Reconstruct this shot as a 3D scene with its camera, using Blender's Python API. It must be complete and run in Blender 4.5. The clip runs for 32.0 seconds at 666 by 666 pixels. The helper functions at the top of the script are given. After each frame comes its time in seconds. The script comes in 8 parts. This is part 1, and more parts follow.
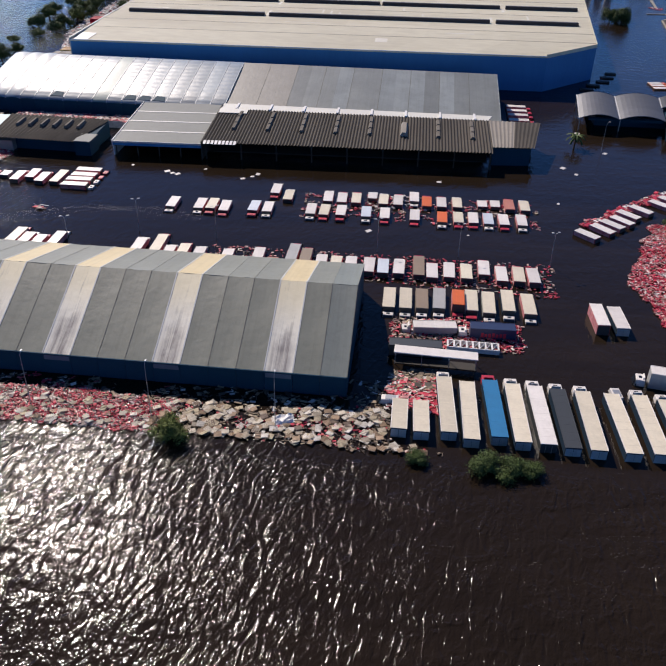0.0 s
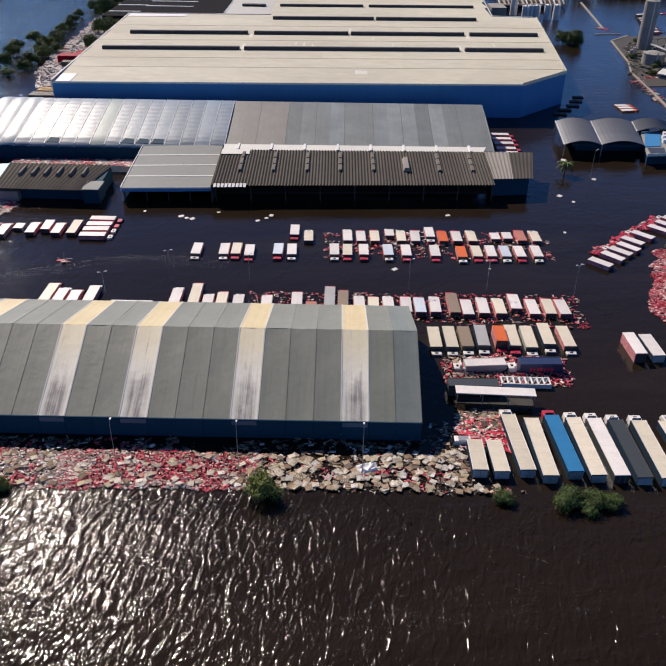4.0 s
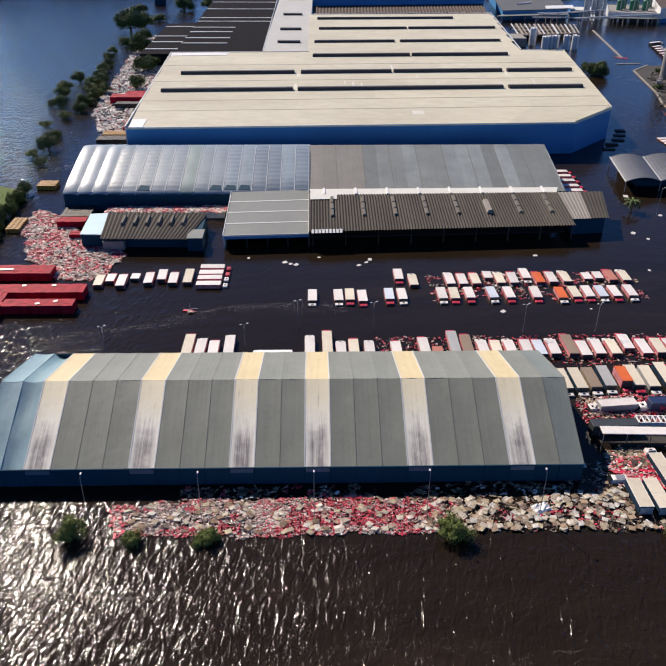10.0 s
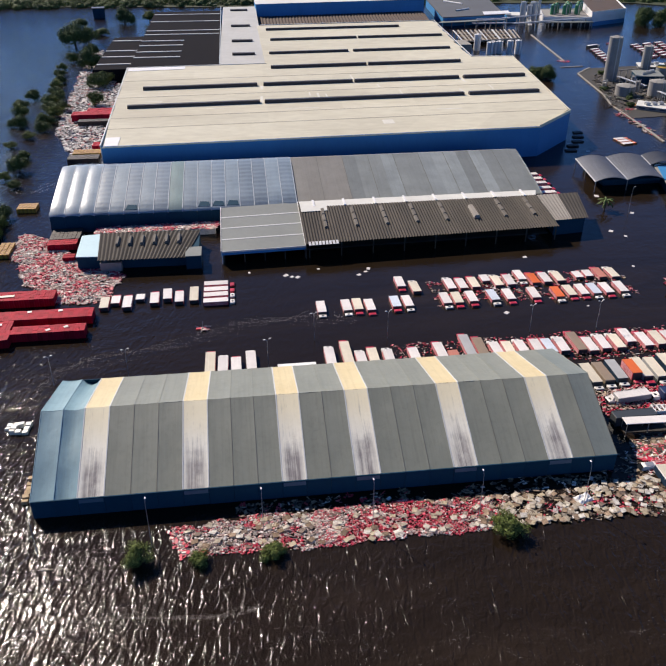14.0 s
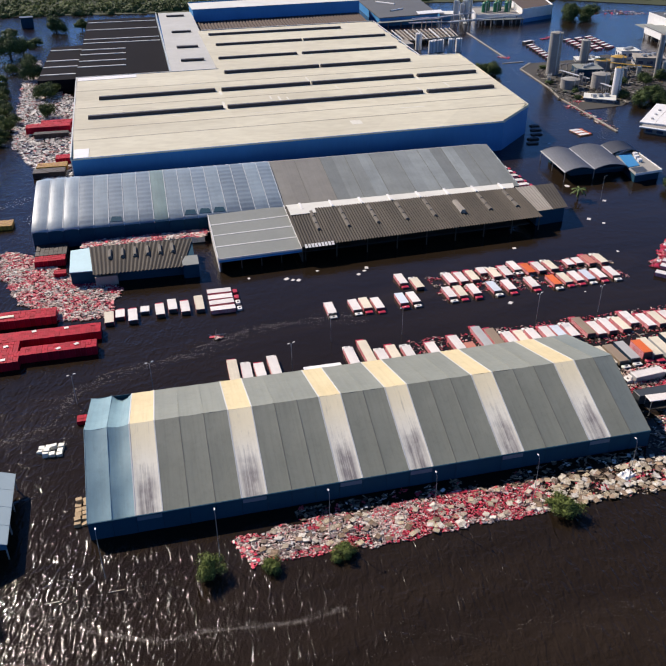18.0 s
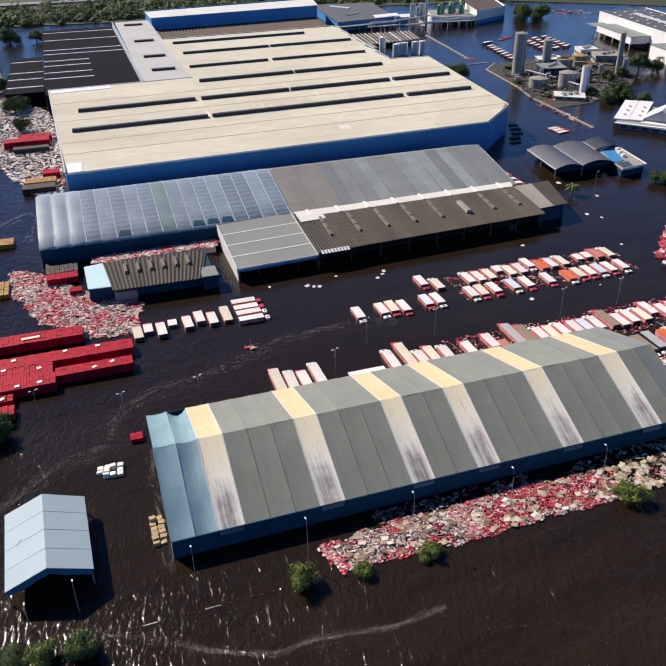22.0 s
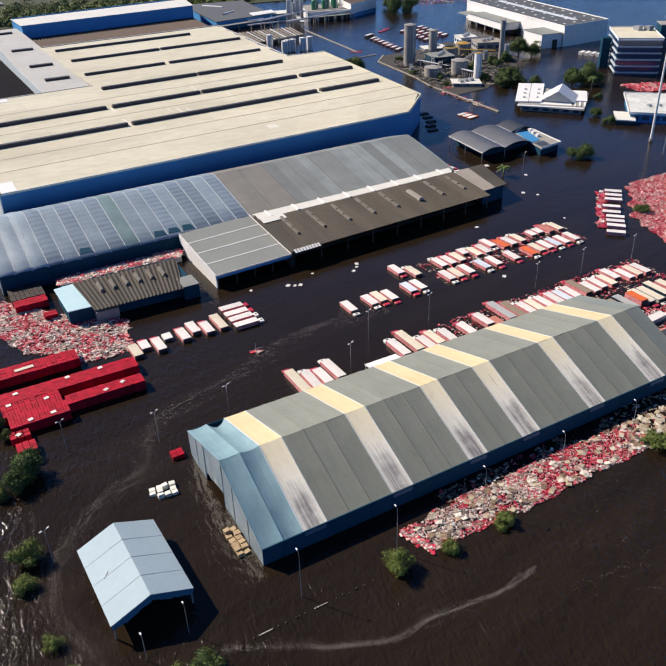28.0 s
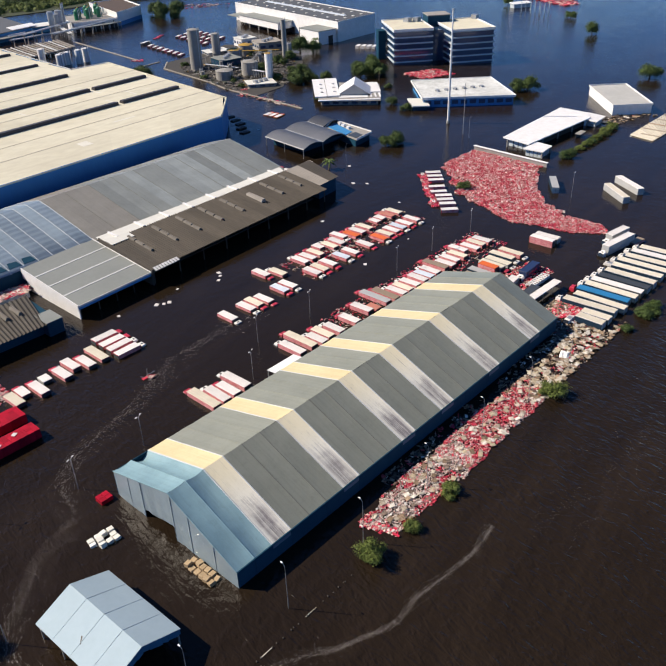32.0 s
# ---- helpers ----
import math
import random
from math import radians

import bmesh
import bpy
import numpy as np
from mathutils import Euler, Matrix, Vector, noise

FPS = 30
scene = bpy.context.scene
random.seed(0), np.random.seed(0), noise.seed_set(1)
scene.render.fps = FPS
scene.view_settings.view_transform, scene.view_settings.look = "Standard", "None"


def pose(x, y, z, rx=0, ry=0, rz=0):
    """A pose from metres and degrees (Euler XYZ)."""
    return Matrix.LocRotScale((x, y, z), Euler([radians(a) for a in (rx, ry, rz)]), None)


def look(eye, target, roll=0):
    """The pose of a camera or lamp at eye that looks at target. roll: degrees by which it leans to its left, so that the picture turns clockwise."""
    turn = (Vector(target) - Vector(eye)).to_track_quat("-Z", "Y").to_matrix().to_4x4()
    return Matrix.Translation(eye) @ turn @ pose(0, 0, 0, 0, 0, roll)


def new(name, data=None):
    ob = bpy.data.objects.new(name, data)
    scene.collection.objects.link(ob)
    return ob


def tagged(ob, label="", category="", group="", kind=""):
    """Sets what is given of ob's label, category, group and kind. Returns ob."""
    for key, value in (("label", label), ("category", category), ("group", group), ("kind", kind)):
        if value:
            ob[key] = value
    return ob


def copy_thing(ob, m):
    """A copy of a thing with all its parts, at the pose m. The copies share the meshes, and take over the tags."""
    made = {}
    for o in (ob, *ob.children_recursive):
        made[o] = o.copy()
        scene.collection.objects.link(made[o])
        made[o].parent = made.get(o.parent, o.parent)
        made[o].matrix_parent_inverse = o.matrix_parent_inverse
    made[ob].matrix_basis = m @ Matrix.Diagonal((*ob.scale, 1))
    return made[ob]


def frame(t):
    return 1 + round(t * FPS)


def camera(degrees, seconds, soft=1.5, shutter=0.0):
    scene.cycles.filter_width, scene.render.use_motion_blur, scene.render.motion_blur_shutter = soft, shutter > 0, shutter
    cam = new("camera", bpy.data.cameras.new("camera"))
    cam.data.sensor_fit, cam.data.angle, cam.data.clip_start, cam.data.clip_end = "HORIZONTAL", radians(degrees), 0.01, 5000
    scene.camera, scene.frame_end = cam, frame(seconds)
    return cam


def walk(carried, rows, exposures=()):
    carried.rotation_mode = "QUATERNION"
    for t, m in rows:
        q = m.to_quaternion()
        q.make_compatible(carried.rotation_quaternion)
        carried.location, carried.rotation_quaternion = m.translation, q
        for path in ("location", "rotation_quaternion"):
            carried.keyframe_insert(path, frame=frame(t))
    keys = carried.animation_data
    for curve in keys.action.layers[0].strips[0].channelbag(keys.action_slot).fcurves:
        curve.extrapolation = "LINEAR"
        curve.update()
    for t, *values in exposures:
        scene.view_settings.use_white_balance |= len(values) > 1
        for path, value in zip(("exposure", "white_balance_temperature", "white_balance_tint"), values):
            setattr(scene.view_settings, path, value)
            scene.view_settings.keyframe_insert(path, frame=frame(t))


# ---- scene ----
cam = camera(46.8, 32.0)
PATH = [
    (0, (111.35, -125.29, 82.26), (103.09, -41.65, 28.07), 1.31),
    (0.5, (108.22, -125.55, 83.33), (101.19, -41.69, 29.32), 1.20),
    (1, (105.10, -125.79, 84.30), (99.36, -41.72, 30.46), 1.22),
    (1.5, (102.08, -125.98, 85.27), (97.67, -41.70, 31.62), 1.20),
    (2, (99.08, -126.17, 86.32), (95.73, -41.76, 32.79), 1.17),
    (2.5, (96.19, -126.38, 87.46), (93.61, -41.86, 34.08), 1.09),
    (4.5, (85.18, -127.60, 91.42), (85.11, -42.69, 38.59), 0.89),
    (5, (82.60, -128.11, 92.19), (82.69, -43.16, 39.44), 0.90),
    (5.5, (79.92, -128.61, 92.82), (80.10, -43.55, 40.23), 0.83),
    (6, (77.09, -128.98, 93.35), (77.38, -43.83, 40.91), 0.87),
    (6.5, (74.02, -129.37, 94.08), (74.02, -44.11, 41.83), 0.71),
    (7, (70.76, -129.77, 95.05), (70.59, -44.41, 42.95), 0.63),
    (7.5, (67.43, -130.20, 96.17), (66.97, -44.78, 44.17), 0.65),
    (8, (64.17, -130.71, 97.43), (63.60, -45.21, 45.57), 0.63),
    (8.5, (60.90, -131.28, 98.75), (60.61, -45.66, 47.09), 0.47),
    (9, (57.75, -131.79, 100.20), (57.89, -46.15, 48.57), 0.45),
    (9.5, (54.60, -132.30, 101.64), (55.37, -46.59, 50.13), 0.31),
    (10, (51.54, -132.81, 103.06), (53.61, -47.13, 51.55), 0.33),
    (10.5, (48.55, -133.33, 104.34), (52.13, -47.64, 52.91), 0.30),
    (11, (45.60, -133.76, 105.46), (50.77, -48.07, 54.17), 0.28),
    (11.5, (42.71, -134.00, 106.37), (48.95, -48.27, 55.26), 0.22),
    (12, (40.09, -134.07, 106.82), (46.26, -48.26, 55.84), 0.19),
    (12.5, (37.67, -134.09, 106.88), (43.63, -48.27, 55.90), 0.09),
    (13, (35.30, -134.17, 106.73), (41.92, -48.39, 55.75), 0.05),
    (13.5, (32.75, -134.28, 106.64), (41.18, -48.67, 55.66), -0.02),
    (14, (30.21, -134.28, 106.52), (40.66, -48.87, 55.56), 0.01),
    (14.5, (27.65, -134.08, 106.40), (39.63, -48.85, 55.49), -0.08),
    (16.5, (16.39, -132.71, 106.25), (32.65, -48.13, 55.45), -0.22),
    (17, (13.27, -132.45, 106.55), (30.42, -48.04, 55.75), -0.38),
    (17.5, (10.12, -132.06, 106.74), (28.45, -47.89, 55.95), -0.47),
    (18, (7.13, -131.47, 106.85), (26.63, -47.54, 56.10), -0.53),
    (18.5, (4.28, -130.87, 106.95), (24.46, -47.06, 56.26), -0.75),
    (19, (1.49, -130.20, 107.09), (22.46, -46.56, 56.44), -0.81),
    (19.5, (-1.56, -129.65, 107.30), (20.35, -46.24, 56.68), -0.87),
    (20, (-4.58, -129.09, 107.55), (18.74, -46.05, 56.96), -0.81),
    (20.5, (-7.63, -128.53, 107.79), (17.22, -45.89, 57.26), -0.88),
    (21, (-10.59, -127.73, 108.01), (15.40, -45.43, 57.50), -0.86),
    (21.5, (-13.49, -126.79, 108.13), (12.85, -44.58, 57.66), -0.93),
    (22, (-16.28, -125.82, 108.24), (10.06, -43.61, 57.77), -1.03),
    (22.5, (-19.03, -124.88, 108.28), (6.96, -42.54, 57.84), -1.21),
    (23, (-21.79, -123.96, 108.29), (3.93, -41.53, 57.85), -1.27),
    (23.5, (-24.71, -123.04, 108.29), (0.64, -40.46, 57.91), -1.47),
    (24, (-27.54, -122.23, 108.35), (-2.47, -39.56, 57.99), -1.61),
    (24.5, (-30.36, -121.50, 108.47), (-5.33, -38.81, 58.10), -1.71),
    (26.5, (-41.91, -118.18, 110.15), (-10.40, -38.08, 59.26), -1.78),
    (27, (-44.72, -116.92, 110.55), (-9.93, -38.29, 59.48), -1.64),
    (27.5, (-47.50, -115.64, 110.67), (-9.26, -38.71, 59.50), -1.71),
    (28, (-50.28, -114.18, 110.65), (-8.78, -39.01, 59.40), -1.75),
    (28.5, (-53.16, -112.37, 110.70), (-7.86, -39.45, 59.40), -1.70),
    (29, (-55.91, -110.39, 110.69), (-6.90, -39.99, 59.30), -1.58),
    (29.5, (-58.52, -108.32, 110.65), (-7.18, -39.61, 59.24), -1.57),
    (30, (-61.10, -106.24, 110.68), (-8.34, -38.62, 59.26), -1.58),
    (30.5, (-63.63, -104.16, 110.79), (-8.28, -38.70, 59.30), -1.64),
    (31, (-66.09, -102.10, 110.95), (-8.12, -39.00, 59.40), -1.60),
    (31.5, (-68.53, -100.04, 111.24), (-8.11, -39.35, 59.61), -1.84),
    (32, (-70.85, -97.99, 111.66), (-8.54, -39.37, 59.89), -2.08),
]
walk(cam, [(t, look(eye, aim, roll)) for t, eye, aim, roll in PATH], [(0.0, 0.20, 6800, 19), (6.0, 0.38, 7100, 18), (13.0, 0.48, 6950, 17), (24.0, 0.62, 7050, 16), (32.0, 0.64, 7150, 14)])

# ---- light ----
SUN_AZ, SUN_EL = radians(124.0), radians(39.0)   # azimuth counted from +x towards +y
TO_SUN = Vector((math.cos(SUN_EL) * math.cos(SUN_AZ), math.cos(SUN_EL) * math.sin(SUN_AZ), math.sin(SUN_EL)))
world = bpy.data.worlds.new("sky")
scene.world = world
world.use_nodes = True
wn = world.node_tree
wn.nodes.clear()
sky = wn.nodes.new("ShaderNodeTexSky")
sky.sky_type, sky.sun_disc = "NISHITA", False
sky.altitude = 1500
sky.sun_elevation, sky.sun_rotation = SUN_EL, math.pi / 2 - SUN_AZ
sky.air_density, sky.dust_density, sky.ozone_density = 0.6, 0.02, 8.0
bg = wn.nodes.new("ShaderNodeBackground")
bg.inputs["Strength"].default_value = 0.115
wo = wn.nodes.new("ShaderNodeOutputWorld")
deep = wn.nodes.new("ShaderNodeHueSaturation")
deep.inputs["Saturation"].default_value = 1.1
wn.links.new(sky.outputs[0], deep.inputs["Color"])
wn.links.new(deep.outputs[0], bg.inputs[0])
wn.links.new(bg.outputs[0], wo.inputs[0])
sun_data = bpy.data.lights.new("sun", "SUN")
sun_data.energy, sun_data.angle, sun_data.color = 4.7, radians(0.55), (1.0, 0.955, 0.855)
sun = new("sun", sun_data)
sun.matrix_world = look(TO_SUN * 900, (0, 0, 0))


# ---- materials ----
def ramp(nt, stops, mode="LINEAR"):
    node = nt.nodes.new("ShaderNodeValToRGB")
    node.color_ramp.interpolation = mode
    el = node.color_ramp.elements
    while len(el) < len(stops):
        el.new(1.0)
    for e, (p, c) in zip(el, stops):
        e.position = p
        e.color = (*c, 1.0) if len(c) == 3 else c
    return node


def noise_node(nt, vec, scale, detail=4.0, rough=0.6, distortion=0.0):
    n = nt.nodes.new("ShaderNodeTexNoise")
    n.inputs["Scale"].default_value, n.inputs["Detail"].default_value = scale, detail
    n.inputs["Roughness"].default_value, n.inputs["Distortion"].default_value = rough, distortion
    nt.links.new(vec, n.inputs["Vector"])
    return n


def mixed(nt, kind, fac, a, b):
    m = nt.nodes.new("ShaderNodeMix")
    m.data_type, m.blend_type, m.clamp_result = "RGBA", kind, True
    for sock, val in ((m.inputs["Factor"], fac), (m.inputs["A"], a), (m.inputs["B"], b)):
        if isinstance(val, (int, float)):
            sock.default_value = val
        elif isinstance(val, tuple):
            sock.default_value = (*val, 1.0)
        else:
            nt.links.new(val, sock)
    return m.outputs["Result"]


def blank(name):
    m = bpy.data.materials.new(name)
    m.use_nodes = True
    nt = m.node_tree
    return m, nt, nt.nodes["Principled BSDF"]


def surface(name, base, dark, big=0.08, small=1.6, rough=0.6, metal=0.0, bump=0.15, vary=0.0,
            stretch=(1, 1, 1), stain=0.5, spec=0.4, chalk=0.0):
    """Worn paint, sheet, fabric or wood: base colour, stained towards dark at two scales, with a fine relief."""
    m, nt, p = blank(name)
    tc = nt.nodes.new("ShaderNodeTexCoord")
    mp = nt.nodes.new("ShaderNodeMapping")
    mp.inputs["Scale"].default_value = stretch
    nt.links.new(tc.outputs["Object"], mp.inputs["Vector"])
    v = mp.outputs["Vector"]
    n1, n2 = noise_node(nt, v, big, 5.0, 0.65), noise_node(nt, v, small, 4.0, 0.6)
    r1 = ramp(nt, [(0.42, (0, 0, 0)), (0.78, (stain, stain, stain))])
    r2 = ramp(nt, [(0.38, (0, 0, 0)), (0.85, (stain * 0.7,) * 3)])
    nt.links.new(n1.outputs["Fac"], r1.inputs[0])
    nt.links.new(n2.outputs["Fac"], r2.inputs[0])
    c = mixed(nt, "MIX", r1.outputs[0], tuple(base), tuple(dark))
    c = mixed(nt, "MIX", r2.outputs[0], c, tuple(dark))
    if vary:
        info = nt.nodes.new("ShaderNodeObjectInfo")
        rv = ramp(nt, [(0.0, (1 - vary,) * 3), (1.0, (1.0,) * 3)])
        nt.links.new(info.outputs["Random"], rv.inputs[0])
        c = mixed(nt, "MULTIPLY", 1.0, c, rv.outputs[0])
    nt.links.new(c, p.inputs["Base Color"])
    p.inputs["Roughness"].default_value, p.inputs["Metallic"].default_value = rough, metal
    p.inputs["Specular IOR Level"].default_value = spec
    p.inputs["Diffuse Roughness"].default_value = chalk
    b = nt.nodes.new("ShaderNodeBump")
    b.inputs["Strength"].default_value, b.inputs["Distance"].default_value = bump, 0.05
    nt.links.new(n2.outputs["Fac"], b.inputs["Height"])
    nt.links.new(b.outputs[0], p.inputs["Normal"])
    return m


def scatter_mat(name, stops, rough=0.7, grime=(0.05, 0.035, 0.025)):
    """Loose rubbish: every joined piece takes one of the given colours, each a little dirty."""
    m, nt, p = blank(name)
    geo = nt.nodes.new("ShaderNodeNewGeometry")
    r = ramp(nt, stops, "CONSTANT")
    nt.links.new(geo.outputs["Random Per Island"], r.inputs[0])
    tc = nt.nodes.new("ShaderNodeTexCoord")
    n = noise_node(nt, tc.outputs["Object"], 1.3, 5.0, 0.7)
    rr = ramp(nt, [(0.45, (0, 0, 0)), (0.75, (0.6,) * 3)])
    nt.links.new(n.outputs["Fac"], rr.inputs[0])
    nt.links.new(mixed(nt, "MIX", rr.outputs[0], r.outputs[0], grime), p.inputs["Base Color"])
    p.inputs["Roughness"].default_value = rough
    return m


def water_mat():
    m, nt, p = blank("flood_water")
    tc = nt.nodes.new("ShaderNodeTexCoord")
    o = tc.outputs["Object"]

    def math_node(op, a, b, c=None):
        n = nt.nodes.new("ShaderNodeMath")
        n.operation = op
        for sock, val in zip(n.inputs, (a, b, c)):
            if isinstance(val, (int, float)):
                sock.default_value = val
            elif val is not None:
                nt.links.new(val, sock)
        return n.outputs[0]

    def turned(angle, sx, sy):
        n = nt.nodes.new("ShaderNodeMapping")
        n.vector_type = "TEXTURE"
        n.inputs["Rotation"].default_value, n.inputs["Scale"].default_value = (0, 0, radians(angle)), (sx, sy, 1)
        nt.links.new(o, n.inputs["Vector"])
        return n.outputs["Vector"]

    def span(val, a, b, c, d):
        n = nt.nodes.new("ShaderNodeMapRange")
        n.interpolation_type = "SMOOTHSTEP"
        for k, x in (("From Min", a), ("From Max", b), ("To Min", c), ("To Max", d)):
            n.inputs[k].default_value = x
        nt.links.new(val, n.inputs["Value"])
        return n.outputs[0]

    # silt drifting in broad bands
    n = noise_node(nt, turned(8, 70, 16), 1.0, 6.0, 0.62, 0.9)
    r = ramp(nt, [(0.3, (0.0126, 0.0084, 0.0051)), (0.52, (0.0160, 0.0107, 0.0066)), (0.75, (0.0228, 0.0153, 0.0096))])
    nt.links.new(n.outputs["Fac"], r.inputs[0])
    nt.links.new(r.outputs[0], p.inputs["Base Color"])
    p.inputs["Roughness"].default_value, p.inputs["IOR"].default_value = 0.09, 1.333
    p.inputs["Specular IOR Level"].default_value = 0.31
    # long swells, the chop on their backs, and fine ripples
    swell = noise_node(nt, turned(-8, 1.3, 3.5), 1.0, 1.5, 0.4, 0.9)
    chop = noise_node(nt, turned(-14, 0.62, 0.95), 1.0, 2.0, 0.5, 0.5)
    fine = noise_node(nt, turned(20, 0.32, 0.4), 1.0, 1.0, 0.5, 0.3)
    h = math_node("MULTIPLY_ADD", swell.outputs["Fac"], 1.2, math_node("MULTIPLY", fine.outputs["Fac"], 0.15))
    patch = span(noise_node(nt, turned(5, 6.0, 3.4), 1.0, 2.0, 0.5, 0.6).outputs["Fac"], 0.35, 0.68, 0.20, 0.72)
    h = math_node("MULTIPLY_ADD", chop.outputs["Fac"], patch, h)
    # the yard between the halls lies in their lee; the open water feels the wind in gusts
    sep = nt.nodes.new("ShaderNodeSeparateXYZ")
    nt.links.new(o, sep.inputs[0])
    lee = math_node("MULTIPLY", math_node("ADD", span(sep.outputs["X"], -58, -44, 0.0, 0.5), span(sep.outputs["X"], 0, 35, 0.0, 0.5)), span(sep.outputs["Y"], -34, -16, 0.0, 1.0))
    lee = math_node("MAXIMUM", lee, math_node("MULTIPLY", span(sep.outputs["X"], 88, 112, 0.0, 1.0), span(sep.outputs["Y"], -36, -31, 0.0, 1.0)))
    gust = span(noise_node(nt, o, 0.013, 3.0, 0.6).outputs["Fac"], 0.3, 0.6, 0.75, 1.0)
    wind = math_node("MULTIPLY", gust, math_node("MULTIPLY_ADD", lee, -0.72, 1.0))
    wind = math_node("MULTIPLY", wind, math_node("MULTIPLY_ADD", span(sep.outputs["Y"], 110, 260, 0.0, 1.0), span(sep.outputs["X"], -40, 160, 0.05, 1.0), 1.0))
    # the stream curling round the hall's open end is rougher
    curl = math_node("MULTIPLY", span(sep.outputs["X"], -12, 10, 0.25, 0.0), span(sep.outputs["Y"], 10, 24, 0.0, 1.0))
    wind = math_node("MULTIPLY", wind, math_node("ADD", curl, 1.0))
    open_side = math_node("MULTIPLY_ADD", span(sep.outputs["X"], -60, -50, 0.5, 0.0), span(sep.outputs["Y"], 60, 120, 1.0, 0.7), 1.0)
    wind = math_node("MULTIPLY", wind, open_side)
    b = nt.nodes.new("ShaderNodeBump")
    b.inputs["Strength"].default_value, b.inputs["Distance"].default_value = 1.0, WAVE
    nt.links.new(math_node("MULTIPLY", h, wind), b.inputs["Height"])
    nt.links.new(b.outputs[0], p.inputs["Normal"])
    return m


def fabric(name, base, dark, streak, vary=0.0, gloss=0.5, ribs=None):
    """Hall membrane: faint weave bands along the slope; streak: grey run-off marks that start below mid-slope."""
    m, nt, p = blank(name)
    tc = nt.nodes.new("ShaderNodeTexCoord")
    o = tc.outputs["Object"]
    n1 = noise_node(nt, o, 0.12, 4.0, 0.6)
    r1 = ramp(nt, [(0.32, (0, 0, 0)), (0.72, (0.95,) * 3)])
    nt.links.new(n1.outputs["Fac"], r1.inputs[0])
    c = mixed(nt, "MIX", r1.outputs[0], tuple(base), tuple(dark))
    # dust and water marks: patches, and faint runs down the slope
    mark = noise_node(nt, o, 0.9, 6.0, 0.72, 0.6)
    r4 = ramp(nt, [(0.50, (1, 1, 1)), (0.72, (0.86, 0.855, 0.84))])
    nt.links.new(mark.outputs["Fac"], r4.inputs[0])
    c = mixed(nt, "MULTIPLY", 0.8, c, r4.outputs[0])
    mr = nt.nodes.new("ShaderNodeMapping")
    mr.inputs["Scale"].default_value = (1.7, 0.06, 0.06)
    nt.links.new(o, mr.inputs["Vector"])
    run = noise_node(nt, mr.outputs["Vector"], 1.0, 4.0, 0.65)
    r5 = ramp(nt, [(0.45, (1, 1, 1)), (0.75, (0.84, 0.84, 0.82))])
    nt.links.new(run.outputs["Fac"], r5.inputs[0])
    c = mixed(nt, "MULTIPLY", 0.8, c, r5.outputs[0])
    if streak:
        mp = nt.nodes.new("ShaderNodeMapping")
        mp.inputs["Scale"].default_value = (2.3, 0.07, 0.07)
        nt.links.new(o, mp.inputs["Vector"])
        n2 = noise_node(nt, mp.outputs["Vector"], 1.0, 5.0, 0.7)
        sep = nt.nodes.new("ShaderNodeSeparateXYZ")
        nt.links.new(o, sep.inputs[0])
        low = nt.nodes.new("ShaderNodeMapRange")
        low.interpolation_type = "SMOOTHSTEP"
        low.inputs["From Min"].default_value, low.inputs["From Max"].default_value = -6.0, -14.5
        low.inputs["To Min"].default_value, low.inputs["To Max"].default_value = 0.0, 0.25
        nt.links.new(sep.outputs["Y"], low.inputs["Value"])
        aged = nt.nodes.new("ShaderNodeMapRange")
        aged.interpolation_type = "SMOOTHSTEP"
        aged.inputs["From Min"].default_value, aged.inputs["From Max"].default_value = -12.0, -1.0
        aged.inputs["To Min"].default_value, aged.inputs["To Max"].default_value = 0.0, 0.75
        nt.links.new(sep.outputs["Y"], aged.inputs["Value"])
        c = mixed(nt, "MIX", aged.outputs[0], c, (0.80, 0.68, 0.42))
        blot = noise_node(nt, o, 0.33, 4.0, 0.6)
        both = nt.nodes.new("ShaderNodeMath")
        both.operation = "MULTIPLY_ADD"
        both.inputs[1].default_value = 0.36
        nt.links.new(blot.outputs["Fac"], both.inputs[0])
        half = nt.nodes.new("ShaderNodeMath")
        half.operation = "MULTIPLY"
        half.inputs[1].default_value = 0.72
        nt.links.new(n2.outputs["Fac"], half.inputs[0])
        nt.links.new(half.outputs[0], both.inputs[2])
        add = nt.nodes.new("ShaderNodeMath")
        add.operation = "ADD"
        nt.links.new(both.outputs[0], add.inputs[0])
        nt.links.new(low.outputs[0], add.inputs[1])
        r2 = ramp(nt, [(0.60, (0, 0, 0)), (0.88, (0.92,) * 3)])
        nt.links.new(add.outputs[0], r2.inputs[0])
        gen = nt.nodes.new("ShaderNodeSeparateXYZ")
        nt.links.new(tc.outputs["Generated"], gen.inputs[0])
        mid_of = ramp(nt, [(0.03, (0.12,) * 3), (0.26, (1, 1, 1)), (0.72, (1, 1, 1)), (0.97, (0.12,) * 3)])
        nt.links.new(gen.outputs["X"], mid_of.inputs[0])
        c = mixed(nt, "MIX", mixed(nt, "MULTIPLY", 1.0, r2.outputs[0], mid_of.outputs[0]), c, tuple(streak))
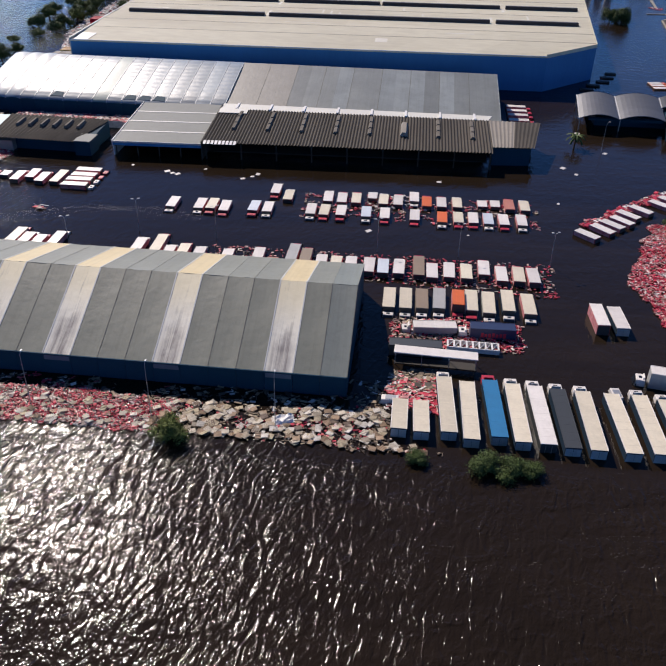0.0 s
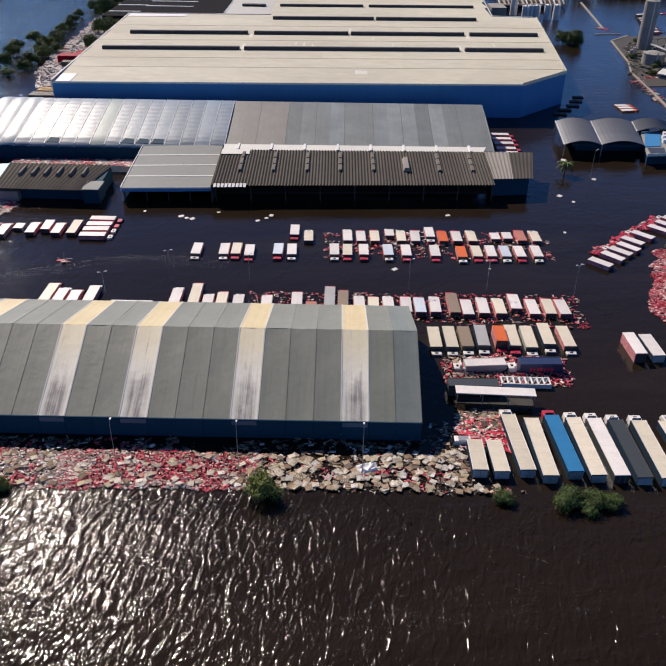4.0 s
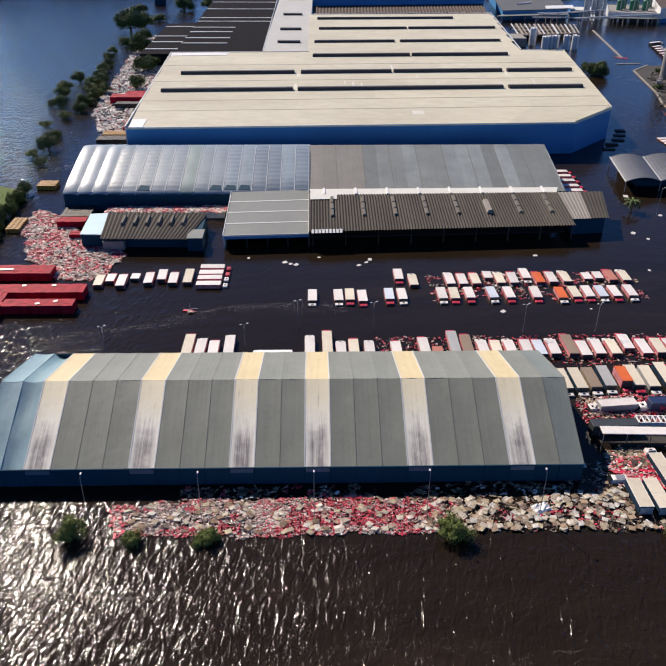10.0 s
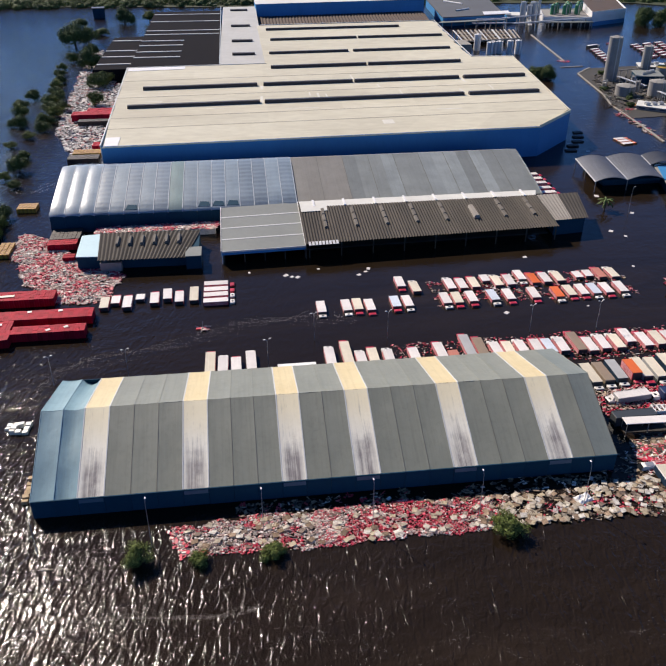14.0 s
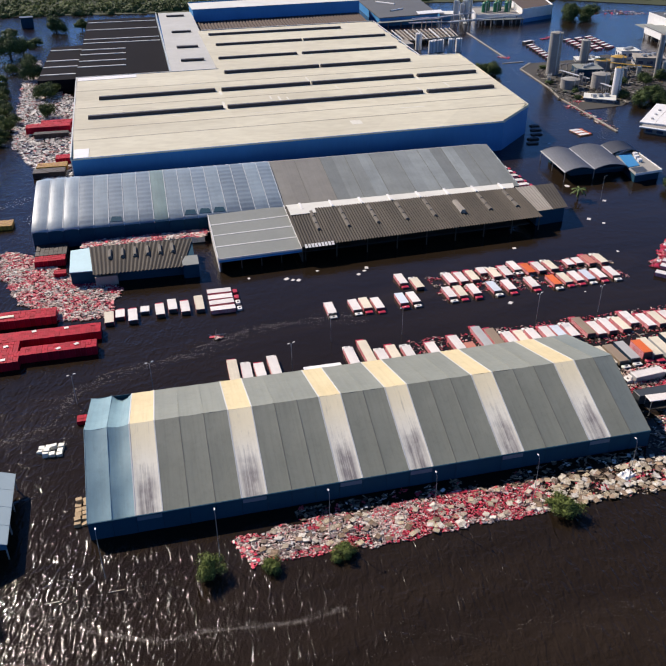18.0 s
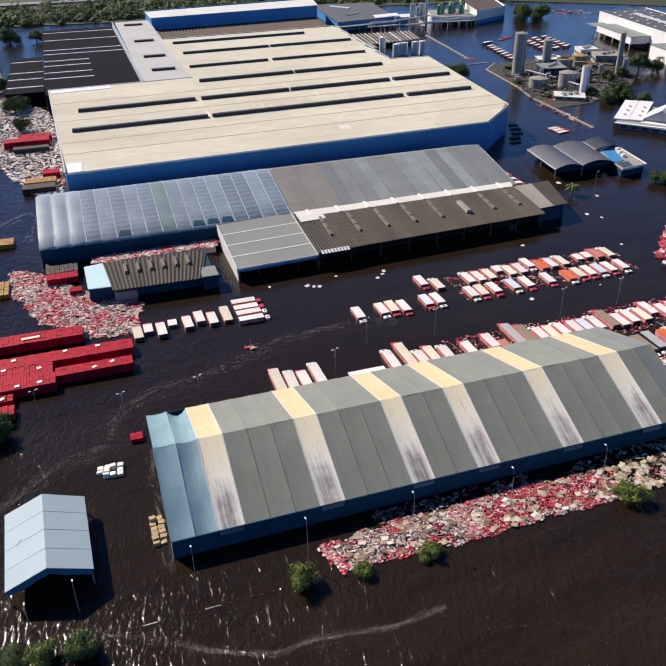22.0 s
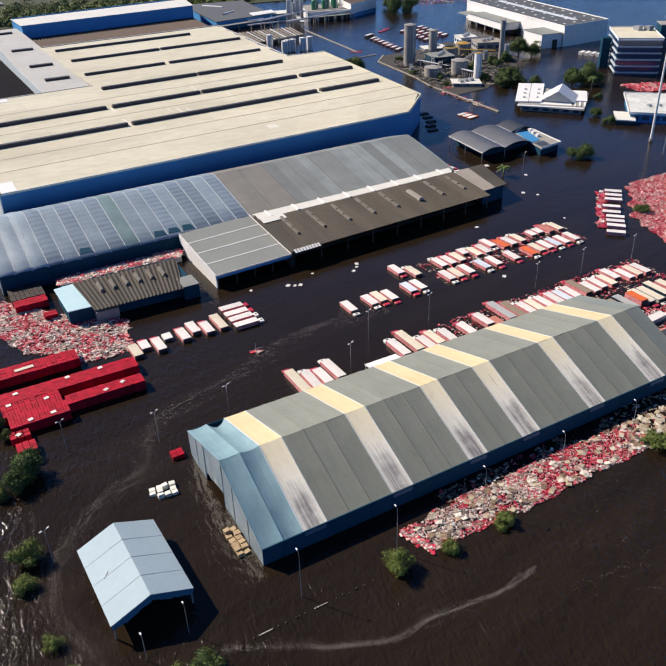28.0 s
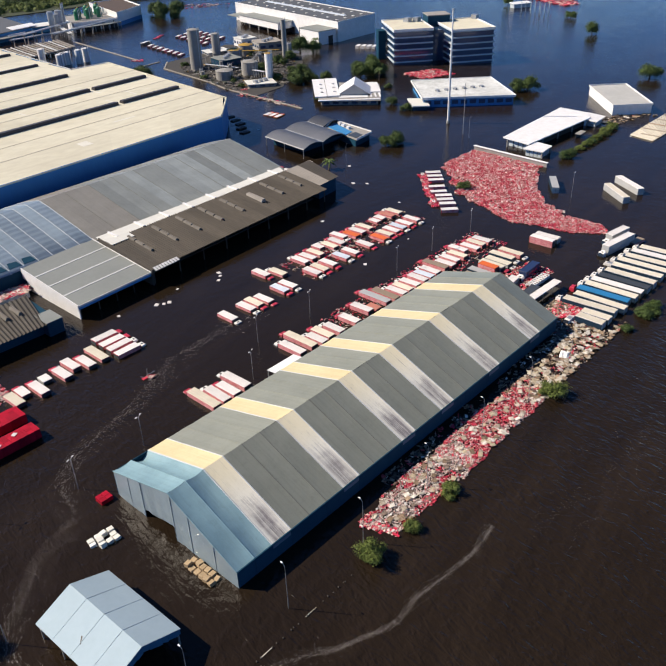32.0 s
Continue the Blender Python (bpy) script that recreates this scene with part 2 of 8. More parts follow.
    if ribs:
        wv = nt.nodes.new("ShaderNodeTexWave")
        wv.bands_direction = "Y"
        wv.inputs["Scale"].default_value, wv.inputs["Distortion"].default_value = 0.11, 1.6
        wv.inputs["Detail"].default_value, wv.inputs["Detail Scale"].default_value = 3.0, 0.5
        own = nt.nodes.new("ShaderNodeObjectInfo")
        shift = nt.nodes.new("ShaderNodeVectorMath")
        shift.operation = "MULTIPLY_ADD"
        shift.inputs[1].default_value = (0.0, 9.0, 0.0)
        nt.links.new(own.outputs["Random"], shift.inputs[0])
        nt.links.new(o, shift.inputs[2])
        nt.links.new(shift.outputs[0], wv.inputs["Vector"])
        r3 = ramp(nt, [(0.35, (0, 0, 0)), (0.8, (0.4,) * 3)])
        nt.links.new(wv.outputs["Fac"], r3.inputs[0])
        c = mixed(nt, "MIX", r3.outputs[0], c, tuple(ribs))
    if vary:
        info = nt.nodes.new("ShaderNodeObjectInfo")
        rv = ramp(nt, [(0.0, (1 - vary,) * 3), (1.0, (1.0,) * 3)])
        nt.links.new(info.outputs["Random"], rv.inputs[0])
        c = mixed(nt, "MULTIPLY", 1.0, c, rv.outputs[0])
    nt.links.new(c, p.inputs["Base Color"])
    p.inputs["Roughness"].default_value = gloss
    p.inputs["Specular IOR Level"].default_value = 0.4
    n3 = noise_node(nt, o, 0.55, 3.0, 0.55)
    b = nt.nodes.new("ShaderNodeBump")
    b.inputs["Strength"].default_value, b.inputs["Distance"].default_value = 0.4, 0.14
    nt.links.new(n3.outputs["Fac"], b.inputs["Height"])
    nt.links.new(b.outputs[0], p.inputs["Normal"])
    if ribs:
        fold = nt.nodes.new("ShaderNodeBump")
        fold.inputs["Strength"].default_value, fold.inputs["Distance"].default_value = 0.5, 0.075
        nt.links.new(wv.outputs["Fac"], fold.inputs["Height"])
        nt.links.new(b.outputs[0], fold.inputs["Normal"])
        nt.links.new(fold.outputs[0], p.inputs["Normal"])
    return m


WAVE = 0.275
M_WATER = water_mat()
M_GREY = fabric("grey_membrane", (0.248, 0.254, 0.204), (0.208, 0.215, 0.172), None, 0.06, 0.42)
M_CREAM = fabric("cream_membrane", (0.84, 0.80, 0.68), (0.78, 0.73, 0.60), (0.175, 0.15, 0.15))
M_GOLD = fabric("yellowed_membrane", (0.64, 0.535, 0.31), (0.58, 0.47, 0.26), None, 0.0, 0.42)
M_GREYBLUE = fabric("blue_tinged_membrane", (0.20, 0.224, 0.20), (0.16, 0.182, 0.165), None)
M_BLUETENT = fabric("blue_grey_membrane", (0.20, 0.325, 0.36), (0.15, 0.255, 0.29), None)
M_MIDLEFT = fabric("pale_blue_membrane", (0.245, 0.305, 0.345), (0.18, 0.23, 0.27), None, 0.22, 0.42, (0.225, 0.29, 0.325))
M_MIDRIB = fabric("worn_ribbed_membrane", (0.205, 0.262, 0.315), (0.15, 0.20, 0.248), None, 0.22, 0.42, (0.275, 0.34, 0.375))
M_MIDPUFF = fabric("slack_white_membrane", (0.325, 0.385, 0.42), (0.235, 0.29, 0.33), None, 0.1, 0.38)
M_MIDGREEN = fabric("green_membrane", (0.15, 0.23, 0.23), (0.12, 0.18, 0.19), None)
M_MIDBROWN = fabric("dusty_roof_membrane", (0.245, 0.232, 0.200), (0.200, 0.188, 0.160), None, 0.08, 0.45)
M_MIDPALE = fabric("bleached_roof_membrane", (0.310, 0.335, 0.320), (0.225, 0.245, 0.230), None, 0.16, 0.36)
M_GABLE = fabric("wrinkled_gable_membrane", (0.235, 0.295, 0.325), (0.16, 0.21, 0.24), None, 0.12, 0.4)
M_MIDRIGHT = fabric("grey_roof_membrane", (0.255, 0.27, 0.248), (0.20, 0.212, 0.195), None, 0.22, 0.38)
M_SEAM = surface("white_seam", (0.55, 0.55, 0.53), (0.4, 0.4, 0.38), 0.3, 3.0, 0.5)
M_MIDSEAM = surface("grey_blue_seam", (0.40, 0.43, 0.45), (0.30, 0.33, 0.35), 0.3, 3.0, 0.5)
M_WALLPATCH = surface("translucent_wall_strip", (0.085, 0.13, 0.17), (0.05, 0.085, 0.12), 0.4, 2.0, 0.6)
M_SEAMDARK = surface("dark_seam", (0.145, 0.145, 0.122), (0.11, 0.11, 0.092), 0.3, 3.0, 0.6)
M_BLUEWALL = surface("blue_sheet_wall", (0.042, 0.225, 0.46), (0.03, 0.16, 0.34), 0.05, 0.9, 0.6, 0.0, 0.1, 0.1, (1, 1, 0.3), 0.5, 0.15)
M_DARKBLUE = surface("navy_sheet_wall", (0.008, 0.052, 0.088), (0.006, 0.036, 0.060), 0.06, 0.9, 0.7, 0.0, 0.1, 0.12, (1, 1, 1), 0.5, 0.1)
M_PALEWALL = surface("pale_grey_membrane_wall", (0.46, 0.51, 0.53), (0.30, 0.345, 0.36), 0.25, 1.2, 0.55, 0.0, 0.5)
M_CREAMROOF = surface("cream_sheet_roof", (0.70, 0.655, 0.50), (0.44, 0.39, 0.285), 0.022, 0.30, 0.7, 0.0, 0.10, 0.06, (0.45, 1.0, 1), 0.65, 0.15, 0.3)
M_PATCH = surface("repaired_roof_strip", (0.68, 0.65, 0.55), (0.50, 0.46, 0.37), 0.1, 0.8, 0.5)
M_ROOFLAP = surface("grimy_roof_lap", (0.40, 0.355, 0.275), (0.26, 0.225, 0.17), 0.05, 0.6, 0.6)
M_DIRTYROOF = surface("stained_white_roof", (0.64, 0.65, 0.62), (0.24, 0.245, 0.22), 0.09, 0.55, 0.7, 0.0, 0.1, 0.0, (1, 1, 1), 0.75)
M_WHITEROOF = surface("white_sheet_roof", (0.66, 0.65, 0.58), (0.48, 0.46, 0.42), 0.06, 0.7, 0.5, 0.0, 0.1, 0.05)
M_DARKROOF = surface("dark_grey_felt_roof", (0.085, 0.09, 0.095), (0.055, 0.058, 0.06), 0.05, 0.5, 0.7)
M_GREYROOF = surface("grey_sheet_roof", (0.255, 0.268, 0.245), (0.19, 0.20, 0.185), 0.08, 0.8, 0.65, 0.0, 0.1, 0.06, (1, 1, 1), 0.5, 0.2, 0.2)
M_SLOT = surface("dark_roof_monitor", (0.035, 0.028, 0.026), (0.02, 0.018, 0.017), 0.2, 1.0, 0.55)
M_FIBRE = surface("weathered_fibre_cement", (0.078, 0.066, 0.053), (0.036, 0.031, 0.026), 0.12, 1.4, 0.9, 0.0, 0.5, 0.22, (1, 0.25, 1), 0.8)
M_VENT = surface("weathered_vent_sheet", (0.17, 0.152, 0.128), (0.085, 0.075, 0.062), 0.4, 2.4, 0.9, 0.0, 0.4, 0.2)
M_FIBREPALE = surface("pale_fibre_cement", (0.30, 0.27, 0.23), (0.18, 0.16, 0.14), 0.2, 1.4, 0.9, 0.0, 0.4, 0.1)
M_WHITE = surface("white_paint", (0.76, 0.75, 0.73), (0.52, 0.50, 0.46), 0.35, 2.4, 0.45, 0.0, 0.08, 0.08, (1, 1, 1), 0.45)
M_GABLEBLUE = surface("dark_blue_gable_sheet", (0.022, 0.115, 0.20), (0.012, 0.065, 0.12), 0.3, 1.5, 0.6)
M_HUTROOF = surface("pale_blue_sheet_roof", (0.31, 0.40, 0.445), (0.25, 0.33, 0.37), 0.12, 0.8, 0.75, 0.0, 0.1, 0.04)
M_CYANROOF = surface("pale_cyan_sheet_roof", (0.40, 0.58, 0.62), (0.32, 0.47, 0.51), 0.2, 1.0, 0.6, 0.0, 0.1)
M_PALEROOF = surface("pale_grey_flat_roof", (0.44, 0.435, 0.40), (0.32, 0.315, 0.29), 0.04, 0.4, 0.6, 0.0, 0.1, 0.05, (1, 1, 1), 0.7)
M_CONCRETE = surface("stained_concrete", (0.30, 0.285, 0.26), (0.17, 0.16, 0.145), 0.2, 1.3, 0.85, 0.0, 0.4, 0.1)
M_STEEL = surface("galvanised_steel", (0.42, 0.43, 0.44), (0.28, 0.28, 0.28), 0.6, 4.0, 0.4, 0.6, 0.05)
M_YARD = surface("muddy_yard", (0.050, 0.045, 0.038), (0.022, 0.022, 0.018), 0.06, 0.5, 0.8, 0.0, 0.3)
M_DARKMESH = surface("dark_shade_net", (0.014, 0.013, 0.016), (0.009, 0.009, 0.011), 0.06, 0.6, 0.95, 0.0, 0.3, 0.2, (1, 1, 1), 0.5, 0.04)
# near-black base: the shade under roofs is put into the colour
M_INSIDE = surface("shade_dark_interior", (0.05, 0.045, 0.04), (0.03, 0.028, 0.025), 0.2, 1.0, 0.9)
M_ARCH = surface("corrugated_zinc", (0.20, 0.205, 0.215), (0.14, 0.143, 0.15), 0.15, 1.0, 0.45, 0.3, 0.2, 0.1)
M_GLASS = surface("blue_office_glass", (0.02, 0.05, 0.11), (0.012, 0.03, 0.07), 0.1, 0.5, 0.12, 0.0, 0.02, 0.1, (1, 1, 1), 0.4, 0.7)
M_BROWN = surface("rust_brown_roof", (0.075, 0.05, 0.038), (0.04, 0.03, 0.025), 0.1, 0.8, 0.9, 0.0, 0.3)
M_YELLOW = surface("yellow_paint", (0.42, 0.25, 0.04), (0.22, 0.14, 0.04), 0.3, 1.5, 0.55)
M_GREENTANK = surface("green_tank_paint", (0.015, 0.16, 0.075), (0.01, 0.10, 0.05), 0.3, 1.5, 0.5)


# ---- geometry helpers ----
class Geo:
    """Collects points and faces of one mesh."""

    def __init__(self):
        self.v, self.f, self.mi = [], [], []

    def face(self, pts, m=0):
        k = len(self.v)
        self.v += [tuple(p) for p in pts]
        self.f.append(tuple(range(k, k + len(pts))))
        self.mi.append(m)
        return self

    def hull8(self, c, m=0, bottom=True):
        """A block from eight corners: four below, four above, both counter-clockwise."""
        k = len(self.v)
        self.v += [tuple(p) for p in c]
        fs = [(4, 5, 6, 7), (0, 1, 5, 4), (1, 2, 6, 5), (2, 3, 7, 6), (3, 0, 4, 7)]
        if bottom:
            fs.append((3, 2, 1, 0))
        for q in fs:
            self.f.append(tuple(k + i for i in q))
            self.mi.append(m)
        return self

    def box(self, x0, y0, z0, x1, y1, z1, m=0, bottom=True):
        return self.hull8([(x0, y0, z0), (x1, y0, z0), (x1, y1, z0), (x0, y1, z0),
                           (x0, y0, z1), (x1, y0, z1), (x1, y1, z1), (x0, y1, z1)], m, bottom)

    def block(self, mat, sx, sy, sz, m=0, bottom=True):
        """A box of that size, its base centred on the pose mat."""
        c = [(-sx, -sy, 0), (sx, -sy, 0), (sx, sy, 0), (-sx, sy, 0)]
        c = [mat @ Vector((x / 2, y / 2, z)) for z in (0, sz) for x, y, _ in c]
        return self.hull8(c, m, bottom)

    def slab(self, quad, thick, m=0):
        """A sheet of some thickness under four top corners, counter-clockwise from above."""
        top = [Vector(p) for p in quad]
        return self.hull8([p - Vector((0, 0, thick)) for p in top] + top, m)

    def prism(self, poly, z0, z1, m=0, m_top=None):
        n, k = len(poly), len(self.v)
        tops = z1 if isinstance(z1, (list, tuple)) else [z1] * n
        self.v += [(x, y, z0) for x, y in poly] + [(x, y, z) for (x, y), z in zip(poly, tops)]
        for i in range(n):
            j = (i + 1) % n
            self.f.append((k + i, k + j, k + n + j, k + n + i))
            self.mi.append(m)
        self.f.append(tuple(range(k + n, k + 2 * n)))
        self.mi.append(m if m_top is None else m_top)
        return self

    def cyl(self, x, y, z0, z1, r, n=16, r1=None, m=0, cap=True):
        r1 = r if r1 is None else r1
        k = len(self.v)
        for z, q in ((z0, r), (z1, r1)):
            self.v += [(x + q * math.cos(6.28318 * i / n), y + q * math.sin(6.28318 * i / n), z) for i in range(n)]
        for i in range(n):
            j = (i + 1) % n
            self.f.append((k + i, k + j, k + n + j, k + n + i))
            self.mi.append(m)
        if cap:
            self.f.append(tuple(range(k + n, k + 2 * n)))
            self.mi.append(m)
        return self

    def tube(self, a, b, r, n=6, r1=None, m=0):
        a, b = Vector(a), Vector(b)
        q = (b - a).to_track_quat("Z", "Y").to_matrix()
        k, r1 = len(self.v), r if r1 is None else r1
        for p, s in ((a, r), (b, r1)):
            self.v += [tuple(p + q @ Vector((s * math.cos(6.28318 * i / n), s * math.sin(6.28318 * i / n), 0))) for i in range(n)]
        for i in range(n):
            j = (i + 1) % n
            self.f.append((k + i, k + j, k + n + j, k + n + i))
            self.mi.append(m)
        self.f.append(tuple(range(k + n, k + 2 * n)))
        self.mi.append(m)
        return self

    def mesh(self, name, mats, smooth=False, bevel=0.0):
        me = bpy.data.meshes.new(name)
        me.from_pydata(self.v, [], self.f)
        for mt in mats if isinstance(mats, (list, tuple)) else [mats]:
            me.materials.append(mt)
        me.polygons.foreach_set("material_index", self.mi)
        if bevel:
            bm = bmesh.new()
            bm.from_mesh(me)
            bmesh.ops.remove_doubles(bm, verts=bm.verts, dist=1e-4)
            bmesh.ops.bevel(bm, geom=bm.edges[:], offset=bevel, segments=1, affect="EDGES", clamp_overlap=True)
            bm.to_mesh(me)
            bm.free()
        if smooth:
            me.polygons.foreach_set("use_smooth", [True] * len(me.polygons))
        me.update()
        return me


def thing(name, label, category, m=None, group="", kind=""):
    ob = new(name)
    ob.empty_display_size = 0.5
    if m is not None:
        ob.matrix_basis = m
    return tagged(ob, label, category, group, kind)


def part(name, geo, mats, parent, label="", m=None, smooth=False, bevel=0.0):
    """One mesh object under a thing or a part. geo: a Geo, or a mesh that alike pieces share."""
    me = geo if isinstance(geo, bpy.types.Mesh) else geo.mesh(name, mats, smooth, bevel)
    ob = new(name, me)
    ob.parent = parent
    if m is not None:
        ob.matrix_basis = m
    return tagged(ob, label) if label else ob


def solid(name, geo, mats, label, category="", kind="", group="", m=None, smooth=False, bevel=0.0):
    """A top-level thing that is one mesh."""
    ob = new(name, geo if isinstance(geo, bpy.types.Mesh) else geo.mesh(name, mats, smooth, bevel))
    if m is not None:
        ob.matrix_basis = m
    return tagged(ob, label, category, group, kind)


def lerp(a, b, k):
    return tuple(p + (q - p) * k for p, q in zip(a, b))


def grown(poly, d):
    c = Vector((sum(p[0] for p in poly) / len(poly), sum(p[1] for p in poly) / len(poly)))
    return [tuple(Vector(p) + (Vector(p) - c).normalized() * d) for p in poly]


def inside(poly, x, y):
    hit, j = False, len(poly) - 1
    for i in range(len(poly)):
        (xi, yi), (xj, yj) = poly[i], poly[j]
        if (yi > y) != (yj > y) and x < (xj - xi) * (y - yi) / (yj - yi) + xi:
            hit = not hit
        j = i
    return hit


# ---- water and far land ----
R = random.Random(4)
solid("water", Geo().face([(-3500, -900, 0), (3500, -900, 0), (3500, 4300, 0), (-3500, 4300, 0)]), M_WATER,
      "dark brown flood water with wind ripples covering the whole site", kind="structure")


# ---- large hall in the foreground ----
BAYS = [-13.8, -9.4, -5, 0, 5, 10, 15, 20, 24.8, 29.6, 34.4, 39.2, 44.1, 49, 54, 59, 64, 69, 73.9, 78.9, 83.9, 88.9, 93.9, 98.7, 103.4]
LIGHT = {2, 6, 10, 13, 17, 21}
RIDGE_Z, FRONT_Y, FRONT_Z, BACK_Y, BACK_Z = 12.1, -18.5, 4.24, 19.4, 6.5


def hall_panel(x0, x1, y0, z0, y1, z1, sag, seed, slack=0.0):
    """One bay of taut membrane between two frames, dipping a little in the middle."""
    g, rr = Geo(), random.Random(seed)
    nx, ny = 4, 8
    grid = []
    for j in range(ny + 1):
        for i in range(nx + 1):
            k, l = i / nx, j / ny
            dip = -sag * 4 * k * (1 - k) * (0.75 + 0.25 * math.sin(l * 9 + seed)) + rr.uniform(-0.02, 0.02) - slack * math.sin(math.pi * k) * l ** 3
            grid.append((x0 + (x1 - x0) * k, y0 + (y1 - y0) * l, z0 + (z1 - z0) * l + dip))
    g.v = grid
    for j in range(ny):
        for i in range(nx):
            a = j * (nx + 1) + i
            g.f.append((a, a + 1, a + nx + 2, a + nx + 1))
            g.mi.append(0)
    return g


hall = thing("membrane_hall", "long grey membrane hall with six cream bays, flooded", "warehouse")
for i, (a, b) in enumerate(zip(BAYS, BAYS[1:])):
    mt = M_CREAM if i in LIGHT else M_BLUETENT if i < 2 else M_GREYBLUE if i > 22 else M_GREY
    sag = 0.62 if i == 1 else 0.28 if i < 1 else 0.10
    lab = "cream translucent roof bay with grey run-off streaks" if i in LIGHT else "blue-grey slack roof bay" if i < 2 else ""
    part("roof_panel", hall_panel(a, b, FRONT_Y, FRONT_Z, 0, RIDGE_Z, sag, i), mt, hall, lab, smooth=True)
    part("roof_panel", hall_panel(a, b, 0, RIDGE_Z, BACK_Y, BACK_Z, sag, i + 50, 1.0 if i == 1 else 0.0), M_GOLD if i in LIGHT else mt, hall, "yellowed translucent roof bay" if i in LIGHT else lab, smooth=True)
for x in BAYS:
    light = any(abs(x - BAYS[i + k]) < 0.01 for i in LIGHT for k in (0, 1))
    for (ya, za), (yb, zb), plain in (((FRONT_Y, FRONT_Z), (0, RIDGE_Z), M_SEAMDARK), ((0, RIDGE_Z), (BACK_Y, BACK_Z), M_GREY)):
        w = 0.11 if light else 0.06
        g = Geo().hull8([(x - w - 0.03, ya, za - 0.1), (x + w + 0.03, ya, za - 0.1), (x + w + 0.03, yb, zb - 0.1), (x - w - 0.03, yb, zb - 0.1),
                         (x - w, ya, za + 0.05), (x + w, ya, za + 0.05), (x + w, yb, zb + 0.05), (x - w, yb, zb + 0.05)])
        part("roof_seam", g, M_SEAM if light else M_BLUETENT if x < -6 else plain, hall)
for i, (a, b) in enumerate(zip(BAYS, BAYS[1:])):
    part("wall_panel", Geo().box(a + 0.03, FRONT_Y - 0.06 - 0.03 * (i % 2), -1.6, b - 0.03, FRONT_Y + 0.1, FRONT_Z - 0.12), M_DARKBLUE, hall)
    part("wall_panel", Geo().box(a + 0.03, BACK_Y - 0.1, -1.6, b - 0.03, BACK_Y + 0.05, BACK_Z - 0.12), M_DARKBLUE, hall)
part("lean_to_roof", Geo().slab([(36.0, BACK_Y + 0.1, 3.9), (45.5, BACK_Y + 0.1, 3.9), (45.5, 26.0, 2.9), (36.0, 26.0, 2.9)][::1], 0.2), M_WHITE, hall, "white lean-to roof")
for x in (36.4, 40.8, 45.0):
    part("lean_to_post", Geo().box(x - 0.1, 25.9, -1.6, x + 0.1, 26.1, 2.75), M_STEEL, hall)
for i in LIGHT:
    part("wall_strip", Geo().box(BAYS[i] + 0.2, FRONT_Y - 0.14, 2.95, BAYS[i + 1] - 0.2, FRONT_Y - 0.05, FRONT_Z - 0.29), M_WALLPATCH, hall, "pale translucent wall strip")
part("eave_trim", Geo().box(BAYS[0], FRONT_Y - 0.22, FRONT_Z - 0.28, BAYS[-1], FRONT_Y + 0.02, FRONT_Z - 0.02), M_DARKBLUE, hall)


def gable_top(y):
    return FRONT_Z + (RIDGE_Z - FRONT_Z) * (y - FRONT_Y) / -FRONT_Y if y < 0 else RIDGE_Z + (BACK_Z - RIDGE_Z) * y / BACK_Y


def gable(x, t, ys, foot):
    """A gable wall in one piece: foot gives the height of its lower edge along y."""
    g = Geo()
    for y in ys:
        z0, z1 = foot(y), gable_top(y) - 0.1
        bulge = 0.10 * math.sin(y * 1.7) * (1 if t < 0.1 else 0)
        g.v += [(x - t + bulge, y, z0), (x + t + bulge, y, z0), (x + t, y, z1), (x - t, y, z1)]
    for i in range(len(ys) - 1):
        k = 4 * i
        g.f += [(k, k + 3, k + 7, k + 4), (k + 1, k + 5, k + 6, k + 2), (k + 3, k + 2, k + 6, k + 7), (k, k + 4, k + 5, k + 1)]
    k = 4 * (len(ys) - 1)
    g.f += [(0, 1, 2, 3), (k, k + 3, k + 2, k + 1)]
    g.mi = [0] * len(g.f)
    return g


GY = [FRONT_Y, -15, -12.5, -9, -5.5, -3, -0.6]
part("gable_wall", gable(BAYS[0] + 0.1, 0.08, GY, lambda y: -1.6), M_GABLE, hall, "pale membrane gable wall")
part("gable_curtain", gable(BAYS[0] + 0.1, 0.08, [-0.58, 0.0, 1.5, 3.2, 5, 6.8, 8.4, 9.5], lambda y: 3.6 - 0.19 * y + 0.25 * math.sin(y * 2.3)), M_GABLE, hall, "torn membrane hanging over the opening")
part("gable_wall", gable(BAYS[0] + 0.1, 0.08, [9.52, 11, 14, 17, BACK_Y], lambda y: -1.6), M_GABLE, hall, "pale membrane gable wall")
part("gable_wall", gable(BAYS[-1] - 0.1, 0.12, [FRONT_Y, -9, 0, 9, BACK_Y], lambda y: -1.6), M_DARKBLUE, hall)
for y in (-12.5, -5.6, -0.6, 9.5, 14.0):
    part("gable_post", Geo().box(BAYS[0] - 0.1, y - 0.03, -1.6, BAYS[0] + 0.02, y + 0.03, gable_top(y) - 0.15), M_GABLE, hall)

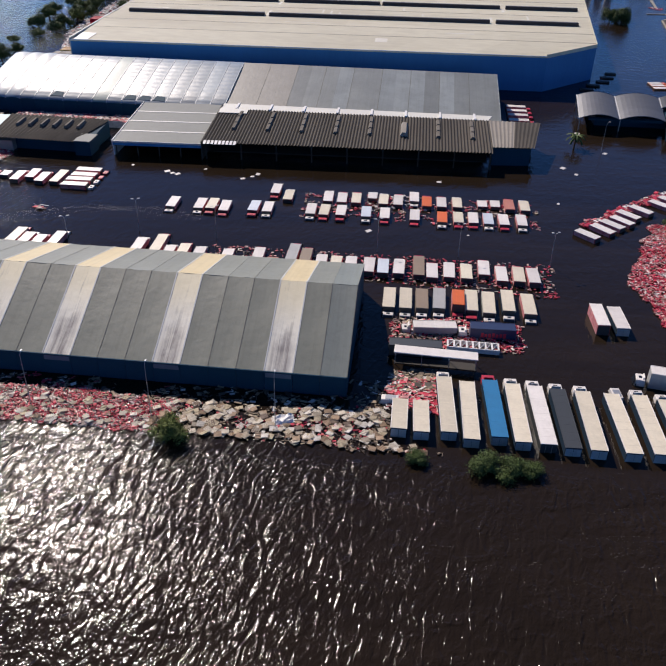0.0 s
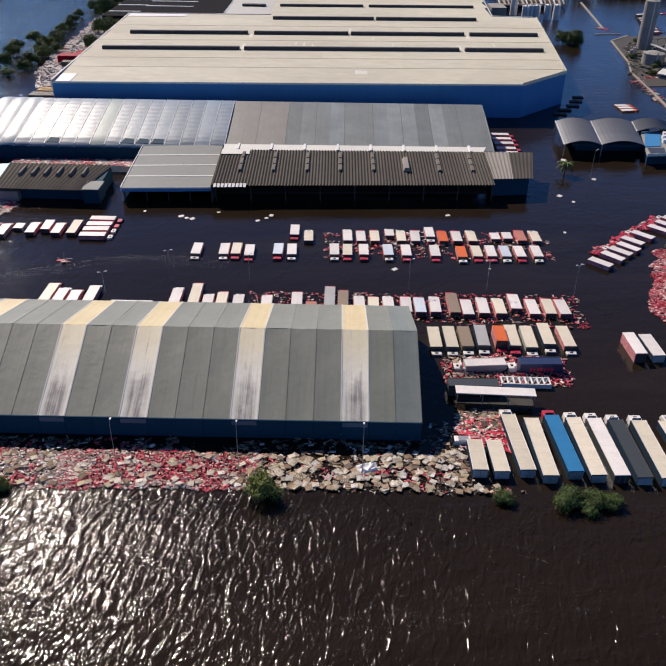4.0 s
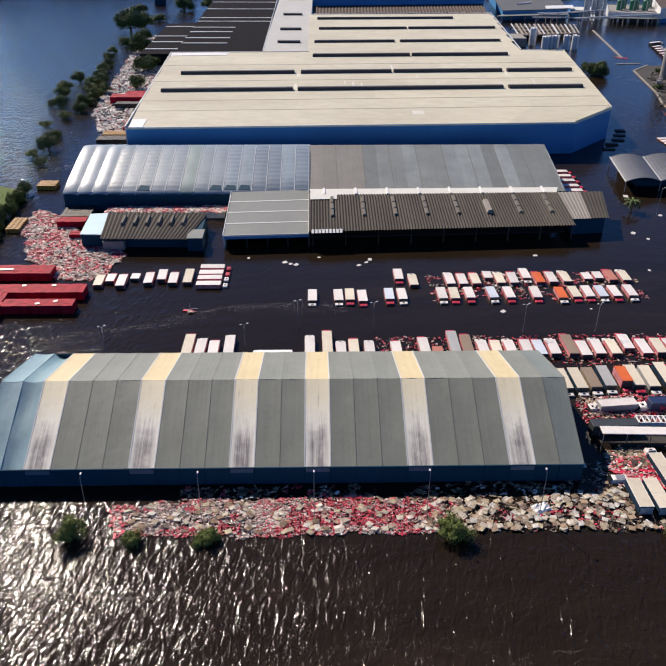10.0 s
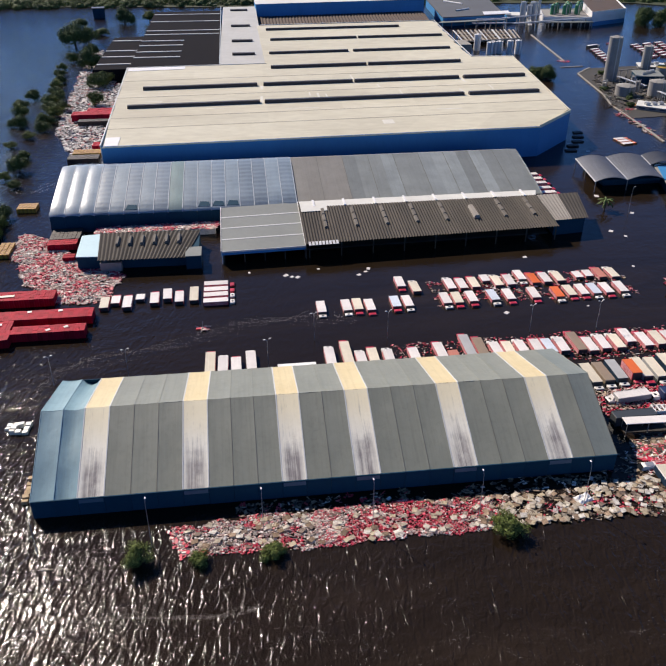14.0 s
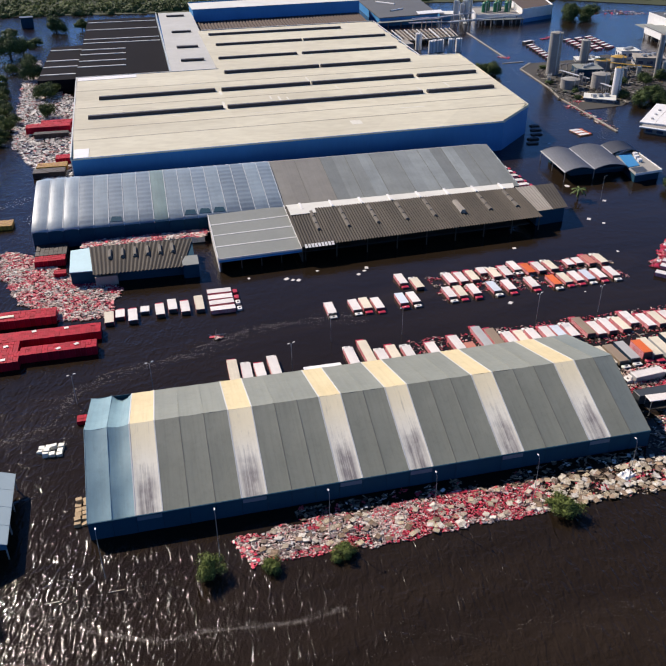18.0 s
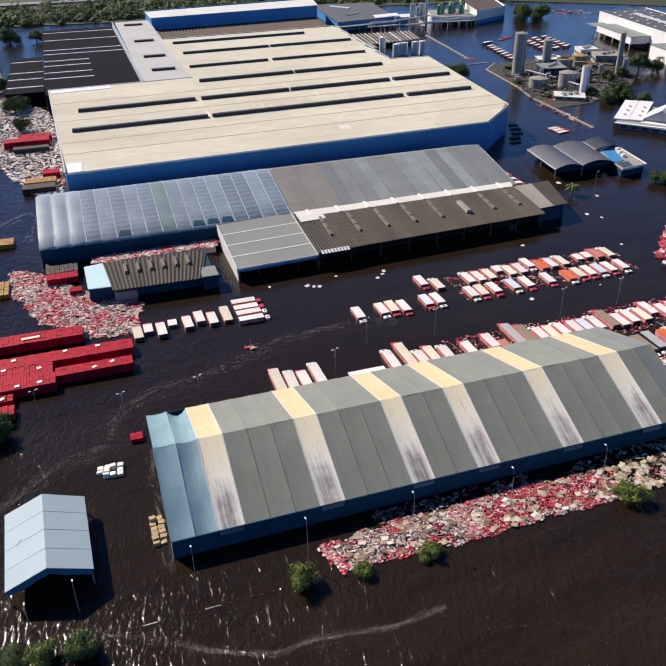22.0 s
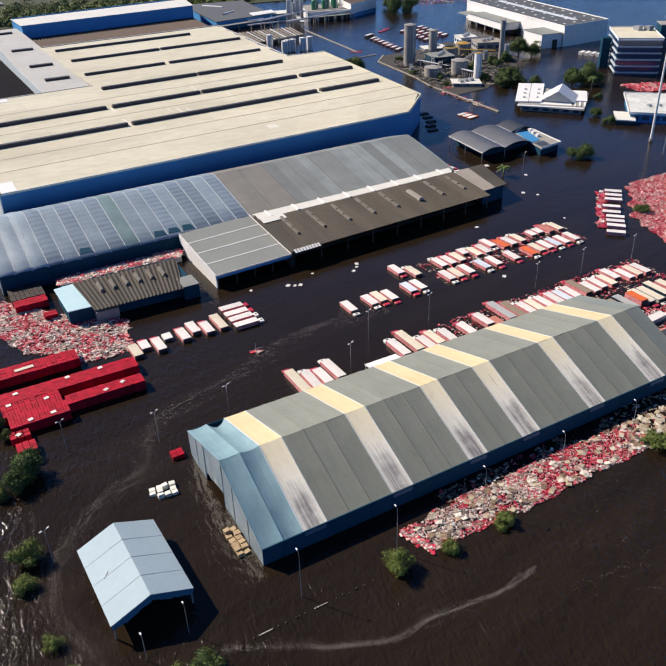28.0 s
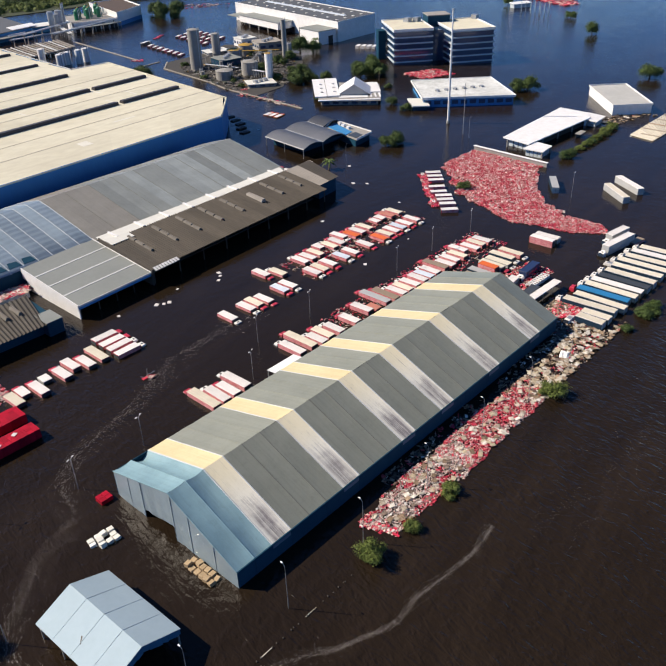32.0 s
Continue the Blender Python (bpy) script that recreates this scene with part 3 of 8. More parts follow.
# ---- small gabled shelter ----
shelter = thing("gabled_shelter", "open shelter with a pale blue sheet roof standing in water", "shelter", pose(-35.55, -10.4, 0, 0, 0, 2.0))
for i in range(4):
    y0, y1 = -10 + 5 * i, -5 + 5 * i
    for s in (-1, 1):
        q = [(0, y0, 7.0), (0, y1, 7.0), (s * 7.45, y1, 3.9), (s * 7.45, y0, 3.9)]
        part("roof_sheet", Geo().slab(q if s < 0 else q[::-1], 0.1), M_HUTROOF, shelter)
    if i:
        part("roof_rib", Geo().slab([(-7.4, y0 - 0.05, 3.96), (-7.4, y0 + 0.05, 3.96), (0, y0 + 0.05, 7.06), (0, y0 - 0.05, 7.06)][::-1], 0.08), M_HUTROOF, shelter)
        part("roof_rib", Geo().slab([(7.4, y0 - 0.05, 3.96), (7.4, y0 + 0.05, 3.96), (0, y0 + 0.05, 7.06), (0, y0 - 0.05, 7.06)], 0.08), M_HUTROOF, shelter)
part("roof_tear", Geo().slab([(-5.2, -0.30, 4.87), (-4.2, 0.55, 5.285), (-4.3, 0.75, 5.245), (-5.3, -0.10, 4.83)], 0.04), M_SLOT, shelter, "dark tear in the roof sheet")
for y in (-10.0, 10.0):
    for s in (-1, 1):
        for k in range(6):
            x0, x1 = s * (0.03 + 1.21 * k), s * (1.21 * k + 1.21)
            t0, t1 = 6.85 - 0.4178 * abs(x0), 6.85 - 0.4178 * abs(x1)
            drop = 1.35 + 0.5 * noise.noise(Vector((k * 0.9, s * 2.3, y)))
            slack = 0.35 if (k + int(y)) % 4 == 1 else 0.0
            g = Geo().hull8([(x0, y - 0.06, max(2.9, t0 - drop)), (x1, y - 0.06, max(2.8, t1 - drop - slack)), (x1, y + 0.06, max(2.8, t1 - drop - slack)), (x0, y + 0.06, max(2.9, t0 - drop)),
                             (x0, y - 0.06, t0), (x1, y - 0.06, t1), (x1, y + 0.06, t1), (x0, y + 0.06, t0)])
            part("gable_strip", g, M_GABLEBLUE, shelter, "torn dark blue gable sheet")
for x in (-7.0, 7.0):
    for y in (-9.6, -3.2, 3.2, 9.6):
        part("post", Geo().box(x - 0.12, y - 0.12, -1.5, x + 0.12, y + 0.12, 3.75), M_STEEL, shelter)

# ---- flat-roofed loading canopy ----
CAN = [(22.2, 91.0, 4.5), (49.0, 92.5, 4.5), (49.0, 124.9, 6.9), (22.1, 122.8, 6.9)]
canopy = thing("loading_canopy", "loading hall with a flat grey sheet roof and white fascia", "building")
for i in range(4):
    a, b = i / 4, (i + 1) / 4
    q = [lerp(CAN[0], CAN[3], a), lerp(CAN[1], CAN[2], a), lerp(CAN[1], CAN[2], b), lerp(CAN[0], CAN[3], b)]
    part("roof_sheet", Geo().slab(q, 0.12), M_GREYROOF, canopy)
    if i:
        p, q2 = Vector(q[0]), Vector(q[1])
        part("roof_seam", Geo().slab([p + Vector((0, -0.3, 0.06)), q2 + Vector((0, -0.3, 0.06)), q2 + Vector((0, 0.3, 0.12)), p + Vector((0, 0.3, 0.12))], 0.12), M_SEAM, canopy)
part("fascia", Geo().hull8([(22.0, 91.0, 3.0), (22.2, 91.0, 3.0), (22.1, 122.8, 3.4), (21.9, 122.8, 3.4), (22.0, 91, 4.75), (22.2, 91, 4.75), (22.1, 122.8, 7.15), (21.9, 122.8, 7.15)]), M_WHITE, canopy, "white side fascia")
part("fascia", Geo().hull8([(49.0, 92.5, 3.6), (49.2, 92.5, 3.6), (49.2, 124.9, 6.0), (49.0, 124.9, 6.0), (49.0, 92.5, 4.75), (49.2, 92.5, 4.75), (49.2, 124.9, 7.15), (49, 124.9, 7.15)]), M_WHITE, canopy, "white side fascia")
part("front_fascia", Geo().hull8([(22.2, 90.7, 4.1), (49.2, 92.2, 4.1), (49.2, 92.4, 4.1), (22.2, 90.9, 4.1), (22.2, 90.7, 4.65), (49.2, 92.2, 4.65), (49.2, 92.4, 4.65), (22.2, 90.9, 4.65)]), M_SEAM, canopy, "pale front fascia")
part("front_beam", Geo().hull8([(22.3, 91.0, 3.2), (49.1, 92.5, 3.2), (49.1, 92.7, 3.2), (22.3, 91.2, 3.2), (22.3, 91.0, 4.08), (49.1, 92.5, 4.08), (49.1, 92.7, 4.08), (22.3, 91.2, 4.08)]), M_BLUEWALL, canopy, "blue front beam")
# back wall coloured for the gloom under the canopy
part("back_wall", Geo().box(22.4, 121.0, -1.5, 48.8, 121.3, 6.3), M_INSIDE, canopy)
part("side_wall", Geo().hull8([(22.2, 91.2, -1.5), (22.5, 91.2, -1.5), (22.4, 121.0, -1.5), (22.1, 121.0, -1.5), (22.2, 91.2, 4.3), (22.5, 91.2, 4.3), (22.4, 121, 6.6), (22.1, 121, 6.6)]), M_WHITE, canopy, "white side wall")
for i in range(5):
    x = 22.8 + 6.5 * i
    # columns in the dark roof colour, as if deep in shade
    part("column", Geo().box(x, 91.6 + 0.056 * (x - 22), -1.5, x + 0.3, 91.9 + 0.056 * (x - 22), 4.3), M_FIBRE, canopy)

# ---- long dock with a fibre-cement roof ----
dock = thing("loading_dock", "long loading dock under a dark weathered corrugated roof", "building")
DF0, DF1, DB0, DB1 = (49.4, 91.6, 5.4), (135.3, 96.2, 5.4), (49.4, 117.0, 8.0), (135.0, 119.0, 8.0)


def corrugated(f0, f1, b0, b1, k0, k1, waves, amp):
    """A strip of corrugated sheets between the front edge f and the back edge b."""
    g, n = Geo(), waves * 4
    for j, (p, q) in enumerate(((f0, f1), (b0, b1))):
        for i in range(n + 1):
            k = k0 + (k1 - k0) * i / n
            x, y, z = lerp(p, q, k)
            g.v.append((x, y, z + amp * (0, 1, 0.25, -0.6)[i % 4]))
    for i in range(n):
        g.f.append((i, i + 1, n + 2 + i, n + 1 + i))
        g.mi.append(0)
    return g


N_D = 18
for i in range(N_D):
    k0, k1 = i / N_D, (i + 1) / N_D
    mt = M_FIBRE
    part("roof_sheet", corrugated(DF0, DF1, DB0, DB1, k0, k1, 5, 0.24), mt, dock)
for i in range(8):
    k = (i + 0.72) / 8.25
    for j in range(3):
        a = 0.38 + 0.18 * j
        f, b = lerp(lerp(DF0, DF1, k), lerp(DB0, DB1, k), a), lerp(lerp(DF0, DF1, k), lerp(DB0, DB1, k), a + 0.17)
        big = i == 5
        w, h = (1.2, 1.3) if big else (0.75, 0.7)
        if big and j:
            continue
        if big:
            b = lerp(lerp(DF0, DF1, k), lerp(DB0, DB1, k), a + 0.36)
        part("roof_vent", Geo().hull8([(f[0] - w, f[1], f[2]), (f[0] + w, f[1], f[2]), (b[0] + w, b[1], b[2]), (b[0] - w, b[1], b[2]),
                                       (f[0] - w * 0.5, f[1], f[2] + h), (f[0] + w * 0.5, f[1], f[2] + h), (b[0] + w * 0.5, b[1], b[2] + h * 0.7), (b[0] - w * 0.5, b[1], b[2] + h * 0.7)]),
             M_FIBREPALE if big else M_VENT, dock)
for i in range(9):
    k = 0.004 + 0.0072 * i
    x, y, z = lerp(DF0, DF1, k * 1.8)
    part("loose_sheet", Geo().slab([(x, y - 0.9, z - 0.1), (x + 0.8, y - 0.9, z - 0.1), (x + 0.8, y + 0.8, z + 0.45), (x, y + 0.8, z + 0.45)], 0.06), M_WHITE, dock, "bleached sheet end")
part("valley_sheet", Geo().slab([(49.5, 113.2, 7.90), (58.6, 113.6, 7.90), (58.6, 117.2, 8.24), (49.5, 116.9, 8.24)], 0.12), M_WHITEROOF, dock, "bleached sheets beside the gutter")
# added wall, keeps sun from slipping between the canopy and dock roofs
part("partition_wall", Geo().hull8([(49.12, 91.7, -1.5), (49.38, 91.7, -1.5), (49.38, 120.8, -1.5), (49.12, 120.8, -1.5), (49.12, 91.7, 5.5), (49.38, 91.7, 5.5), (49.38, 120.8, 8.4), (49.12, 120.8, 8.4)]), M_FIBRE, dock)
part("gutter", Geo().slab([(49.4, 116.8, 7.9), (134.8, 119.0, 7.9), (136.4, 123.6, 8.1), (49.4, 122.4, 8.1)], 0.3), M_WHITEROOF, dock, "broad white valley gutter")
for i in range(8):
    x = 54 + 10.9 * i
    part("gutter_rib", Geo().box(x, 117.0 + 0.02 * (x - 50), 7.95, x + 0.7, 122.8 + 0.02 * (x - 50), 8.35), M_WHITE, dock)
END = [(135.4, 100.2, 5.85), (147.8, 101.6, 5.7), (151.4, 121.0, 7.5), (135.1, 119.0, 8.0)]
for i in range(4):
    a, b = i / 4, (i + 1) / 4
    part("end_roof_sheet", corrugated(END[0], END[1], END[3], END[2], a, b, 3, 0.10), M_FIBREPALE if i in (0, 1) else M_FIBRE, dock)
part("end_wall", Geo().hull8([(135.6, 101.0, -1.5), (146.9, 102.4, -1.5), (149.6, 119.3, -1.5), (137.0, 119.3, -1.5), (135.6, 101.0, 5.3), (146.9, 102.4, 5.2), (149.6, 119.3, 6.6), (137.0, 119.3, 6.9)]), M_DARKBLUE, dock, "blue end bay")
# back wall and floor carry the dock's shade in their colour
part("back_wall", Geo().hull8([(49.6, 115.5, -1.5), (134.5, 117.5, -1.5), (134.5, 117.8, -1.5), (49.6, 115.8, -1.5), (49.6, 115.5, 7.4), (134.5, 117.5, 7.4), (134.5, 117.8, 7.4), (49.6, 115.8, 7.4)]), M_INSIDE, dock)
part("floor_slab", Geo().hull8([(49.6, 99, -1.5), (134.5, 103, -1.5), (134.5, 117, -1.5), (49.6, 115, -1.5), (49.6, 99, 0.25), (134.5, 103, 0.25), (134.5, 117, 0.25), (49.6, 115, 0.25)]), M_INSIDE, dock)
for i in range(9):
    x = 50.2 + 10.55 * i
    y = 92.6 + 0.0536 * (x - 49.4)
    # dark roof colour again, so the columns sink into the dock's shade
    part("column", Geo().box(x, y, -1.5, x + 0.35, y + 0.35, 5.2), M_FIBRE, dock)

# ---- membrane hall in the middle ----
mid = thing("middle_hall", "long membrane hall with pale blue and grey roof", "warehouse")
MX = [-36.5 + 5.03 * i for i in range(36)]
PROF = [(123.2, 6.0), (123.9, 6.8), (132, 8.6), (141, 10.4), (150, 12.1), (155.5, 12.9), (157.5, 12.7), (168, 9.6), (175, 7.2)]


PROF_TIN = [(123.2, 6.5), (156.2, 13.0), (175, 7.2)]


def mid_panel(x0, x1, puff, seed, prof):
    g, nx = Geo(), 4
    for y, z in prof:
        for i in range(nx + 1):
            k = i / nx
            g.v.append((x0 + (x1 - x0) * k, y + 0.006 * x0, z + puff * 4 * k * (1 - k)))
    for j in range(len(prof) - 1):
        for i in range(nx):
            a = j * (nx + 1) + i
            g.f.append((a, a + 1, a + nx + 2, a + nx + 1))
            g.mi.append(0)
    return g


for i, (a, b) in enumerate(zip(MX, MX[1:])):
    mt = M_MIDBROWN if 17 <= i < 21 else M_MIDPALE if i in (24, 27, 28, 29, 31) else M_MIDRIGHT if i >= 17 else M_MIDGREEN if i == 8 else M_MIDPUFF if i < 3 else M_MIDRIB if i in (3, 5, 7, 11, 13, 14, 16) else M_MIDLEFT
    puff = 0.3 if i < 3 else 0.12 if i == 3 else 0.05 if i < 17 else 0.0
    part("roof_panel", mid_panel(a, b, puff, i, PROF_TIN if i >= 17 else PROF), mt, mid, "slack billowing roof bay" if i < 4 else "", smooth=i < 17)
    if 0 < i <= 17:
        g = Geo()
        for (ya, za), (yb, zb) in zip(PROF, PROF[1:]):
            ya, yb = ya + 0.006 * a, yb + 0.006 * a
            g.hull8([(a - 0.16, ya, za - 0.15), (a + 0.16, ya, za - 0.15), (a + 0.16, yb, zb - 0.15), (a - 0.16, yb, zb - 0.15),
                     (a - 0.11, ya, za + 0.12), (a + 0.11, ya, za + 0.12), (a + 0.11, yb, zb + 0.12), (a - 0.11, yb, zb + 0.12)])
        part("roof_seam", g, M_MIDSEAM, mid)
    if i > 17 and i % 2:
        g = Geo()
        for (ya, za), (yb, zb) in zip(PROF_TIN, PROF_TIN[1:]):
            ya, yb = ya + 0.006 * a, yb + 0.006 * a
            g.hull8([(a - 0.08, ya, za - 0.15), (a + 0.08, ya, za - 0.15), (a + 0.08, yb, zb - 0.15), (a - 0.08, yb, zb - 0.15),
                     (a - 0.08, ya, za + 0.06), (a + 0.08, ya, za + 0.06), (a + 0.08, yb, zb + 0.06), (a - 0.08, yb, zb + 0.06)])
        part("roof_seam", g, M_SEAMDARK, mid)
    if i in (5, 10, 11, 12):
        # flat dark sheet laid on the membrane to mark a fold
        part("sunken_fold", Geo().slab([(a + 0.4, 124.6 + 0.006 * a, 7.12), (b - 0.5, 124.5 + 0.006 * a, 7.12), (b - 0.9, 127.2 + 0.006 * a, 7.72), (a + 1.2, 127.6 + 0.006 * a, 7.80)], 0.08), M_DARKBLUE, mid, "flat dark blue patch marking a fold at the eave")
    part("wall_panel", Geo().box(a + 0.03, 123.4 + 0.006 * a, -1.6, b - 0.03, 123.7 + 0.006 * a, 6.15), M_DARKBLUE, mid)
for x in (MX[0] + 0.1, MX[-1] - 0.1):
    g = Geo()
    for (ya, za), (yb, zb) in zip(PROF, PROF[1:]):
        g.hull8([(x - 0.08, ya + 0.006 * x, -1.6), (x + 0.08, ya + 0.006 * x, -1.6), (x + 0.08, yb + 0.006 * x, -1.6), (x - 0.08, yb + 0.006 * x, -1.6),
                 (x - 0.08, ya + 0.006 * x, za - 0.1), (x + 0.08, ya + 0.006 * x, za - 0.1), (x + 0.08, yb + 0.006 * x, zb - 0.1), (x - 0.08, yb + 0.006 * x, zb - 0.1)])
    part("gable_wall", g, M_GABLE, mid)

# ---- low office block beside the dock ----
low = thing("low_annex", "low annex with a corrugated roof and a pale end section", "building")
for i in range(8):
    part("roof_sheet", corrugated((-16.0, 89.6, 4.2), (10.8, 89.0, 4.2), (-17.6, 109.0, 5.2), (15.4, 108.2, 5.2), i / 8, (i + 1) / 8, 3, 0.22), M_FIBRE, low)
for i in range(6):
    x = -11 + 3.9 * i
    part("roof_vent", Geo().hull8([(x - 0.7, 99, 4.7), (x + 0.7, 99, 4.7), (x + 0.7, 104.5, 5.0), (x - 0.7, 104.5, 5.0), (x - 0.3, 99, 5.7), (x + 0.3, 99, 5.7), (x + 0.3, 104.5, 5.9), (x - 0.3, 104.5, 5.9)]), M_VENT, low)
part("pale_roof", Geo().slab([(-23.0, 92.6, 4.5), (-16.2, 92.2, 4.5), (-17.6, 109.2, 4.9), (-23.4, 108.4, 4.9)], 0.25), M_CYANROOF, low, "pale cyan flat end roof")
part("body", Geo().hull8([(-22.8, 92.8, -1.5), (15.0, 92.0, -1.5), (15.0, 107.9, -1.5), (-22.8, 107.9, -1.5), (-22.8, 92.8, 4.1), (15.0, 92.0, 4.0), (15.0, 107.9, 4.8), (-22.8, 107.9, 4.5)]), M_DARKBLUE, low)
part("end_block", Geo().box(11.0, 89.2, -1.5, 15.8, 96.0, 4.3), M_DARKBLUE, low, "dark blue end block")
part("end_block_roof", Geo().box(10.9, 89.1, 4.3, 15.9, 96.1, 4.5), M_GREYROOF, low, "grey flat roof of the end block")
part("porch", Geo().box(-15.6, 90.2, -1.5, -9.0, 92.5, 3.0), M_CONCRETE, low)

# ---- great cream-roofed warehouse ----
wh = thing("main_warehouse", "huge cream-roofed warehouse with dark roof monitors and blue walls", "warehouse")


def wy(x, y):
    return y + 0.042 * (x + 25)


def wh_left(y):
    return -25.7 - 0.033 * (y - 178.8)


def wh_right(y):
    if y < 186:
        return 161
    if y < 208.5:
        return 161 + (y - 186) * 22 / 22.5
    return 183 + 0.112 * (y - 208.5)


EDGES = [178.8, 203, 219, 237, 256, 273, 292, 314, 327]
WZ = [13.0, 13.6, 13.9, 13.7, 14.0, 13.6, 14.0, 13.6, 13.7]
for (y0, z0), (y1, z1) in zip(zip(EDGES, WZ), zip(EDGES[1:], WZ[1:])):
    cuts = 6
    l0, l1 = wh_left(y0), wh_left(y1)
    r0, r1 = wh_right(wy(150, y0)), wh_right(wy(170, y1))
    for i in range(cuts):
        a, b = i / cuts, (i + 1) / cuts
        xs = [l0 + (r0 - l0) * a, l0 + (r0 - l0) * b, l1 + (r1 - l1) * b, l1 + (r1 - l1) * a]
        part("roof_sheet", Geo().slab([(xs[0], wy(xs[0], y0), z0), (xs[1], wy(xs[1], y0), z0), (xs[2], wy(xs[2], y1), z1), (xs[3], wy(xs[3], y1), z1)], 0.25), M_CREAMROOF, wh)
REAR = [327, 354, 378, 401, 422, 442, 462]
RZ = [13.7, 13.9, 13.4, 13.9, 13.4, 13.9, 13.5]
for (y0, z0), (y1, z1) in zip(zip(REAR, RZ), zip(REAR[1:], RZ[1:])):
    for a, b in ((0, 0.34), (0.34, 0.67), (0.67, 1)):
        l, r = 47.5, 172 + 0.07 * (y0 - 333)
        x0, x1 = l + (r - l) * a, l + (r - l) * b
        part("roof_sheet", Geo().slab([(x0, wy(x0, y0), z0), (x1, wy(x1, y0), z0), (x1, wy(x1, y1), z1), (x0, wy(x0, y1), z1)], 0.25), M_CREAMROOF, wh)
part("side_roof", Geo().slab([(21, wy(21, 327), 13.4), (47.4, wy(47, 327), 13.4), (50, wy(50, 560), 13.4), (23, wy(23, 560), 13.4)], 0.3), M_PALEROOF, wh, "pale grey flat roof")
part("roof_patch", Geo().slab([(-29.4, 318, 13.82), (2, 320, 13.82), (2, 327.2, 13.86), (-29.6, 326, 13.86)], 0.05), M_WHITE, wh, "white repaired roof sheet")
part("roof_patch", Geo().slab([(-24.5, 180, 13.2), (-19, 180.2, 13.2), (-19, 191, 13.5), (-25, 191, 13.5)], 0.05), M_WHITE, wh, "white repaired roof sheet")
for y, segs in ((237, ((-21, 41), (43, 142), (144.5, 181))), (273, ((-17, 41), (44, 91), (92, 149), (151.5, 186))), (314, ((50, 105), (106, 161))),
                (354, ((51, 100), (103, 165))), (399, ((54, 112), (113, 171))), (439, ((53, 149),))):
    for a, b in segs:
        part("roof_monitor", Geo().hull8([(a, wy(a, y) - 1.7, 13.2), (b, wy(b, y) - 1.7, 13.2), (b, wy(b, y) + 2.0, 13.2), (a, wy(a, y) + 2.0, 13.2),
                                         (a + 0.2, wy(a, y) - 1.2, 15.2), (b - 0.2, wy(b, y) - 1.2, 15.2), (b - 0.2, wy(b, y) + 1.6, 15.0), (a + 0.2, wy(a, y) + 1.6, 15.0)]), M_SLOT, wh)
for x, y, w, d in ((96, 196, 5, 6), (42, 243, 1.2, 12), (43, 268, 1.2, 9), (8, 279, 7, 1.0), (-6, 266, 6, 0.8), (70, 247, 1.0, 9), (66, 250, 0.8, 7), (74, 245, 0.8, 8), (103, 262, 1.0, 8), (112, 247, 0.7, 9),
                   (143, 244, 1.2, 9), (150, 268, 1.3, 9), (20, 230, 9, 0.8), (128, 212, 12, 1.2), (60, 224, 16, 0.7), (-10, 247, 9, 0.7), (92, 284, 1.0, 10), (30, 291, 14, 0.7), (120, 303, 10, 0.8), (160, 250, 0.9, 10)):
    k = max(i for i in range(8) if EDGES[i] <= y)
    y0, z0, y1, z1 = EDGES[k], WZ[k], EDGES[k + 1], WZ[k + 1]
    ya, yb = max(y - d / 2, y0 + 0.2), min(y + d / 2, y1 - 0.2)
    za, zb = z0 + (z1 - z0) * (ya - y0) / (y1 - y0) + 0.03, z0 + (z1 - z0) * (yb - y0) / (y1 - y0) + 0.03
    part("roof_patch", Geo().slab([(x - w / 2, wy(x, ya), za), (x + w / 2, wy(x, ya), za), (x + w / 2, wy(x, yb), zb), (x - w / 2, wy(x, yb), zb)], 0.04), M_PATCH, wh, "pale repaired strip")
for y in (359, 403, 463, 540):
    part("roof_monitor", Geo().box(28.8, y - 1.6, 13.2, 42.5, y + 1.6, 14.6), M_SLOT, wh)
for y, z in ((203, 13.6), (219, 13.9), (256, 14.0), (292, 14.0)):
    l, r = wh_left(y), wh_right(wy(170, y)) - 0.4
    part("roof_seam", Geo().slab([(l, wy(l, y) - 0.3, z + 0.07), (r, wy(r, y) - 0.3, z + 0.07), (r, wy(r, y) + 0.3, z + 0.07), (l, wy(l, y) + 0.3, z + 0.07)], 0.2), M_ROOFLAP, wh)
OUT = [(-25.7, 178.8), (160.5, 186.3), (182.8, 208.6), (196.5, 334), (172, 336), (181, 471.5), (50, 465.5), (48, 330), (-30.5, 327)]
for i, (p, q) in enumerate(zip(OUT, OUT[1:] + OUT[:1])):
    if i == 6:
        continue
    d = (Vector(q) - Vector(p)).normalized()
    n = Vector((-d.y, d.x)) * 0.35
    c = [Vector(p), Vector(q), Vector(q) + n, Vector(p) + n]
    part("wall", Geo().hull8([(v.x, v.y, -1.6) for v in c] + [(v.x, v.y, 13.3 if i == 0 else 13.75) for v in c]), M_PALEWALL if i == 8 else M_BLUEWALL, wh)
    c = [Vector(p) - n * 0.5, Vector(q) - n * 0.5, Vector(q) + n, Vector(p) + n]
    part("eave_flashing", Geo().hull8([(v.x, v.y, 12.7) for v in c] + [(v.x, v.y, 13.2 if i == 0 else 14.05) for v in c]), M_CREAMROOF if i in (0, 1, 2) else M_SEAM, wh)
part("rear_block", Geo().prism([(49.7, 535.5), (191, 549.7), (199, 592), (49.2, 575)], -1.6, 18.5), M_BLUEWALL, wh, "taller blue rear block")
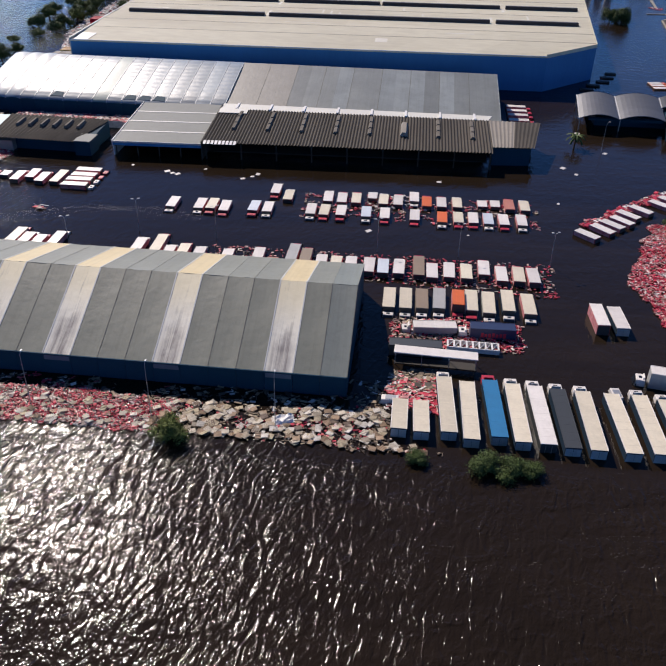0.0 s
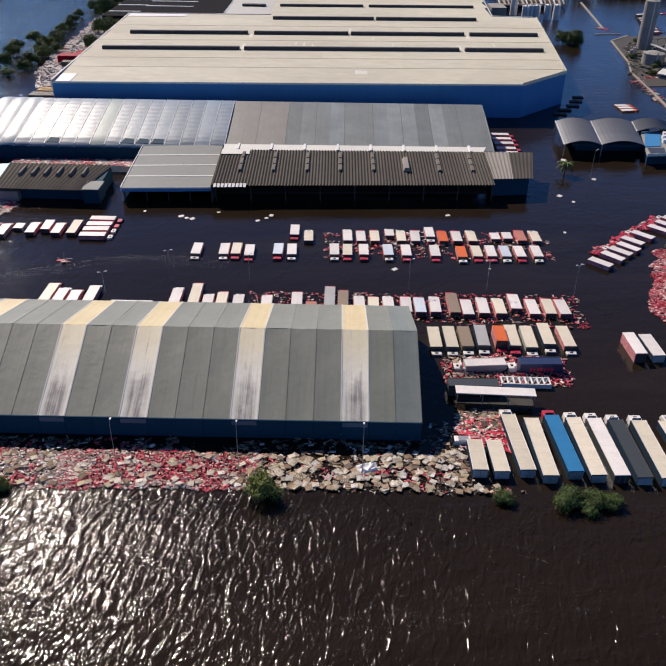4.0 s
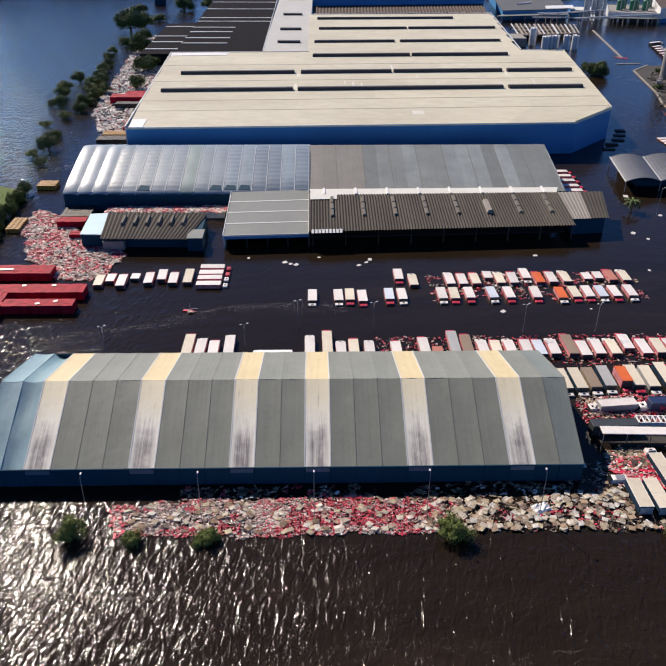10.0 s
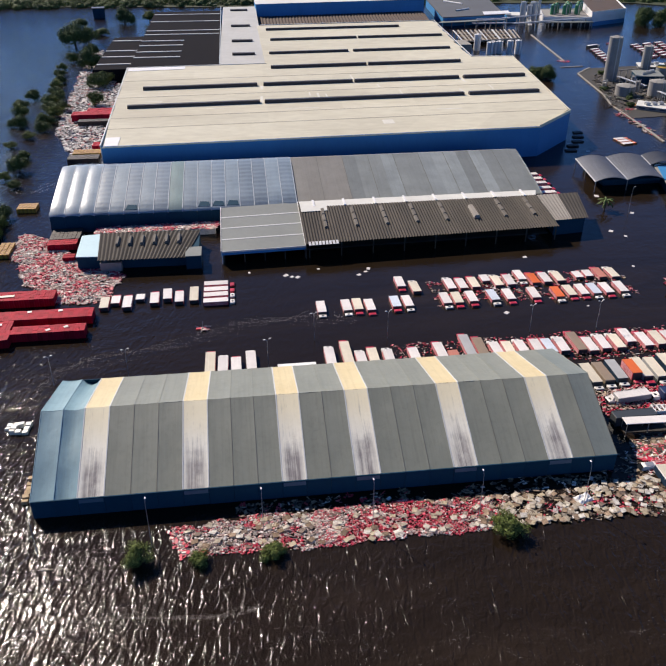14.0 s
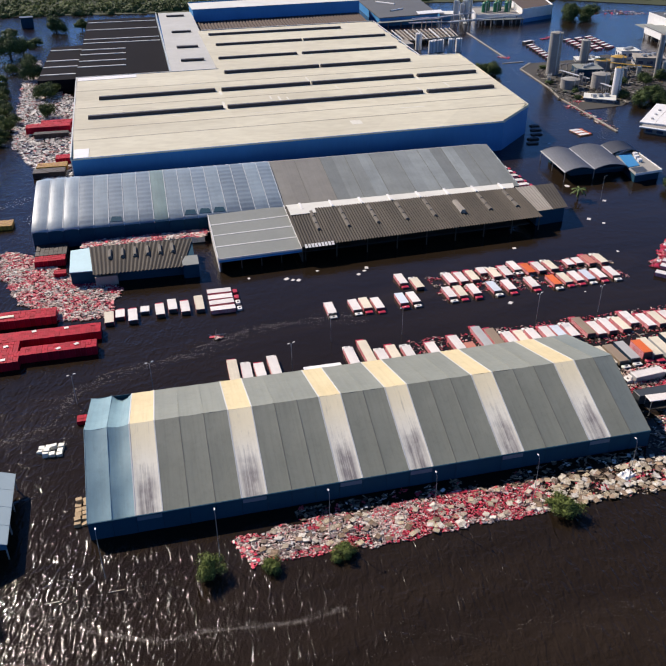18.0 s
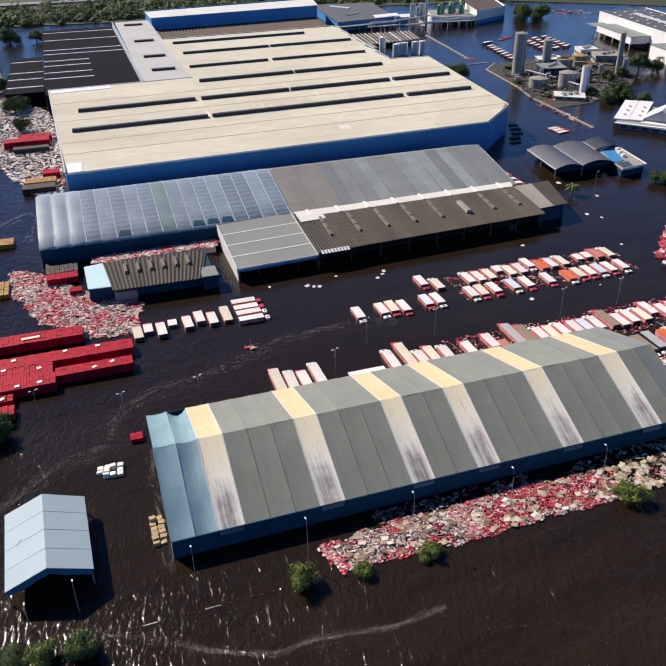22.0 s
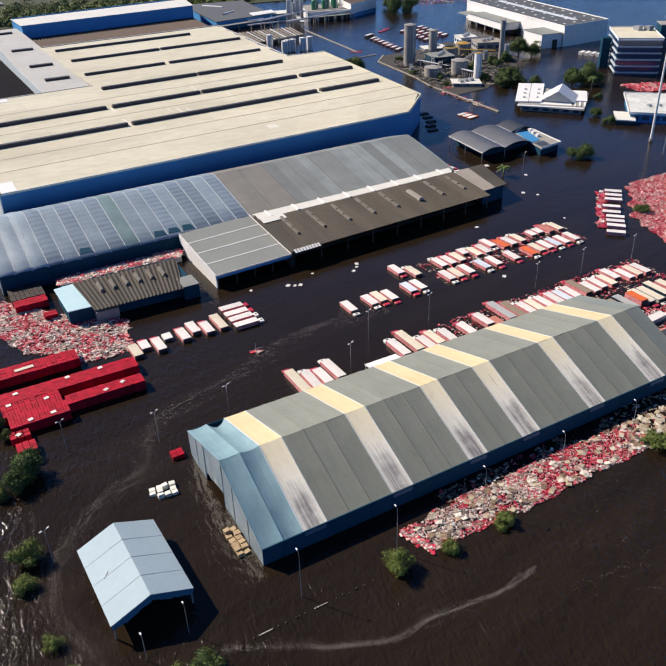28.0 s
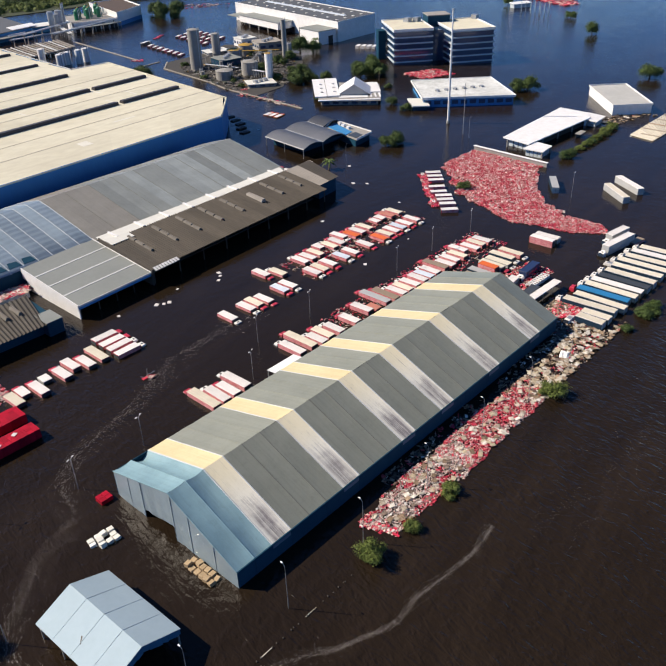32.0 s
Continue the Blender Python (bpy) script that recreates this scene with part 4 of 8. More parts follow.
part("rear_roof", Geo().prism([(49.0, 534.9), (191.6, 549.1), (199.6, 592.6), (48.6, 575.6)], 18.5, 18.8), M_WHITEROOF, wh)
part("rear_parapet", Geo().hull8([(49.2, 572.8, 12.0), (199, 592.0, 12.0), (199, 592.6, 12.0), (49.2, 573.4, 12.0), (49.2, 572.8, 19.6), (199, 592.0, 19.6), (199, 592.6, 19.6), (49.2, 573.4, 19.6)]), M_BLUEWALL, wh, "blue rear parapet")
for i in range(6):
    part("low_roof_sheet", corrugated((50, 466, 9.2), (182, 472, 9.2), (50, 535.2, 9.2), (190, 549, 9.2), i / 6, (i + 1) / 6, 9, 0.5), M_BROWN, wh, "rust-brown lower roof")
part("side_wall", Geo().box(21.0, 335, -1.6, 21.4, 566, 13.6), M_PALEWALL, wh)

# shade-net yard beside the warehouse
yard = thing("shade_yard", "yard covered with black shade net and pale beams", "canopy")
part("net", Geo().slab([(-32.5, 338, 9.0), (20.8, 341, 9.0), (20.8, 575, 9.0), (-34, 572, 9.0)], 0.12), M_DARKMESH, yard)
part("net", Geo().slab([(-55, 358, 7.0), (-33.5, 358, 7.0), (-34, 470, 7.0), (-55, 465, 7.0)], 0.12), M_DARKMESH, yard)
part("net_side", Geo().box(-32.5, 337.6, -1.5, 20.8, 338.0, 9.0), M_DARKMESH, yard)
part("net_side", Geo().box(-55, 357.6, -1.5, -33.5, 358.0, 7.0), M_DARKMESH, yard)
for y, a, b in ((556, -33, 20), (520, -33, 20), (478, -33, 20), (462, -33, 20), (437, -33, -4), (420, -33, -4), (398, -33, -4), (380, -33, -4)):
    part("beam", Geo().box(a, y - 0.8, 9.0, b, y + 0.8, 9.35), M_SEAM, yard)
for y in (452, 415, 395, 372):
    part("beam", Geo().box(-54.5, y - 0.8, 7.0, -34, y + 0.8, 7.35), M_SEAM, yard)
for x in (-54.5, -34, -15, 5):
    part("post", Geo().box(x, 358.2, -1.5, x + 0.4, 358.6, 6.9), M_STEEL, yard)


# ---- vehicles ----
def paint(name, c, vary=0.12):
    return surface(name, c, tuple(v * 0.62 + 0.012 for v in c), 0.5, 2.6, 0.42, 0.0, 0.06, vary, (1, 1, 1), 0.45)


M_RED = paint("red_truck_paint", (0.50, 0.028, 0.06), 0.22)
M_LOADED = surface("shelved_crates", (0.70, 0.36, 0.35), (0.46, 0.025, 0.06), 1.3, 3.8, 0.6, 0.0, 0.5, 0.15, (1, 1, 1.6), 1.0)
M_ORANGE = paint("orange_tarp", (0.72, 0.145, 0.03))
M_SALMON = paint("faded_red_roof", (0.52, 0.20, 0.14))
M_TAN = paint("tan_tarp", (0.30, 0.225, 0.155))
M_BEIGE = paint("beige_trailer_roof", (0.73, 0.655, 0.51), 0.2)
M_TRUCKWHITE = paint("white_truck_roof", (0.78, 0.735, 0.69), 0.2)
M_TRUCKBLUE = surface("dark_blue_trailer_side", (0.016, 0.036, 0.062), (0.012, 0.024, 0.04), 0.5, 2.6, 0.85, 0.0, 0.06, 0.12, (1, 1, 1), 0.45, 0.08)
M_DOORBLUE = paint("pale_trailer_door", (0.36, 0.42, 0.44))
M_ROOFBLUE = paint("blue_trailer_roof", (0.018, 0.19, 0.40))
M_SLATE = paint("slate_trailer_roof", (0.05, 0.056, 0.06))
M_GREYTOP = paint("grey_trailer_roof", (0.40, 0.40, 0.39))
M_CREAMTOP = paint("cream_truck_roof", (0.76, 0.69, 0.54), 0.15)
M_PALETOP = paint("pale_blue_truck_roof", (0.62, 0.68, 0.74), 0.15)
M_TYRE = surface("black_rubber", (0.015, 0.015, 0.016), (0.01, 0.01, 0.01), 0.5, 3.0, 0.8)
M_SCREEN = surface("dark_windscreen", (0.012, 0.014, 0.017), (0.008, 0.009, 0.01), 0.5, 3.0, 0.12, 0.0, 0.02, 0.0, (1, 1, 1), 0.3, 0.6)
M_NAVYSIDE = paint("navy_trailer_side", (0.018, 0.035, 0.095))

PAINTS = {"white": M_TRUCKWHITE, "cream": M_CREAMTOP, "pale blue": M_PALETOP, "red": M_RED, "orange": M_ORANGE, "salmon": M_SALMON, "tan": M_TAN, "beige": M_BEIGE,
          "blue": M_ROOFBLUE, "slate": M_SLATE, "grey": M_GREYTOP, "yellow": M_YELLOW, "sideblue": M_TRUCKBLUE, "navy": M_NAVYSIDE}
PROTO = {}


def cab_parts(ob, y, w, top, colour, long=1.75):
    """A flooded driver's cab whose roof and windscreen just clear the water; y: its rear."""
    g = Geo().hull8([(-w, y, -1.3), (w, y, -1.3), (w, y + long, -1.3), (-w, y + long, -1.3),
                     (-w * 0.94, y + 0.08, top), (w * 0.94, y + 0.08, top), (w * 0.9, y + long * 0.76, top), (-w * 0.9, y + long * 0.76, top)])
    cab = part("cab", g, PAINTS[colour], ob, colour + " driver's cab", bevel=0.07)
    part("windscreen", Geo().hull8([(-w * 0.86, y + long + 0.0, 0.02), (w * 0.86, y + long + 0.0, 0.02), (w * 0.86, y + long + 0.03, 0.02), (-w * 0.86, y + long + 0.03, 0.02),
                                    (-w * 0.8, y + long * 0.82, top - 0.1), (w * 0.8, y + long * 0.82, top - 0.1), (w * 0.8, y + long * 0.86, top - 0.08), (-w * 0.8, y + long * 0.86, top - 0.08)]), M_SCREEN, cab)
    part("roof_hatch", Geo().box(-0.34, y + long * 0.28, top, 0.34, y + long * 0.55, top + 0.05), M_SCREEN if colour == "white" else M_RED, cab)
    for s in (-1, 1):
        part("mirror", Geo().box(s * (w + 0.16) - 0.07, y + long * 0.72, 0.05, s * (w + 0.16) + 0.07, y + long * 0.8, 0.55), M_TYRE, cab)


def delivery(roof, side, cab, length=6.6, top=1.7, w=1.24):
    if top < 2.1:
        top -= 0.6
    ob = new("delivery_truck")
    h = length / 2
    box = part("cargo_box", Geo().box(-w, -h, -1.3, w, h, top - 0.07), PAINTS[side], ob, bevel=0.04)
    part("roof_panel", Geo().box(-w + 0.05, -h + 0.05, top - 0.07, w - 0.05, h - 0.05, top), PAINTS[roof], ob, roof + " roof panel", bevel=0.025)
    for s in (-1, 1):
        part("roof_rail", Geo().box(s * w - 0.04, -h, top - 0.1, s * w + 0.02, h, top + 0.015), PAINTS[roof], ob)
        part("roof_seam", Geo().box(s * 0.42 - 0.03, -h + 0.2, top, s * 0.42 + 0.03, h - 0.2, top + 0.012), PAINTS[roof], ob)
        n = max(2, round(length / 2.1))
        for i in range(n):
            a = -h + 0.12 + (length - 0.24) * i / n
            part("side_shutter", Geo().box(s * w - 0.03, a, -0.4, s * w + 0.03, a + (length - 0.24) / n - 0.1, top - 0.22), M_LOADED if side == "red" and top < 2.4 else PAINTS[side], box, "open bay stacked with crates" if side == "red" and top < 2.4 else "")
    part("bulkhead", Geo().box(-w + 0.05, h, -0.9, w - 0.05, h + 0.05, top - 0.12), M_SLATE, box, "black front bulkhead")
    part("tail_panel", Geo().box(-w + 0.08, -h - 0.04, -0.5, w - 0.08, -h, top - 0.2), M_SLATE, box)
    if cab:
        cab_parts(ob, h + 0.45, w * 0.92, 0.5, cab)
    return ob


def semi(roof, side, cab, length=15.4, top=1.8, w=1.3):
    ob = new("semi_trailer_truck" if cab else "semi_trailer")
    h = length / 2
    body = part("trailer_body", Geo().box(-w, -h, -1.3, w, h, top - 0.08), PAINTS[side], ob, bevel=0.04)
    part("roof_panel", Geo().box(-w + 0.04, -h + 0.04, top - 0.08, w - 0.04, h - 0.04, top), PAINTS[roof], ob, roof + " trailer roof", bevel=0.03)
    n = max(4, int(length / 1.9))
    for i in range(1, n):
        y = -h + length * i / n
        part("roof_bow", Geo().box(-w + 0.08, y - 0.045, top, w - 0.08, y + 0.045, top + 0.006), PAINTS[roof], ob)
    for s in (-1, 1):
        part("top_rail", Geo().box(s * w - 0.06, -h, top - 0.14, s * w + 0.06, h, top + 0.05), M_TRUCKWHITE if roof == "beige" else PAINTS[roof] if side != "red" else M_RED, ob)
    for s in (-1, 1):
        door = part("rear_door", Geo().box(min(0.03 * s, s * (w - 0.06)), -h - 0.06, -0.9, max(0.03 * s, s * (w - 0.06)), -h, top - 0.2), M_DOORBLUE if side == "sideblue" else PAINTS[side], body)
        part("door_bar", Geo().box(s * 0.5 - 0.03, -h - 0.11, -0.8, s * 0.5 + 0.03, -h - 0.06, top - 0.3), M_STEEL, door)
    if cab:
        cab_parts(ob, h + 0.55, w * 0.93, 1.25 if top > 1.7 else 0.9, cab, 2.1)
        part("wind_deflector", Geo().hull8([(-0.9, h + 0.72, 0.8), (0.9, h + 0.72, 0.8), (0.8, h + 1.3, 0.8), (-0.8, h + 1.3, 0.8),
                                            (-0.8, h + 0.75, 1.7), (0.8, h + 0.75, 1.7), (0.7, h + 0.95, 1.65), (-0.7, h + 0.95, 1.65)]), PAINTS[cab], ob)
    return ob


COLOURWORD = {"beige": "cream", "slate": "dark grey", "grey": "grey", "sideblue": "blue"}


def park(kind, key, x, y, rz, group):
    """Parks one vehicle; alike ones share their meshes."""
    k = (kind, *key)
    m = pose(x, y, R.uniform(-0.12, 0.08), R.uniform(-0.6, 0.6), R.uniform(-0.8, 0.8), rz + R.uniform(-1.2, 1.2))
    if k not in PROTO:
        PROTO[k] = (delivery if kind == "d" else semi)(*key)
        ob = PROTO[k]
        ob.matrix_basis = m
    else:
        ob = copy_thing(PROTO[k], m)
    roof, side, cab = key[0], key[1], key[2]
    what = "drinks delivery truck" if kind == "d" else "semi-trailer truck" if cab else "semi-trailer"
    words = "flooded %s with a %s roof" % (what, COLOURWORD.get(roof, roof))
    if cab:
        words += " and %s cab" % cab
    else:
        words += " and %s sides" % COLOURWORD.get(side, side)
    return tagged(ob, words, "truck" if cab else "trailer", group)


# first double row: lower file with cabs towards the hall, upper file facing away
G1 = "delivery trucks in the double row"
LOWER = ((50.3, "w"), (57.6, "w"), (60.8, "r"), (64.3, "r"), (71.9, "r"), (75.5, "w"), (86.8, "w"), (90.3, "r"), (94.6, "r"), (101.1, "w"),
         (105.9, "r"), (113.6, "r"), (124.7, "r"), (128.5, "r"), (132.3, "w"), (136.2, "r"), (140.7, "w"))
for i, (x, c) in enumerate(LOWER):
    park("d", (("white", "white", "cream", "white", "pale blue")[i % 5], "red", "red" if c == "r" else "white"), x, 58.5 + 0.018 * (x - 86) - (0.7 if 63 < x < 66 else 0), 180 + 1, G1)
park("d", ("orange", "red", "white"), 120.6, 58.4, 180, G1)
UPPER = ((79.6, "w"), (90.3, "w"), (94.0, "r"), (97.8, "r"), (105.1, "w"), (109.0, "r"), (120.5, "r"), (124.6, "w"), (142.4, "w"))
for i, (x, c) in enumerate(UPPER):
    park("d", (("cream", "white", "white", "cream")[i % 4], "red", "red" if c == "r" else "white"), x, 67.3 + 0.035 * (x - 90), 1, G1)
park("d", ("white", "red", "red"), 75.6, 70.6, 181, G1)
park("d", ("white", "red", "white"), 113.2, 70.8, 181, G1)
park("d", ("orange", "red", "red"), 116.6, 67.9, 1, G1)
park("d", ("salmon", "red", "red"), 138.4, 69.4, 1, G1)
for x, y in ((102.0, 70.2), (131.3, 69.2), (134.7, 69.6)):
    park("d", ("white", "red", "", 4.3, 1.6), x, y, 1, G1)

# row along the back of the hall, cabs away from it
G2 = "trucks behind the hall"
for x, yc, roof, cab, l in ((49.7, 34.6, "white", "white", 8.6), (54.1, 37.1, "beige", "red", 11.0), (57.5, 31.9, "white", "white", 6.6), (60.7, 33, "beige", "red", 7.2),
                            (64.6, 31.9, "white", "white", 6.6), (71.3, 32, "white", "red", 6.6), (78.3, 33.7, "white", "red", 7.2), (86, 36.9, "grey", "red", 11.0),
                            (89.2, 34.8, "tan", "red", 9.6), (93, 32.2, "white", "white", 6.9), (96.3, 32.3, "cream", "red", 6.9), (99.8, 32.2, "white", "white", 6.9),
                            (103.9, 32.3, "white", "red", 6.9), (107.1, 32.2, "pale blue", "red", 6.9), (110.7, 32.5, "white", "white", 6.9), (115.1, 34.7, "tan", "red", 9.2),
                            (118.1, 31.8, "white", "red", 6.9), (121.9, 32.6, "white", "white", 6.9), (125.7, 32.3, "cream", "white", 6.9), (129.7, 34.8, "white", "red", 6.9),
                            (133.5, 32.5, "white", "red", 6.9), (137.3, 32.7, "cream", "red", 6.9), (140.5, 32.4, "white", "red", 6.9)):
    park("d", (roof, "red", cab, l, 1.9), x, yc - l / 2 + 0.4, 0.5, G2)
park("d", ("salmon", "red", "", 4.2, 1.3), 81.7, 28.8, 0, G2)
for x, y, roof, cab, l in ((19.3, 31.2, "beige", "red", 10.6), (22.5, 29.9, "white", "white", 8.0), (25.8, 29.6, "white", "red", 7.2), (29.6, 31.0, "white", "white", 9.2)):
    park("d", (roof, "red", cab, l, 2.0), x, y, 0, G2)

# taller box trucks beside the hall, cabs towards the camera side
G3 = "box trucks beside the hall"
for x, y, roof, side, cab, l in ((109.2, 14.6, "beige", "sideblue", "white", 8.4), (112.6, 14.7, "beige", "sideblue", "white", 8.6), (116, 15, "tan", "tan", "white", 8.4),
                                 (119.6, 15.5, "grey", "sideblue", "white", 8.6), (126.3, 15.7, "beige", "grey", "red", 8.6), (129.9, 15.5, "beige", "grey", "white", 8.8),
                                 (133.9, 16.6, "beige", "sideblue", "white", 8.8), (138.1, 15.8, "beige", "red", "white", 8.4)):
    park("d", (roof, side, cab, l, 1.95, 1.28), x, y + 0.7, 180, G3)
park("d", ("orange", "red", "red", 6.4, 2.2), 123.5, 15.9, 180, G3)

# semi-trailers by the water's edge
G4 = "semi-trailers by the bank"
for x, yf, yn, roof, side, cab in ((120.6, -13.3, -29.2, "beige", "sideblue", "white"), (124.4, -15.3, -29.8, "beige", "sideblue", ""), (128.7, -13.5, -29.4, "blue", "sideblue", "red"),
                                   (132.5, -14.6, -29.7, "beige", "sideblue", "white"), (136.4, -14.5, -29.9, "white", "slate", "white"), (140.3, -14.1, -30.9, "slate", "sideblue", "white"),
                                   (144.4, -14.8, -30.6, "beige", "sideblue", "white"), (149.6, -14.7, -30.5, "beige", "sideblue", ""), (154.2, -14.7, -30, "beige", "sideblue", "white"),
                                   (158.6, -15.4, -30.6, "beige", "sideblue", "white"), (163.0, -15.4, -30.6, "white", "sideblue", "white"), (167.4, -16.4, -31.4, "beige", "sideblue", "white")):
    park("s", (roof, side, cab, 15.6), x, (yf + yn) / 2 + 1.3, 2.0, G4)
park("s", ("beige", "sideblue", "", 8.0), 112.8, -24.0, 0.5, G4)
park("s", ("beige", "sideblue", "", 8.4), 116.4, -24.0, 0.5, G4)
openside = park("d", ("white", "red", "", 8.4, 2.3), 151.8, 12.6, 3, G4)
part("front_panel", Geo().box(-1.2, 4.2, -0.8, 1.2, 4.32, 2.1), M_GREENTANK, openside, "green front panel")
park("s", ("white", "sideblue", "", 8.4, 1.9), 155.6, 12.8, 3, G4)
park("s", ("white", "grey", "white", 15.0, 3.2), 164.5, -8.4, 82, G4)
park("s", ("white", "grey", "white", 10.0, 3.0), 171.5, -4.9, 82, G4)
park("d", ("tan", "red", "", 6.0, 1.6), 172.0, -11.5, 80, G4)
park("s", ("beige", "grey", "", 15.4, 2.6), 207.8, 12.3, -38.5, G4)
park("s", ("white", "grey", "", 15.4, 2.6), 218.7, 12.1, -33, G4)
park("s", ("grey", "sideblue", "", 13.0, 2.4), 202.0, 35.5, -56, G4)

# trailers standing crosswise between the rows
park("s", ("white", "grey", "white", 8.6, 1.6), 118.7, 5.3, 95, "crosswise trailers")
logo = park("s", ("navy", "navy", "white", 8.8, 2.4), 130.0, 5.0, 92, "crosswise trailers")
tagged(logo, "flooded semi-trailer truck with navy sides and red lettering", "truck")
for i in range(7):
    part("lettering", Geo().box(-1.36, -2.5 + 0.72 * i, 0.5 + 0.12 * (i % 2), -1.31, -2.5 + 0.72 * i + 0.5, 1.5 - 0.1 * (i % 3)), M_RED, logo, "red lettering bar")
park("s", ("slate", "slate", "", 10.0, 2.4), 115.0, -3.1, 92, "crosswise trailers")

# low canopy trailer on posts and the stripped frame beside it
ct = thing("canopy_trailer", "long trailer with a white canopy roof on posts", "trailer", pose(118.8, -6.3, 0, 0, 0, -2.2))
part("canopy", Geo().box(-7.7, -1.3, 2.5, 7.7, 1.3, 2.7), M_TRUCKWHITE, ct, bevel=0.04)
part("bed", Geo().box(-7.6, -1.0, -1.3, 7.6, 1.25, 0.15), M_INSIDE, ct)
for x in (-7.4, -2.5, 2.5, 7.4):
    for y in (-1.2, 1.2):
        part("post", Geo().box(x - 0.06, y - 0.06, -1.2, x + 0.06, y + 0.06, 2.5), M_STEEL, ct)
fr = thing("trailer_frame", "stripped trailer frame of pale steel hoops", "trailer", pose(126.0, -0.3, 0, 0, 0, -1))
for y in (-1.2, 1.2):
    part("rail", Geo().box(-5, y - 0.09, -1.2, 5, y + 0.09, 1.0), M_WHITE, fr)
for i in range(9):
    x = -4.8 + 1.2 * i
    part("cross_bar", Geo().box(x - 0.16, -1.2, 0.85, x + 0.16, 1.2, 1.05), M_WHITE, fr)
    if i < 8:
        part("brace", Geo().tube((x, -1.1, 1.0), (x + 1.2, 1.1, 1.0), 0.07), M_WHITE, fr)

# files at the yard's far side
G5 = "trucks by the red crates"
for x, y, roof, cab, l in ((-11.4, 67.5, "beige", "", 6.6), (-8.4, 69.1, "white", "red", 4.6), (-4.9, 67.2, "white", "red", 7.0), (2.7, 68.8, "white", "red", 6.6),
                           (6.3, 70.7, "white", "", 6.4), (9.8, 68.8, "white", "red", 6.6), (14.0, 70.2, "beige", "", 8.8)):
    park("d", (roof, "red", cab, l, 1.8), x, y, 1, G5)
park("d", ("white", "grey", "", 3.4, 1.6), -1.5, 70.2, 0, G5)
for y in (76.1, 72.4, 68.8, 65.1):
    park("d", ("white", "red", "white" if y < 70 else "red", 7.2, 1.8), 20.4, y, -90, G5)
G6 = "trucks by the crate field"
for i, (x, y) in enumerate(((185.4, 82.2), (182.4, 79.2), (179.2, 76.2), (173.0, 71.4), (169.0, 67.6), (166.6, 63.6), (163.6, 60.8), (160.6, 57.6))):
    park("d", ("white", "red", "red" if i % 3 else "white", 6.4, 1.7), x, y, 43, G6)
park("d", ("white", "red", "", 6.4, 1.8), 156.2, 53.6, 43, G6)
G7 = "trucks beside the middle hall"
for i in range(6):
    park("d", ("white", "red", "red", 7.0, 1.8), 147.6 + 0.1 * i, 134.0 + 5.4 * i, -90, G7)
G8 = "trucks on the far lot"
for i in range(7):
    park("d", ("white", "red", "white" if i < 4 else "red", 7.5, 1.9), 285.4 - 1.3 * i, 415 - 7.7 * i, -62, G8)
park("s", ("white", "slate", "white", 9.0, 1.8), 288.6, 426.5, -66, G8)
for j in range(3):
    for i in range(6):
        park("d", ("white", "red", "red", 7.5, 1.9), 322 + 10.5 * j - 1.3 * i, 428 - 8.2 * i + 3 * j, -62, G8)
for x, y in ((308.6, 438.8), (316.4, 444.4)):
    park("d", ("red", "red", "", 7.0, 1.1), x, y, -70, G8)
for i in range(3):
    park("d", ("white", "orange", "orange", 5.4, 1.2), 208.0 + 0.2 * i, 206.0 - 3.7 * i, -78, "small orange trucks")


def small_van(x, y, rz, mt, label):
    ob = thing("van", label, "van", pose(x, y, 0, 0, 0, rz))
    body = part("body", Geo().hull8([(-0.9, -2.0, -0.9), (0.9, -2.0, -0.9), (0.9, 2.0, -0.9), (-0.9, 2.0, -0.9), (-0.82, -1.9, 0.9), (0.82, -1.9, 0.9), (0.8, 1.0, 0.9), (-0.8, 1.0, 0.9)]), mt, ob, bevel=0.08)
    part("windscreen", Geo().hull8([(-0.75, 1.86, 0.05), (0.75, 1.86, 0.05), (0.75, 1.9, 0.05), (-0.75, 1.9, 0.05), (-0.7, 1.16, 0.8), (0.7, 1.16, 0.8), (0.7, 1.22, 0.82), (-0.7, 1.22, 0.82)]), M_SCREEN, body)
    part("roof_rack", Geo().box(-0.6, -1.4, 0.9, 0.6, 0.4, 0.98), M_STEEL, ob)


small_van(110.6, -18.7, 90, M_TRUCKWHITE, "small white van half under water by pallets")
small_van(150.6, -11.6, 5, M_TRUCKWHITE, "small white van half under water by trailers")


# ---- floating rubbish ----
M_REDMIX = scatter_mat("red_crate_mix", [(0.0, (0.52, 0.02, 0.05)), (0.20, (0.50, 0.34, 0.29)), (0.42, (0.34, 0.015, 0.035)), (0.54, (0.62, 0.53, 0.48)), (0.74, (0.30, 0.18, 0.13)), (0.88, (0.14, 0.07, 0.06))])
M_TANMIX = scatter_mat("pallet_mix", [(0.0, (0.30, 0.22, 0.14)), (0.14, (0.12, 0.085, 0.058)), (0.42, (0.40, 0.31, 0.20)), (0.52, (0.05, 0.036, 0.027)), (0.76, (0.27, 0.19, 0.12)), (0.88, (0.72, 0.68, 0.62)), (0.955, (0.42, 0.04, 0.05))])
M_REDFIELD = scatter_mat("red_crate_field_mix", [(0.0, (0.62, 0.06, 0.095)), (0.24, (0.66, 0.27, 0.27)), (0.44, (0.52, 0.03, 0.06)), (0.58, (0.76, 0.68, 0.63)), (0.80, (0.46, 0.24, 0.20)), (0.93, (0.22, 0.12, 0.10))])
